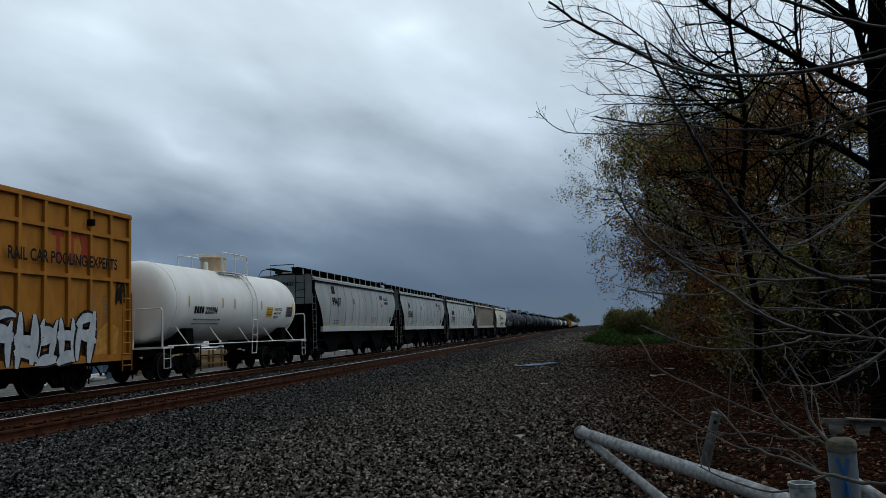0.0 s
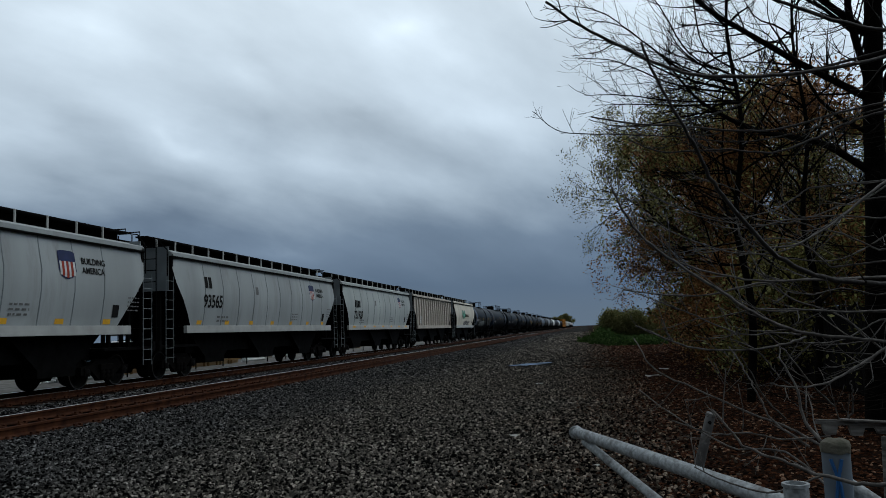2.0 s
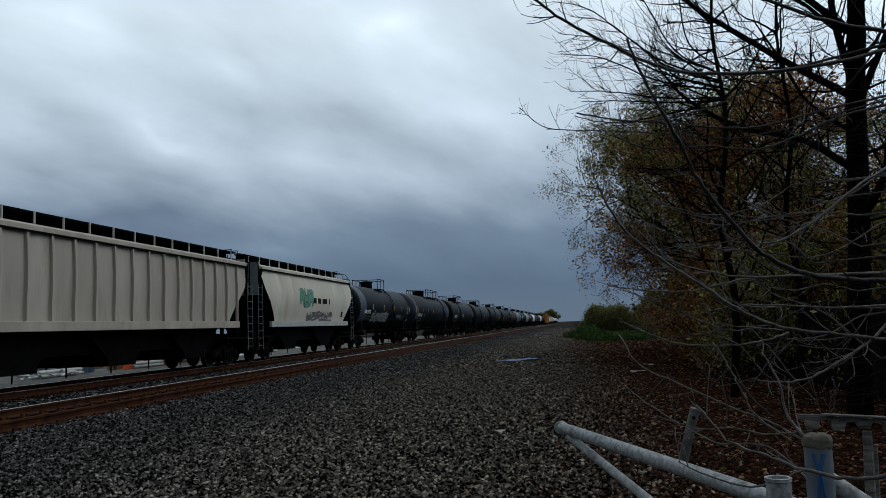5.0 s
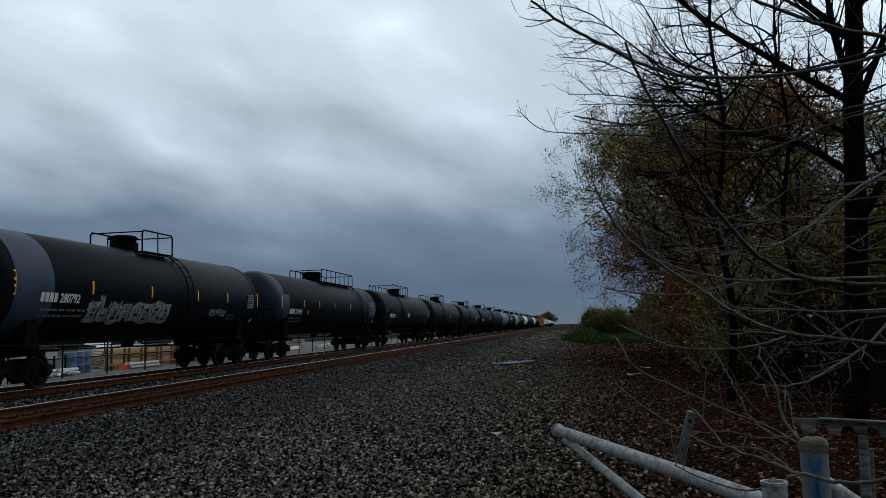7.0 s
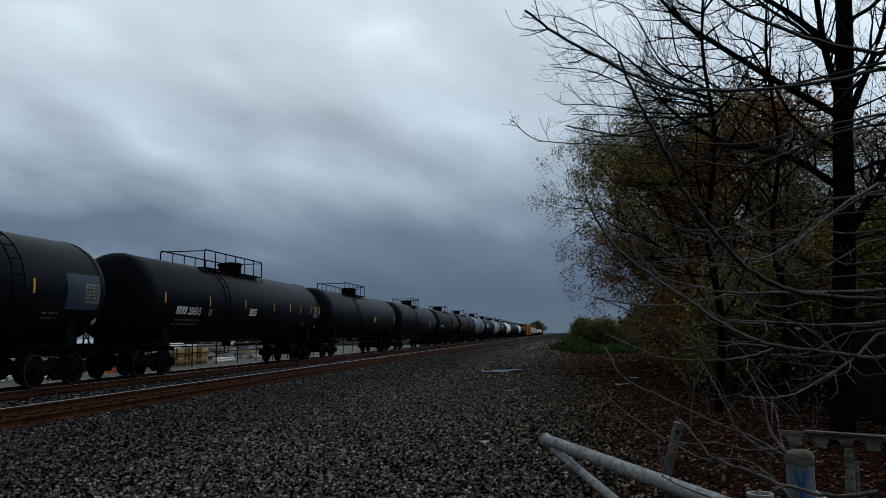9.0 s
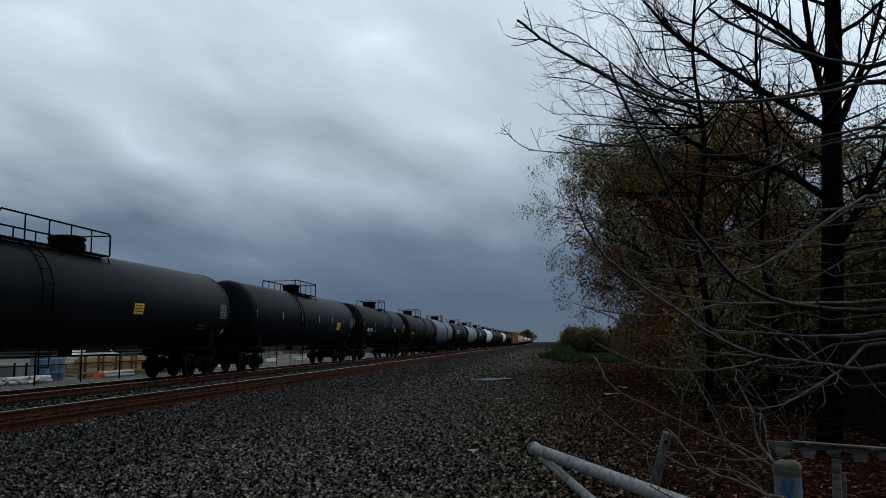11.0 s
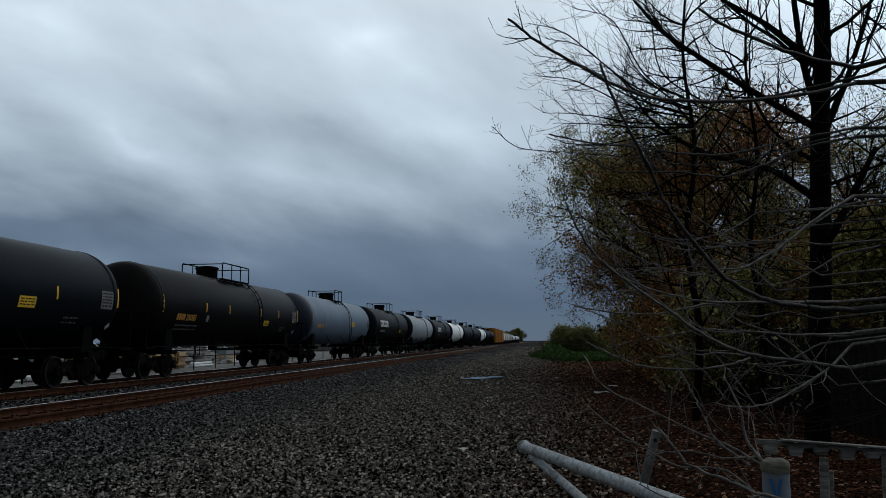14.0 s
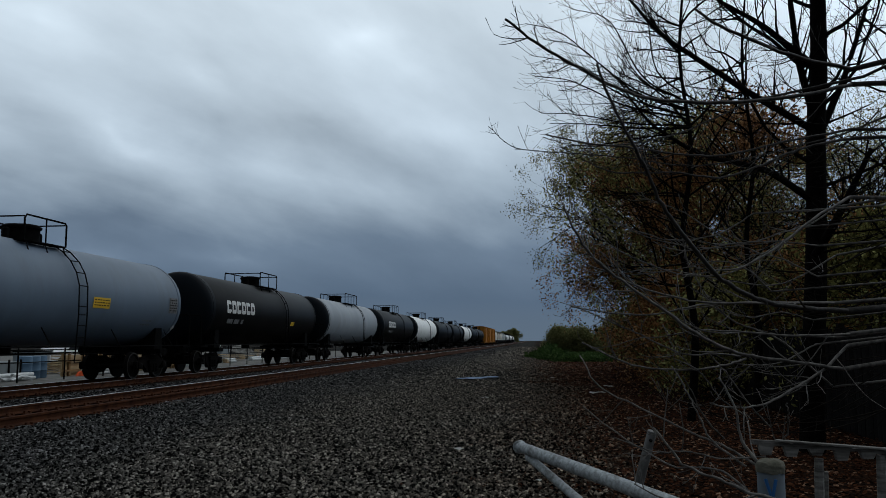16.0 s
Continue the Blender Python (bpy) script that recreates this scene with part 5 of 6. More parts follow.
def smooth_path(pts, per=6):
    """A rounded path through its control points."""
    P = [Vector(p) for p in pts]
    P = [P[0] * 2 - P[1]] + P + [P[-1] * 2 - P[-2]]
    out = []
    for i in range(1, len(P) - 2):
        for k in range(per):
            t = k / per
            a, b, c, d = P[i - 1:i + 3]
            out.append(0.5 * (2 * b + (c - a) * t + (2 * a - 5 * b + 4 * c - d) * t * t + (3 * b - a - 3 * c + d) * t ** 3))
    return out + [P[-2]]


def bough(wood, pts, r0, r1=0.004, twigs=1.0, size=0.5, depth=1):
    """A long arching branch with side twigs that turn up at their ends."""
    path = smooth_path(pts)
    rnd = wood.rnd
    path = [p + Vector((rnd.gauss(0, 0.0025), rnd.gauss(0, 0.006), rnd.gauss(0, 0.002))) for p in path]
    wood.stem(path, r0 * 0.82, r1 * 0.82, 6)
    n = len(path)
    for i in range(2, n):
        for _ in range(2):
            if rnd.random() < 0.42 * twigs:
                d = (path[i] - path[i - 1]).normalized()
                wood.grow(path[i - 1].lerp(path[i], rnd.random()), wood.spread(d, rnd.uniform(0.5, 1.0)), size * rnd.uniform(0.4, 1.2) * (1 - 0.6 * i / n), (r0 + (r1 - r0) * i / n) * 0.26 + 0.0015, depth, 0.14, (1, 3), 0.14, 0.6, 5, 4, 0.15)


def leaf_cloud(name, tips, per, size, mat, parent, seed, spread=0.25):
    rng = np.random.default_rng(seed)
    ends = np.array([[*a, *b] for a, b in tips])
    n = len(ends) * per
    k = rng.random((n, 1)) * 1.3 - 0.1
    src = np.repeat(ends, per, 0)
    c = src[:, :3] * (1 - k) + src[:, 3:] * k + rng.normal(0, spread, (n, 3))
    a = rng.normal(0, 1, (n, 3))
    a /= np.linalg.norm(a, axis=1)[:, None]
    b = np.cross(a, rng.normal(0, 1, (n, 3)))
    b /= np.linalg.norm(b, axis=1)[:, None]
    s = rng.uniform(*size, (n, 1))
    v = np.stack([c - a * s, c + b * s * 0.5, c + a * s, c - b * s * 0.5], 1).reshape(-1, 3)
    i = np.arange(n)[:, None] * 4
    me = bpy.data.meshes.new(name)
    me.from_pydata(v, [], np.concatenate([i, i + 1, i + 2, i + 3], 1).tolist())
    me.materials.append(mat)
    return tagged(place(name, me, parent), kind="stuff")


def leafy_tree(label, x, y, height, radius, mat, seed, low=0.25, per=26, leaf=(0.05, 0.1), stems=9, lean=(0, 0), bark=DARK_TWIG, spread=0.22, kind="tree", depth=2):
    t = thing(kind, label, kind, (x, y, 0))
    w = Wood(seed)
    top = Vector((lean[0], lean[1], height * 0.82))
    trunk = smooth_path([(0, 0, -0.1), (lean[0] * 0.1 + 0.1, 0, height * 0.3), (lean[0] * 0.5, lean[1] * 0.5, height * 0.58), top], 4)
    w.stem(trunk, 0.03 + height * 0.016, 0.03, 7)
    r = w.rnd
    crown = Wood(seed + 1)
    for i in range(stems):
        k = low + (1 - low) * (i + r.random()) / stems
        q = min(int(k * (len(trunk) - 1)), len(trunk) - 2)
        p = trunk[q].lerp(trunk[q + 1], k * (len(trunk) - 1) - q)
        a = i * 2.4 + r.uniform(-0.4, 0.4)
        reach = radius * (0.75 + 0.5 * math.sin(math.pi * min(1, k + 0.1))) * r.uniform(0.7, 1.1)
        d = Vector((math.cos(a), math.sin(a), 0.25 + 0.8 * k)).normalized()
        crown.grow(p, d, reach, 0.012 + 0.02 * (1 - k) + 0.004 * height, depth, 0.06, (4, 6), 0.28, 0.6, 4, 5)
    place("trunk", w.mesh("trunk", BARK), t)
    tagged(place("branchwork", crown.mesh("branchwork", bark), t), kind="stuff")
    leaf_cloud("crown", crown.tips, per, leaf, mat, t, seed, spread)
    return t


def near_tree():
    """The bare tree whose boughs hang before the fence."""
    t = thing("bare_tree", "dark bare tree with long arching leafless boughs", "tree")
    w = Wood(11)
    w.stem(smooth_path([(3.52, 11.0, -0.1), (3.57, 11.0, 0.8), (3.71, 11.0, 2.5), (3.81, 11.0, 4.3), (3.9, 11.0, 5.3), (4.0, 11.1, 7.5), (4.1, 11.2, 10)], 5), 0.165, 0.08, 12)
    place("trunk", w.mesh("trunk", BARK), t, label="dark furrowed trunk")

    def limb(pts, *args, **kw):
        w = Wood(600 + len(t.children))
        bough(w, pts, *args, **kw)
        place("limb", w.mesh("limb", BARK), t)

    limb([(3.75, 11.00, 4.26), (2.96, 10.62, 4.61), (2.23, 10.25, 4.97), (1.66, 9.88, 5.23), (1.24, 9.50, 5.52)], 0.06, 0.022, twigs=1.3, size=1.1, depth=2)
    limb([(3.79, 11.00, 4.41), (3.57, 10.75, 5.03), (3.42, 10.50, 5.62), (3.3, 10.3, 6.6), (3.1, 10.2, 7.6)], 0.07, 0.02, twigs=1.3, size=1.1, depth=2)
    limb([(3.62, 11.00, 2.42), (3.83, 10.50, 2.98), (4.09, 10.00, 3.74)], 0.08, 0.035, twigs=1.3, size=1.1, depth=2)
    limb([(3.77, 11.00, 4.04), (4.28, 11.25, 4.98), (4.76, 11.50, 6.13)], 0.07, 0.03, twigs=1.3, size=1.1, depth=2)
    limb([(3.69, 11.00, 3.30), (2.98, 10.50, 3.61), (2.15, 10.00, 3.71), (1.45, 9.50, 3.98), (0.99, 9.00, 4.40)], 0.06, 0.01, twigs=1.3, size=1.1, depth=2)
    limb([(3.85, 11.00, 5.09), (3.07, 10.50, 5.51), (2.31, 10.00, 5.75)], 0.07, 0.02, twigs=1.3, size=1.1, depth=2)
    # fine drooping sprays at the crown's edge
    for tip in ((-0.05, 5.2), (0.02, 4.8), (0.05, 4.55), (0.1, 4.1), (0.22, 3.97), (0.15, 5.0), (0.5, 5.35), (0.9, 5.5), (0.55, 4.6), (0.4, 3.7)):
        x, z = tip
        limb([(1.9 + 0.2 * x, 9.9, 4.15 + 0.2 * (z - 4.5)), (1.15 + 0.4 * x, 9.5, 4.2 + 0.45 * (z - 4.5)), (x + 0.45, 9.3, z - 0.06 + 0.1 * (4.6 - z)), (x, 9.2, z)], 0.015, 0.004, twigs=1.5, size=0.75, depth=1)
    for k in range(9):
        z = 3.4 + k * 0.42
        a = k * 2.4
        limbs = Wood(700 + k)
        limbs.grow(Vector((3.7 + 0.12 * (z - 4), 11, z)), Vector((math.cos(a), math.sin(a) * 0.6, 0.45)).normalized(), 2.2, 0.03, 3, 0.1, (3, 4), 0.34, 0.6, 6, 6)
        place("limb", limbs.mesh("limb", BARK), t)


def hanging_boughs():
    t = thing("overhanging_boughs", "thin grey-brown bare boughs hanging before the thicket", "branches")

    def hang(pts, r0, r1=0.006, twigs=0.4):
        count[0] += 1
        w = Wood(500 + count[0])
        if pts[0][0] > 1.6:  # runs on to its trunk
            x, y, z = pts[0]
            stem = [Vector(p) for p in ((3.6, 6.8, z + 0.35), (0.45 * x + 1.98, 0.5 * y + 3.4, z + 0.08), (x, y, z))]
            w.stem(stem, r0 * 1.3, r0, 8)
        bough(w, pts, r0, r1, twigs, 0.42)
        # high or thick boughs take the bark copy darkened as backlit silhouettes
        place("bough", w.mesh("bough", BACKLIT_BOUGH if r0 > 0.018 or pts[0][2] > 2.6 else TWIG_BARK), t)

    count = [0]
    hang([(1.92, 5.2, 1.62), (1.61, 5.09, 1.64), (1.35, 4.97, 1.68), (1.1, 4.86, 1.8), (0.91, 4.75, 2.0), (0.74, 4.64, 2.22), (0.63, 4.53, 2.43), (0.47, 4.41, 2.71), (0.36, 4.3, 2.95)], 0.022, 0.009, 0.25)
    hang([(2.46, 6.3, 3.4), (2.02, 6.06, 3.26), (1.45, 5.81, 3.15), (0.88, 5.57, 3.12), (0.58, 5.33, 3.14), (0.33, 5.09, 3.2), (0.02, 4.84, 3.31), (-0.14, 4.6, 3.36)], 0.02, 0.009, 0.35)
    hang([(2.75, 7.0, 3.75), (2.28, 6.75, 3.77), (1.9, 6.5, 3.81), (1.5, 6.25, 3.89), (1.25, 6.0, 3.94)], 0.023, 0.012)
    hang([(2.32, 6.0, 2.97), (1.79, 5.83, 2.85), (1.39, 5.67, 2.74), (1.08, 5.5, 2.7), (0.69, 5.33, 2.72), (0.34, 5.17, 2.73), (0.09, 5.0, 2.75)], 0.012, 0.006, 0.5)
    hang([(2.39, 6.2, 2.95), (1.96, 6.03, 2.84), (1.65, 5.87, 2.7), (1.31, 5.7, 2.58), (0.95, 5.53, 2.59), (0.56, 5.37, 2.57), (0.32, 5.2, 2.63)], 0.014, 0.005, 0.5)
    hang([(2.08, 5.6, 1.69), (1.58, 5.48, 1.69), (1.13, 5.36, 1.68), (0.72, 5.24, 1.61), (0.41, 5.12, 1.63), (0.22, 5.0, 1.66)], 0.012, 0.005)
    hang([(2.13, 5.6, 2.4), (1.84, 5.45, 2.24), (1.56, 5.3, 2.04), (1.26, 5.15, 1.89), (0.99, 5.0, 1.88)], 0.013, 0.005)
    hang([(1.92, 5.40, 1.68), (1.34, 5.30, 1.68), (1.02, 5.20, 1.69), (0.71, 5.10, 1.76), (0.50, 5.00, 1.84), (0.37, 4.90, 1.93)], 0.011, 0.006, 0.25)
    hang([(1.91, 5.2, 1.41), (1.72, 5.08, 1.27), (1.5, 4.96, 1.16), (1.3, 4.84, 1.08), (1.1, 4.72, 1.07), (0.95, 4.6, 1.1)], 0.012, 0.005)
    hang([(1.3, 5.2, 1.33), (1.13, 5.1, 1.29), (0.9, 5.0, 1.27), (0.64, 4.9, 1.29), (0.45, 4.8, 1.35), (0.27, 4.7, 1.44)], 0.010, 0.006, 0.25)
    hang([(1.84, 5.10, 1.27), (1.58, 5.03, 1.31), (1.28, 4.96, 1.35), (1.10, 4.89, 1.40), (0.93, 4.82, 1.49), (0.77, 4.75, 1.60), (0.50, 4.68, 1.79), (0.33, 4.61, 1.93), (0.24, 4.54, 2.06), (0.17, 4.47, 2.20)], 0.014, 0.008, 0.3)
    hang([(1.34, 5.50, 1.34), (1.16, 5.40, 1.36), (0.94, 5.30, 1.36), (0.67, 5.20, 1.48), (0.46, 5.10, 1.57), (0.38, 5.00, 1.60)], 0.008, 0.004, 0.5)
    hang([(1.08, 4.90, 0.88), (0.95, 4.80, 1.02), (0.88, 4.70, 1.15), (0.81, 4.60, 1.25)], 0.006, 0.004, 0.2)
    hang([(1.29, 4.70, 0.86), (1.34, 4.60, 0.92), (1.33, 4.50, 1.06), (1.29, 4.40, 1.12)], 0.007, 0.004, 0.2)
    hang([(1.35, 4.90, 0.94), (1.22, 4.80, 1.07), (1.06, 4.70, 1.27), (0.96, 4.60, 1.37)], 0.006, 0.004, 0.2)
    hang([(2.13, 6.30, 1.92), (1.86, 6.20, 2.04), (1.61, 6.10, 2.10), (1.36, 6.00, 2.21), (1.05, 5.90, 2.39), (0.77, 5.80, 2.47)], 0.008, 0.004, 0.5)
    hang([(1.68, 6.30, 2.41), (1.41, 6.20, 2.25), (1.07, 6.10, 2.19), (0.78, 6.00, 2.25), (0.46, 5.90, 2.39)], 0.007, 0.004, 0.2)
    hang([(2.05, 6.20, 1.41), (1.76, 6.10, 1.28), (1.51, 6.00, 1.27), (1.34, 5.90, 1.30)], 0.008, 0.004, 0.5)
    hang([(1.79, 6.30, 1.81), (1.58, 6.20, 1.98), (1.33, 6.10, 2.03), (1.04, 6.00, 1.96), (0.71, 5.90, 1.92)], 0.007, 0.004, 0.2)
    hang([(2.12, 6.20, 2.14), (1.76, 6.10, 2.17), (1.43, 6.00, 2.14), (1.14, 5.90, 2.09), (0.94, 5.80, 2.10)], 0.008, 0.004, 0.5)
    hang([(2.05, 6.50, 2.32), (1.69, 6.40, 2.20), (1.34, 6.30, 2.15), (0.97, 6.20, 2.20), (0.64, 6.10, 2.32), (0.40, 6.00, 2.51)], 0.007, 0.004, 0.2)
    hang([(2.18, 6.60, 1.60), (1.91, 6.50, 1.66), (1.64, 6.40, 1.62), (1.39, 6.30, 1.71), (1.18, 6.20, 1.84)], 0.006, 0.004, 0.2)
    hang([(1.28, 5.20, 0.98), (1.11, 5.10, 1.10), (0.98, 5.00, 1.26), (0.81, 4.90, 1.34)], 0.006, 0.004, 0.2)
    hang([(1.23, 4.60, 0.82), (0.98, 4.50, 0.82), (0.77, 4.40, 0.87), (0.59, 4.30, 0.88), (0.39, 4.20, 0.96)], 0.006, 0.004, 0.2)
    hang([(1.84, 5.0, 1.48), (1.57, 4.9, 1.47), (1.21, 4.8, 1.49), (0.94, 4.7, 1.51)], 0.011, 0.005)
    hang([(1.1, 3.1, 0.87), (0.98, 3.18, 0.84), (0.83, 3.26, 0.86), (0.71, 3.34, 0.9), (0.59, 3.42, 0.95), (0.49, 3.5, 1.08)], 0.011, 0.005, 0.2)
    hang([(0.83, 3.26, 0.86), (0.66, 3.25, 0.8), (0.51, 3.32, 0.82), (0.39, 3.4, 0.87)], 0.006, 0.003, 0.2)
    hang([(1.13, 4.25, 0.8), (1.05, 4.35, 0.93), (1.03, 4.4, 1.1), (0.97, 4.45, 1.25)], 0.012, 0.005, 0.08)
    hang([(1.1, 4.5, 0.78), (0.96, 4.67, 0.9), (0.91, 4.73, 1.03), (0.87, 4.8, 1.14), (0.8, 4.9, 1.3)], 0.008, 0.004, 0.1)
    hang([(2.99, 8.00, 3.42), (1.93, 7.83, 3.16), (1.40, 7.67, 3.10), (0.88, 7.50, 3.15), (0.36, 7.33, 3.17), (-0.14, 7.17, 3.20), (-0.38, 7.00, 3.36)], 0.010, 0.004, 0.6)
    hang([(2.29, 6.50, 1.46), (1.59, 6.38, 1.50), (1.22, 6.25, 1.53), (0.81, 6.12, 1.81), (0.49, 6.00, 2.11)], 0.010, 0.004)
    hang([(1.20, 4.50, 0.75), (1.09, 4.70, 0.83), (0.90, 4.90, 0.91), (0.65, 5.10, 1.03), (0.40, 5.30, 1.16), (0.30, 5.50, 1.35)], 0.009, 0.005, 0.12)
    hang([(2.56, 7.00, 2.56), (1.96, 6.80, 2.20), (1.56, 6.60, 1.98), (1.10, 6.40, 1.97), (0.59, 6.20, 2.17), (0.39, 6.00, 2.37)], 0.010, 0.004, 0.6)
    hang([(2.71, 7.50, 2.20), (2.19, 7.38, 1.94), (1.70, 7.25, 1.96), (1.14, 7.12, 2.06), (0.66, 7.00, 2.02)], 0.010, 0.004, 0.6)
    hang([(2.04, 7.50, 3.65), (1.34, 7.25, 3.31), (0.83, 7.00, 3.16), (0.38, 6.75, 3.10), (0.10, 6.50, 3.12)], 0.012, 0.004, 0.6)
    hang([(1.15, 4.20, 0.58), (1.01, 4.65, 0.73), (0.79, 5.10, 0.70), (0.52, 5.55, 0.84), (0.34, 6.00, 0.97)], 0.008, 0.004, 0.12)
    hang([(2.43, 7.00, 1.06), (2.00, 6.88, 1.44), (1.56, 6.75, 1.63), (1.27, 6.62, 2.00), (1.15, 6.50, 2.40)], 0.011)
    w = Wood(23)
    w.stem(smooth_path([(3.62, 6.8, -0.1), (3.6, 6.8, 1.5), (3.6, 6.8, 3.2), (3.7, 6.85, 5.5)], 4), 0.15, 0.07, 10)
    place("trunk", w.mesh("trunk", BARK), t, label="dark trunk that carries the boughs")
    # the finer tangle behind them
    tang = Wood(22)
    r = tang.rnd
    for k in range(34):
        z = r.uniform(0.7, 3.4)
        y = r.uniform(6.2, 9.5)
        x = y * r.uniform(0.42, 0.48)
        dip = r.uniform(0.1, 0.45)
        run_x = r.uniform(1.2, 2.6) * y / 7
        bough(tang, [(x, y, z), (x - run_x * 0.4, y - 0.2, z - dip), (x - run_x * 0.75, y - 0.3, z - dip * 0.8), (x - run_x, y - 0.4, z + r.uniform(0.0, 0.4))], r.uniform(0.005, 0.009), 0.0025, 0.3, 0.4)
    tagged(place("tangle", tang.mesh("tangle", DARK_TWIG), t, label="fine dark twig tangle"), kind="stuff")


def stem_tree(x, y, height, seed, label, reach=0):
    """A slender bare tree with steep upright branches."""
    t = thing("bare_tree", label, "tree", (x, y, 0))
    w = Wood(seed)
    pts = smooth_path([(0, 0, -0.1), (0.14, 0, height * 0.18), (0.0, 0.1, height * 0.36), (0.2, 0, height * 0.55), (0.06, 0, height * 0.76), (0.28, 0, height)], 4)
    w.stem(pts, 0.08, 0.015, 8)
    place("trunk", w.mesh("trunk", BARK), t)
    c = Wood(seed + 1)
    for k in range(20):
        q = 4 + int(k * (len(pts) - 6) / 20)
        a = k * 2.4
        c.grow(pts[q], Vector((math.cos(a), math.sin(a), 0.85)).normalized(), 2.6 - 1.2 * k / 20, 0.024, 2, 0.12, (3, 5), 0.3, 0.62, 6, 5)
    for k in range(reach):
        q = 6 + int(k * (len(pts) - 7) / reach)
        d = Vector((-1, c.rnd.uniform(-0.7, 0.5), c.rnd.uniform(-0.1, 0.35))).normalized()
        c.grow(pts[q], d, c.rnd.uniform(1.1, 1.9), 0.02, 2, 0.05, (5, 8), 0.34, 0.45, 7, 5)
    tagged(place("branchwork", c.mesh("branchwork", BARK), t), kind="stuff")


def thicket():
    leafy_tree("airy olive-leaved tree reaching out over the path", 4.7, 34, 9.6, 3.0, LEAF_OLIVE, 31, 0.3, 115, (0.022, 0.05), 20, (-2.1, 0), spread=0.18)
    leafy_tree("rusty brown leaved tree in the thicket", 5.0, 29, 7.6, 2.7, LEAF_RUST, 41, 0.26, 150, (0.026, 0.058), 18, (-0.2, 0))
    leafy_tree("dense olive-brown tree rising over the fence", 5.2, 27, 9.2, 2.9, LEAF_OLIVE, 51, 0.08, 42, (0.035, 0.075), 16)
    leafy_tree("rust-tinged tree beside the fence", 6.9, 25, 8.2, 2.7, LEAF_RUST, 61, 0.06, 60, (0.035, 0.075), 14)
    leafy_tree("sparse olive tree behind the fence", 8.3, 22, 6.6, 2.6, LEAF_OLIVE, 71, 0.1, 50, (0.018, 0.042), 14)
    leafy_tree("rusty brown leaved tree in the thicket", 6.4, 39, 8.4, 3.2, LEAF_RUST, 81, 0.05, 50, (0.05, 0.1), 12)
    leafy_tree("tall olive tree deep in the thicket", 7.0, 33, 9.8, 3.4, LEAF_OLIVE, 91, 0.06, 34, (0.05, 0.1), 12)
    leafy_tree("sparse olive tree behind the fence", 10.5, 26, 8.0, 3.2, LEAF_OLIVE, 101, 0.1, 40, (0.025, 0.055), 14)
    # brush along the fence foot
    for i, (x, y, h, m) in enumerate(((5.1, 30, 2.8, LEAF_RUST), (4.5, 26, 2.8, LEAF_RUST), (4.5, 22.5, 2.9, LEAF_RUST), (4.6, 19.5, 2.6, LEAF_OLIVE), (5.4, 34, 2.8, LEAF_OLIVE), (6.0, 40, 3.2, LEAF_OLIVE), (6.6, 46, 3.4, LEAF_RUST), (6.3, 15.5, 3.4, LEAF_OLIVE), (7.2, 18.5, 3.8, LEAF_RUST), (7.6, 14, 3.6, LEAF_OLIVE), (6.4, 21, 3.6, LEAF_RUST))):
        leafy_tree("dark tangled brush at the fence foot", x, y, h, 1.25, m, 110 + 7 * i, 0.02, 40, (0.03, 0.07), 14, spread=0.25, kind="bush")


def far_green():
    for i, (x, y, h, r) in enumerate(((2.75, 97, 2.0, 1.1), (5.6, 97, 1.7, 1.2), (8.4, 94, 1.8, 1.2), (10.5, 90, 2.8, 2.1), (13.5, 86, 3.2, 2.4))):
        leafy_tree("rounded olive bush far down the line", x, y, h, r, LEAF_FAR, 200 + 9 * i, 0.02, 70, (0.07, 0.15), 16, spread=0.28, kind="bush")
    for i, (x, y, h, r) in enumerate(((-22, 800, 11, 5), (-31, 850, 9, 4))):
        leafy_tree("distant spring tree beyond the train", x, y, h, r, LEAF_FAR, 300 + 9 * i, 0.05, 34, (0.3, 0.6), 14, spread=0.7)


def weeds():
    """Green weeds and low brambles at the path's edge."""
    rng = np.random.default_rng(5)
    n = 5200
    x = rng.uniform(-0.9, 5.2, n)
    y = rng.uniform(55, 74, n)
    ok = x > -0.9 + (74 - y) * 0.13 + rng.normal(0, 0.25, n)
    x, y = x[ok], y[ok]
    n = len(x)
    hump = 0.35 + 0.75 * np.exp(-((x - 1.1) / 0.9) ** 2) * np.clip((y - 57) / 3, 0.2, 1)
    h = hump * rng.uniform(0.3, 1.0, n)
    tips = [(Vector((a, b, 0.02)), Vector((a + random.uniform(-0.15, 0.15), b, c))) for a, b, c in zip(x, y, h)]
    t = thing("weeds", "bright green weeds and brambles beside the gravel", "weeds", kind="stuff")
    w = Wood(77)
    for a, b in tips[:1500]:
        w.stem([a, a.lerp(b, 0.5) + Vector((0.03, 0, 0)), b], 0.012, 0.004, 3)
    place("stalks", w.mesh("stalks", LEAF_GREEN), t)
    leaf_cloud("weed_leaves", tips, 5, (0.05, 0.13), LEAF_GREEN, t, 6, 0.09)


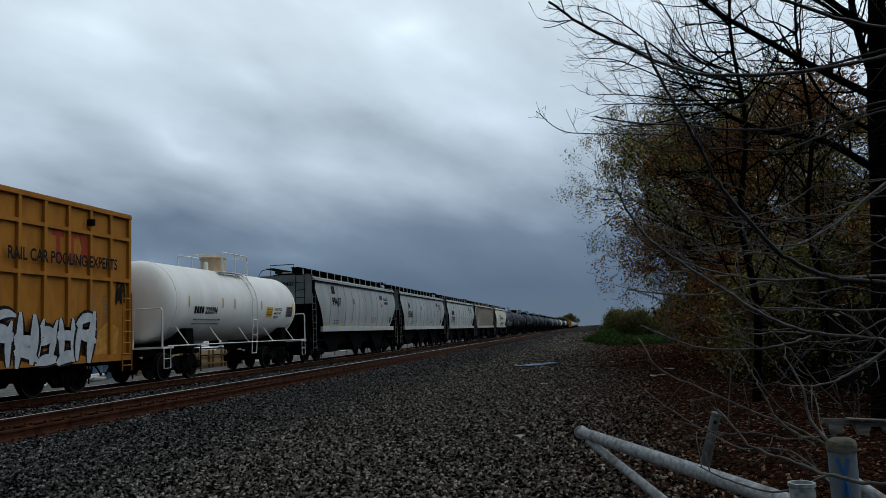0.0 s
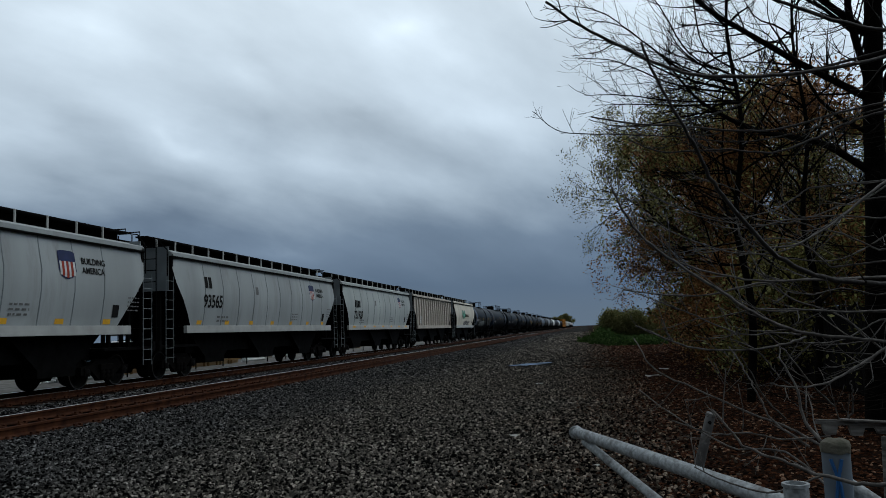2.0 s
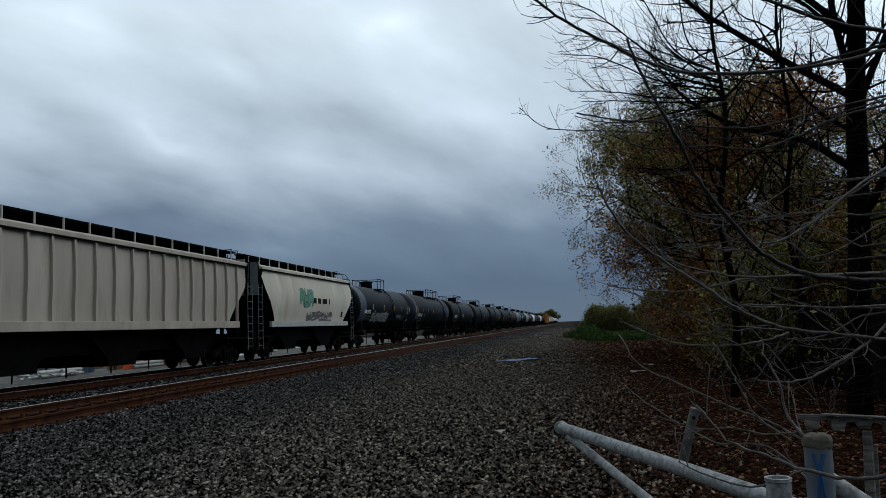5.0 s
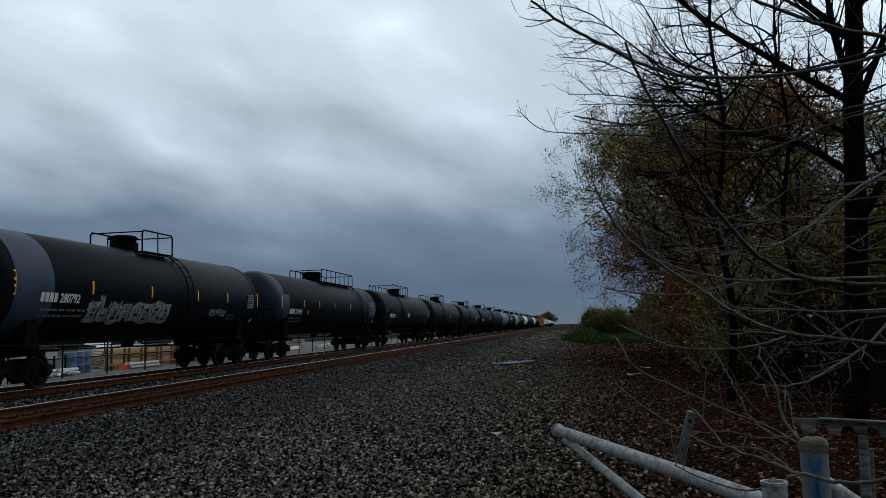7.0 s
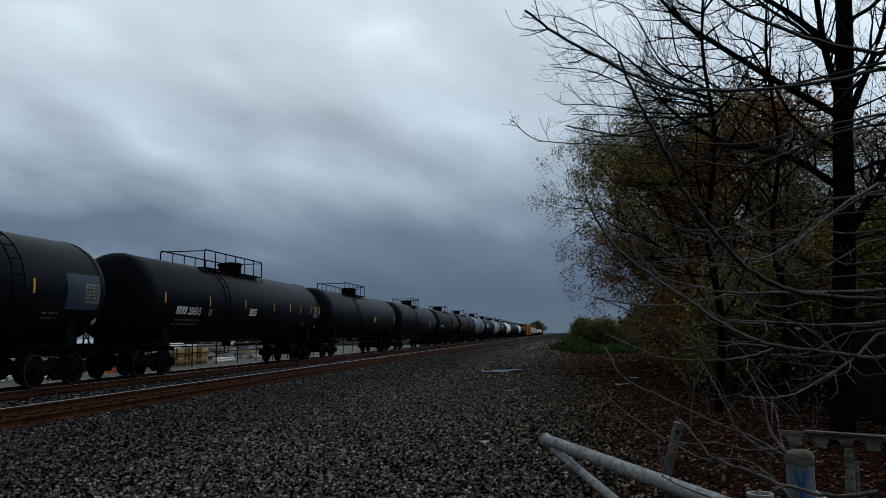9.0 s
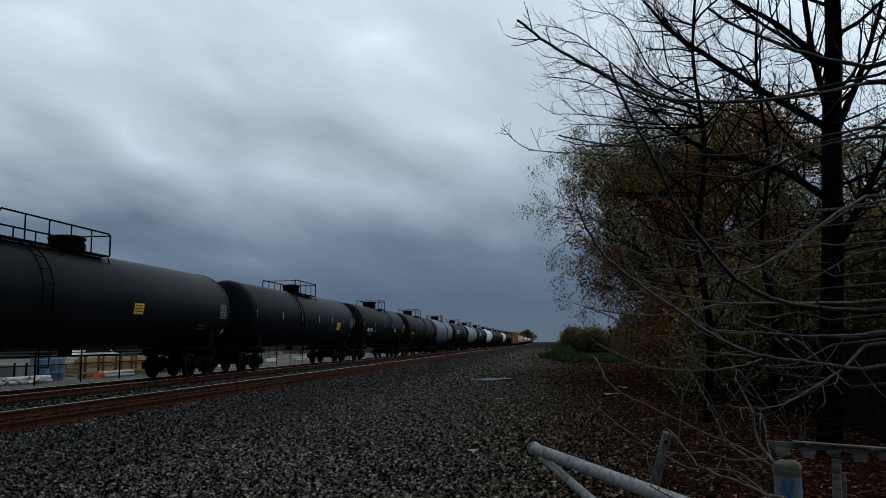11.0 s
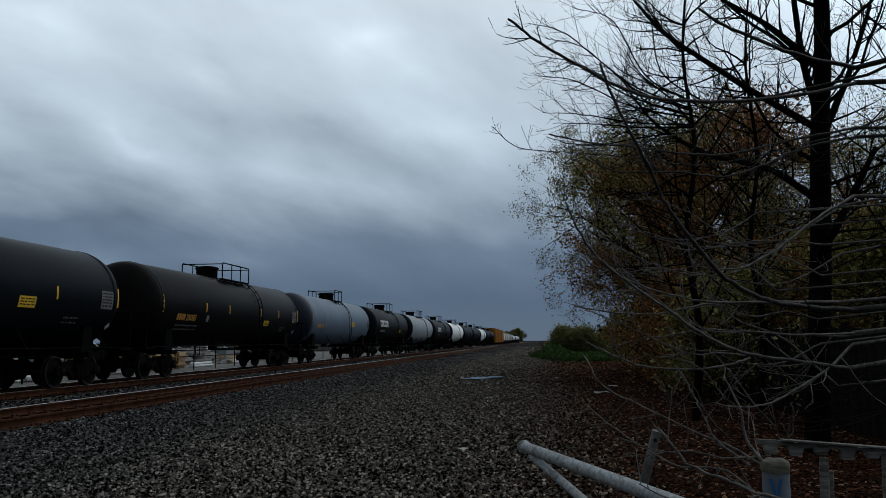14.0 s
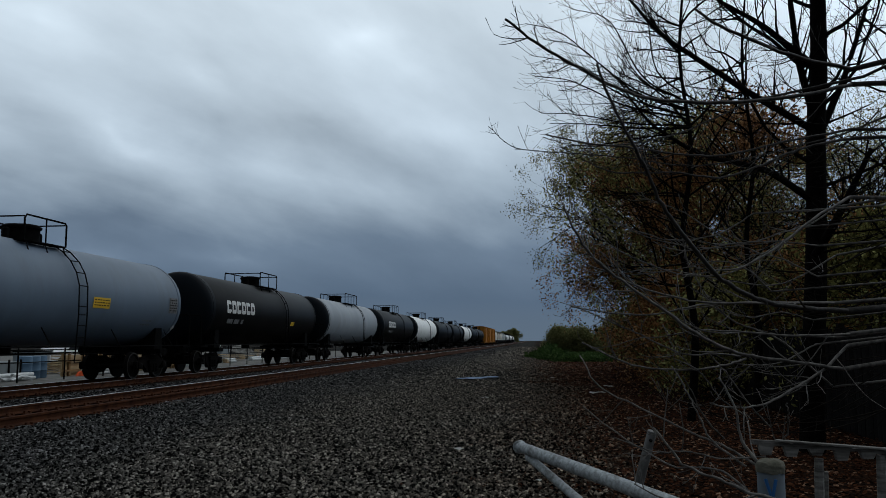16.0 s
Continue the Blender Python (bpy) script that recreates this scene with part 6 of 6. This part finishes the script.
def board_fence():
    f = thing("board_fence", "weathered upright board fence, deep shade put into its board colour", "fence", kind="structure")
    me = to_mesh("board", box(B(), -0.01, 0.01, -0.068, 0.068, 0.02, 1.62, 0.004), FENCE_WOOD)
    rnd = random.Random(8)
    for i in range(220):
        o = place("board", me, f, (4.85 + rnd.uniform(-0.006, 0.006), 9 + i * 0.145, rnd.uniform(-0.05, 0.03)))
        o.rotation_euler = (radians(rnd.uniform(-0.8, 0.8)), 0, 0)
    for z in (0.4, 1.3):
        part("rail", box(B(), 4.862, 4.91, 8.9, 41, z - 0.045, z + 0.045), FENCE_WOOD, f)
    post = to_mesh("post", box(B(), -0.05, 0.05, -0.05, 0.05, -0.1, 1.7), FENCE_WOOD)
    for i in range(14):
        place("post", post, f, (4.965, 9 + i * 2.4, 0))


# ---- lineside things ----
def swing_gate():
    g = thing("swing_gate", "weathered galvanised pipe gate arm with brace on a post", "gate")
    bm = tube(B(), [(-0.12, 5.76, 0.71), (0.84, 3.2, 0.71)], 0.037, 20)
    part("arm", bm, GALV, g, "", True)
    bm = lathe(B(), [(-0.03, 0.024), (-0.02, 0.043), (0.025, 0.043), (0.03, 0.037)], (0, 0, 0), "y", 20)
    cap = part("end_cap", bm, GALV, g, "", True)
    cap.location, cap.rotation_euler = (-0.12, 5.76, 0.71), (0, 0, radians(159.5))
    part("brace", tube(B(), [(-0.06, 5.6, 0.665), (0.87, 3.3, 0.22)], 0.027, 16), GALV, g, "", True)
    bm = lathe(B(), [(-0.1, 0.052), (0.93, 0.052)], (0.93, 3.42, 0), "z", 28)
    post = part("post", bm, BLUE_GREY_POST, g, "blue-grey painted post with blue spray marks", True)
    bm = lathe(B(), [(0.92, 0.056), (0.945, 0.058), (0.96, 0.052), (0.97, 0.035), (0.972, 0.018)], (0.93, 3.42, 0), "z", 22)
    for v in bm.verts:
        v.co += Vector((math.sin(v.co.y * 90), math.cos(v.co.x * 80), math.sin(v.co.x * 110 + v.co.y * 70))) * 0.003
    part("cap", bm, MOSSY, post, "mossy rough concrete cap", True)
    rnd = random.Random(3)
    for pts in ([(-0.4, 0.9), (0.15, 0.8), (0.3, 0.7)], [(0.35, 0.9), (0.0, 0.82), (-0.25, 0.72)], [(-0.2, 0.7), (0.1, 0.62), (0.3, 0.55)], [(0.3, 0.7), (0.0, 0.64), (-0.3, 0.52)]):
        P = [(0.93 + 0.053 * math.sin(a - 0.26), 3.42 - 0.053 * math.cos(a - 0.26), z) for a, z in pts]
        part("spray_mark", tube(B(), P, 0.007, 6), BLUE_SPRAY, post, "blue spray paint stroke")
    bm = lathe(B(), [(-0.1, 0.043), (0.848, 0.043), (0.85, 0.047), (0.862, 0.047), (0.862, 0.036), (0.78, 0.036)], (0.7, 3.1, 0), "z", 24)
    part("stub_post", bm, GALV, g, "short open pipe stub", True)
    s = thing("leaning_post", "grey weathered stake leaning out of the leaves", "post")
    part("shaft", tube(B(), [(0.96, 8.32, -0.1), (1.13, 8.2, 0.56)], 0.05, 16, 0.046), STAKE_WOOD, s, "", True)
    part("hole", tube(B(), [(1.1, 8.15, 0.47), (1.107, 8.142, 0.48)], 0.018, 8), BLACK_STEEL, s)
    p = thing("fallen_pipe", "grey pipe lying slanted beside the gate post", "pipe")
    part("pipe", tube(B(), [(0.98, 3.55, 0.78), (1.9, 3.3, 0.1)], 0.035, 14), GALV, p, "", True)


def old_rack():
    """A rotten notched plank on legs among the branches."""
    t = thing("wooden_rack", "bleached rotten notched plank on splintered legs", "bench")
    rnd = random.Random(5)
    dx, dy = 0.72, -0.06

    def at(k, off=0.0):
        return 1.17 + dx * k, 4.62 + dy * k + off
    bm = B()
    (xa, ya), (xb, yb) = at(0), at(1)
    out = []
    for i in range(23):
        k = i / 22
        out.append((xa + (xb - xa) * k, 0.905 - 0.05 * k + rnd.uniform(-0.005, 0.005)))
    low = []
    for i in range(12):
        k = 1 - i / 11
        d = rnd.uniform(0.018, 0.026) if i % 2 else rnd.uniform(0.05, 0.075)
        for e in (0.035, -0.035):
            low.append((xa + (xb - xa) * min(1, max(0, k + e)), 0.905 - 0.05 * k - d))
    ring = out + low
    a = [bm.verts.new((x, ya - 0.02, z)) for x, z in ring]
    b = [bm.verts.new((x, ya + 0.02, z)) for x, z in ring]
    for i in range(len(ring)):
        j = (i + 1) % len(ring)
        bm.faces.new((a[i], a[j], b[j], b[i]))
    bm.faces.new(a)
    bm.faces.new(b[::-1])
    bmesh.ops.triangulate(bm, faces=[f for f in bm.faces if len(f.verts) > 4])
    part("notched_plank", bm, OLD_WOOD, t)
    top = part("top_board", box(B(), -0.33, 0.33, -0.03, 0.03, 0, 0.01, 0.003), OLD_WOOD, t)
    top.location, top.rotation_euler = (1.62, 4.6, 0.877), (0, radians(4), 0)
    for x, y, h, r in ((1.5, 4.62, 0.76, 0.03), (1.56, 4.7, 0.68, 0.016), (1.82, 4.62, 0.78, 0.03)):
        part("leg", tube(B(), [(x + 0.03, y, -0.05), (x, y, h * 0.6), (x + 0.01, y, h + 0.05)], r, 7, r * 0.8), OLD_WOOD, t)


def litter_bits():
    rnd = random.Random(12)
    for x, y, s in ((-1.03, 10.82, 0.1), (0.01, 8.49, 0.06), (0.65, 31.4, 0.12), (-1.62, 49.4, 0.16), (-1.28, 20.4, 0.14), (1.64, 22.2, 0.24), (2.22, 25.4, 0.2), (1.72, 22.6, 0.12)):
        bm = B()
        n = 9
        c = bm.verts.new((0, 0, 0.02 + s * 0.15))
        ring = [bm.verts.new((s * rnd.uniform(0.5, 1) * math.cos(k * math.tau / n), s * rnd.uniform(0.35, 0.7) * math.sin(k * math.tau / n), 0.012 + rnd.uniform(0, s * 0.3))) for k in range(n)]
        for k in range(n):
            bm.faces.new((c, ring[k], ring[(k + 1) % n]))
        bmesh.ops.solidify(bm, geom=list(bm.faces), thickness=0.004)
        o = part("paper_scrap", bm, PAPER, None)
        o.location = (x, y, 0.004)
        tagged(o, "crumpled pale scrap of litter on the gravel", "litter", "litter on the ground")
    for x, y, s in ((1.3, 6.6, 0.055), (1.35, 6.3, 0.045), (1.5, 6.9, 0.05)):
        bm = B()
        bmesh.ops.create_icosphere(bm, subdivisions=2, radius=s)
        for v in bm.verts:
            v.co *= 1 + 0.18 * noise.noise(v.co * 30)
            v.co.z *= 0.8
        o = part("pale_stone", bm, PAPER, None, smooth=True)
        o.location = (x, y, s * 0.6)
        tagged(o, "pale rounded stone among dead leaves", "stone", "pale stones")


def puddle():
    bm = B()
    rnd = random.Random(9)
    n = 46
    for cx, cy, rx, ry in ((-2.3, 31.3, 0.42, 0.9), (-1.8, 32.1, 0.34, 0.5), (-2.8, 30.8, 0.22, 0.4)):
        ring = [bm.verts.new((cx + rx * (1 + 0.75 * noise.noise((k * 1.1, cx, 1))) * math.cos(k * math.tau / n), cy + ry * (1 + 0.8 * noise.noise((k * 1.2, cy, 4))) * math.sin(k * math.tau / n), 0.03)) for k in range(n)]
        bm.faces.new(ring)
    o = part("puddle", bm, WATER, None)
    tagged(o, "shallow puddle mirroring the grey sky", "puddle", kind="structure")


# ---- the yard beyond the tracks ----
def yard():
    o = part("pavement", box(B(), -60, -17.4, -20, 120, -0.2, 0.03), CONCRETE, None)
    tagged(o, "pale concrete yard beyond the tracks", "pavement", kind="structure")
    w = thing("timber_formwork", "tan timber formwork wall with darker studs", "formwork")
    panel = to_mesh("plank", box(B(), -0.025, 0.025, -0.72, 0.72, 0, 0.145, 0.005), FORM_WOOD)
    stud = to_mesh("stud", box(B(), 0.03, 0.12, -0.05, 0.05, 0.03, 0.98, 0.006), STUD_WOOD)
    rnd = random.Random(6)
    for k in range(8):
        for j in range(6):
            place("plank", panel, w, (-20 + rnd.uniform(-0.006, 0.006), 32.9 + k * 1.45, 0.05 + j * 0.15))
        place("stud", stud, w, (-20, 32.25 + k * 1.45, 0))
        place("stud", stud, w, (-20, 32.65 + k * 1.45 + rnd.uniform(-0.1, 0.1), 0))
    for z in (0.28, 0.7):
        part("waler", box(B(), -19.9, -19.84, 32.1, 43.8, z - 0.04, z + 0.04), STUD_WOOD, w)
    b = thing("barrier", "orange-red plastic barrier lying by the formwork", "barrier")
    part("panel", slab(B(), [(32.6, 0.03), (34.9, 0.03), (34.8, 0.25), (33.6, 0.3), (32.8, 0.22)], -19.6, -19.5), ORANGE_TARP, b)
    for k, y in enumerate((30.0, 30.7, 31.3)):
        d = thing("drum", "faded blue plastic drum in the yard", "drum", (-20.2 - 0.1 * k, y, 0.03), "blue drums")
        part("drum_body", lathe(B(), [(0, 0.27), (0.04, 0.29), (0.3, 0.29), (0.32, 0.305), (0.35, 0.29), (0.6, 0.29), (0.62, 0.305), (0.65, 0.29), (0.88, 0.28), (0.9, 0.26)], (0, 0, 0), "z", 20), BLUE_DRUM, d, "", True)
    c = thing("equipment_crate", "grey open-framed crate in the yard", "crate", (-20.4, 28.6, 0.03))
    part("case", box(B(), -0.5, 0.5, -0.75, 0.75, 0.05, 0.72, 0.02), END_GREY, c)
    for y in (-0.7, 0, 0.7):
        part("frame_bar", box(B(), 0.5, 0.55, y - 0.03, y + 0.03, 0, 0.8), BLACK_STEEL, c)
    for i in range(26):
        y, x = rnd.uniform(25.5, 29.2), rnd.uniform(-19.9, -19.0)
        j = thing("scrap_strip", "white scrap strip on the yard floor", "scrap", (x, y, 0.05), "scrap heap")
        L = rnd.uniform(0.3, 0.9)
        part("strip", box(B(), -0.04, 0.04, -L / 2, L / 2, 0, 0.03, 0.005), WHITE_JUNK, j)
        j.rotation_euler = (rnd.uniform(-0.4, 0.4), rnd.uniform(-0.2, 0.2), rnd.uniform(-0.9, 0.9))
        j.location.z = 0.05 + L * 0.19
    f = thing("pipe_fence", "low black pipe fence along the yard edge", "fence", kind="structure")
    post = to_mesh("post", lathe(B(), [(-0.1, 0.03), (1.25, 0.03), (1.27, 0.015)], (0, 0, 0), "z", 10), BLACK_STEEL)
    for k in range(26):
        place("post", post, f, (-18.5, 12.6 + k * 2.9, 0))
    for z in (0.75, 1.2):
        part("rail", tube(B(), [(-18.5, 12.6, z), (-18.5, 85.1, z)], 0.022, 6), BLACK_STEEL, f)
    for k, (x, y, ry, mat, lab) in enumerate(((-27, 44, 82, CAR_WHITE, "white pickup parked in the yard"), (-30, 61, 78, CAR_WHITE, "white van parked far in the yard"), (-29, 35, 95, END_GREY, "grey car parked in the yard"), (-33, 78, 85, CAR_WHITE, "white pickup parked in the yard"), (-31, 52, 88, BLUE_DRUM, "blue-grey car parked in the yard"))):
        v = thing("parked_car", lab, "car", (x, y, 0.03))
        body = slab(B(), [(-2.3, 0.35), (-2.3, 0.85), (-1.2, 0.98), (-0.6, 1.5), (0.9, 1.52), (1.5, 1.0), (2.2, 0.95), (2.3, 0.35)], -0.85, 0.85)
        bmesh.ops.bevel(body, geom=list(body.edges), offset=0.06, segments=2, affect="EDGES")
        part("car_body", body, mat, v, "", True)
        for s in (-1, 1):
            part("side_window", slab(B(), [(-1.0, 1.02), (-0.55, 1.42), (0.85, 1.44), (1.3, 1.04)], s * 0.853, s * 0.86), GLASS_DARK, v)
            for yy in (-1.45, 1.4):
                part("wheel", lathe(B(), [(-0.1, 0.2), (-0.1, 0.33), (0.1, 0.33), (0.1, 0.2)], (s * 0.8, yy, 0.33), "x", 20), BLACK_STEEL, v, "", True)
        v.rotation_euler = (0, 0, radians(ry - 90))
    for k, (x, y, s) in enumerate(((-24, 50, 1.0), (-25, 56, 1.3), (-23.5, 24, 1.0), (-26, 68, 1.2), (-25.5, 30, 0.9))):
        bm = B()
        bmesh.ops.create_icosphere(bm, subdivisions=4, radius=1)
        for v in bm.verts:
            v.co *= 1 + 0.35 * noise.noise(v.co * 2.2 + Vector((k, 0, 0))) + 0.15 * noise.noise(v.co * 7)
            v.co = Vector((v.co.x * 1.1 * s, v.co.y * 2.3 * s, max(v.co.z, -0.05) * 0.85 * s))
        o = part("rubble_mound", bm, CONCRETE, None)
        o.location = (x, y, 0.05)
        tagged(o, "pale heap of broken concrete rubble", "rubble", "rubble heaps")


def yard_clutter():
    rnd = random.Random(44)
    plank = to_mesh("plank", box(B(), -0.5, 0.5, -0.07, 0.07, 0, 0.035, 0.004), FORM_WOOD)
    for k in range(15):
        x, y = rnd.uniform(-25, -21.2), 13 + k * 4.4 + rnd.uniform(-1, 1)
        s = thing("pallet_stack", "stack of timber pallets in the yard", "pallets", (x, y, 0.03), "pallet stacks")
        for j in range(rnd.randint(2, 6)):
            for i in (-0.4, -0.13, 0.13, 0.4):
                place("plank", plank, s, (0, i, 0.1 + j * 0.15))
            for i in (-0.4, 0.4):
                p = place("runner", plank, s, (i, 0, 0.02 + j * 0.15))
                p.rotation_euler = (0, 0, math.pi / 2)
    case = to_mesh("case", box(B(), -0.6, 0.6, -0.9, 0.9, 0.0, 0.95, 0.03), END_GREY)
    lid = to_mesh("lid", box(B(), -0.63, 0.63, -0.93, 0.93, 0.95, 1.02, 0.02), BLACK_STEEL)
    for k in range(14):
        x, y = rnd.uniform(-34, -22.5), 15 + k * 5.2 + rnd.uniform(-1.5, 1.5)
        s = thing("skip_bin", "grey steel bin with a dark lid", "bin", (x, y, 0.03), "yard bins")
        place("case", case, s)
        place("lid", lid, s)
        s.rotation_euler = (0, 0, rnd.uniform(-0.5, 0.5))
    for k in range(10):
        x, y = rnd.uniform(-23, -19.6), 14 + k * 6.7 + rnd.uniform(-1, 1)
        s = thing("pipe_bundle", "bundle of pale pipes lying in the yard", "pipes", (x, y, 0.03), "pipe bundles")
        for j in range(5):
            part("pipe", tube(B(), [(0.16 * (j % 3) - 0.16 + 0.08 * (j // 3), -1.3, 0.08 + 0.14 * (j // 3)), (0.16 * (j % 3) - 0.16 + 0.08 * (j // 3), 1.3, 0.08 + 0.14 * (j // 3))], 0.075, 10), WHITE_JUNK, s)


def gravel():
    def ballast(pos, rng):
        return pos[:, 0] < 0.35 + rng.normal(0, 0.55, len(pos)) + 0.015 * pos[:, 1]

    def leaves(pos, rng):
        return pos[:, 0] > -0.1 + rng.normal(0, 0.6, len(pos)) + 0.015 * pos[:, 1]

    def view(pos):
        return np.abs(pos[:, 0] / pos[:, 1] + 0.21) < 0.67
    scatter("gravel_stones", 230000, (-8.5, 1.8, 2.6, 26), (0.010, 0.027), STONE, "dark angular crushed ballast stones", "gravel", 1, 0.72, lambda p, r: ballast(p, r) & view(p), 1.6)
    scatter("far_gravel_stones", 60000, (-8.5, 2.5, 24, 75), (0.02, 0.045), STONE, "ballast gravel further along the path", "gravel", 8, 0.45, lambda p, r: ballast(p, r) & ~((np.abs(p[:, 0] + 2.25) < 0.8) & (np.abs(p[:, 1] - 31.4) < 1.3)), 1.5)
    scatter("distant_gravel_stones", 16000, (-8.5, 1.5, 75, 190), (0.05, 0.11), STONE, "ballast gravel far down the line", "gravel", 11, 0.4, None, 1.3)
    scatter("shoulder_stones", 20000, (-8.9, -8.2, 9, 60), (0.018, 0.04), STONE, "ballast stones along the tie ends", "gravel", 2, 0.7, None, 1.5, 0.0)
    scatter("between_stones", 30000, (-13.1, -11.1, 12, 70), (0.02, 0.045), STONE, "ballast stones between the tracks", "gravel", 3, 0.7, None, 1.4, 0.01)
    scatter("crib_stones", 16000, (-10.9, -8.6, 6, 50), (0.016, 0.032), STONE, "ballast stones between the ties", "gravel", 6, 0.6, None, 1.4, -0.03)
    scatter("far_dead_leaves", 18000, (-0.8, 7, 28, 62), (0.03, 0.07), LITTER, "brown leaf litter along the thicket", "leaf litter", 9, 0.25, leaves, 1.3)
    scatter("dead_leaves", 52000, (-1.4, 4.8, 3.5, 30), (0.014, 0.036), LITTER, "brown dead leaves and small stones", "leaf litter", 4, 0.25, leaves, 1.6)


near_tree()
hanging_boughs()
stem_tree(2.75, 15, 9.0, 131, "slender dark bare tree with steep branches", 20)
stem_tree(4.4, 17, 9.5, 141, "slender dark bare tree with steep branches", 8)
stem_tree(6.3, 14, 8.5, 151, "bare tree standing behind the fence")
thicket()
far_green()
weeds()
swing_gate()
old_rack()
litter_bits()
puddle()
yard()
yard_clutter()
gravel()
board_fence()


# ---- the train's run ----
def run(t):
    """Metres travelled by the train after t seconds: it slowly gathers speed."""
    return 15.3 * t + 0.038 * t * t - 0.13


def motions():
    for car in TRAIN:
        at = car.location.copy()
        walk(car, [(t / 2, pose(at.x, at.y - run(t / 2), at.z)) for t in range(33)])
    for wheels, at in SPINNING:
        walk(wheels, [(k / FPS, pose(*at, math.degrees(run(k / FPS) / WHEEL_R) % 360)) for k in range(16 * FPS + 1)])


motions()
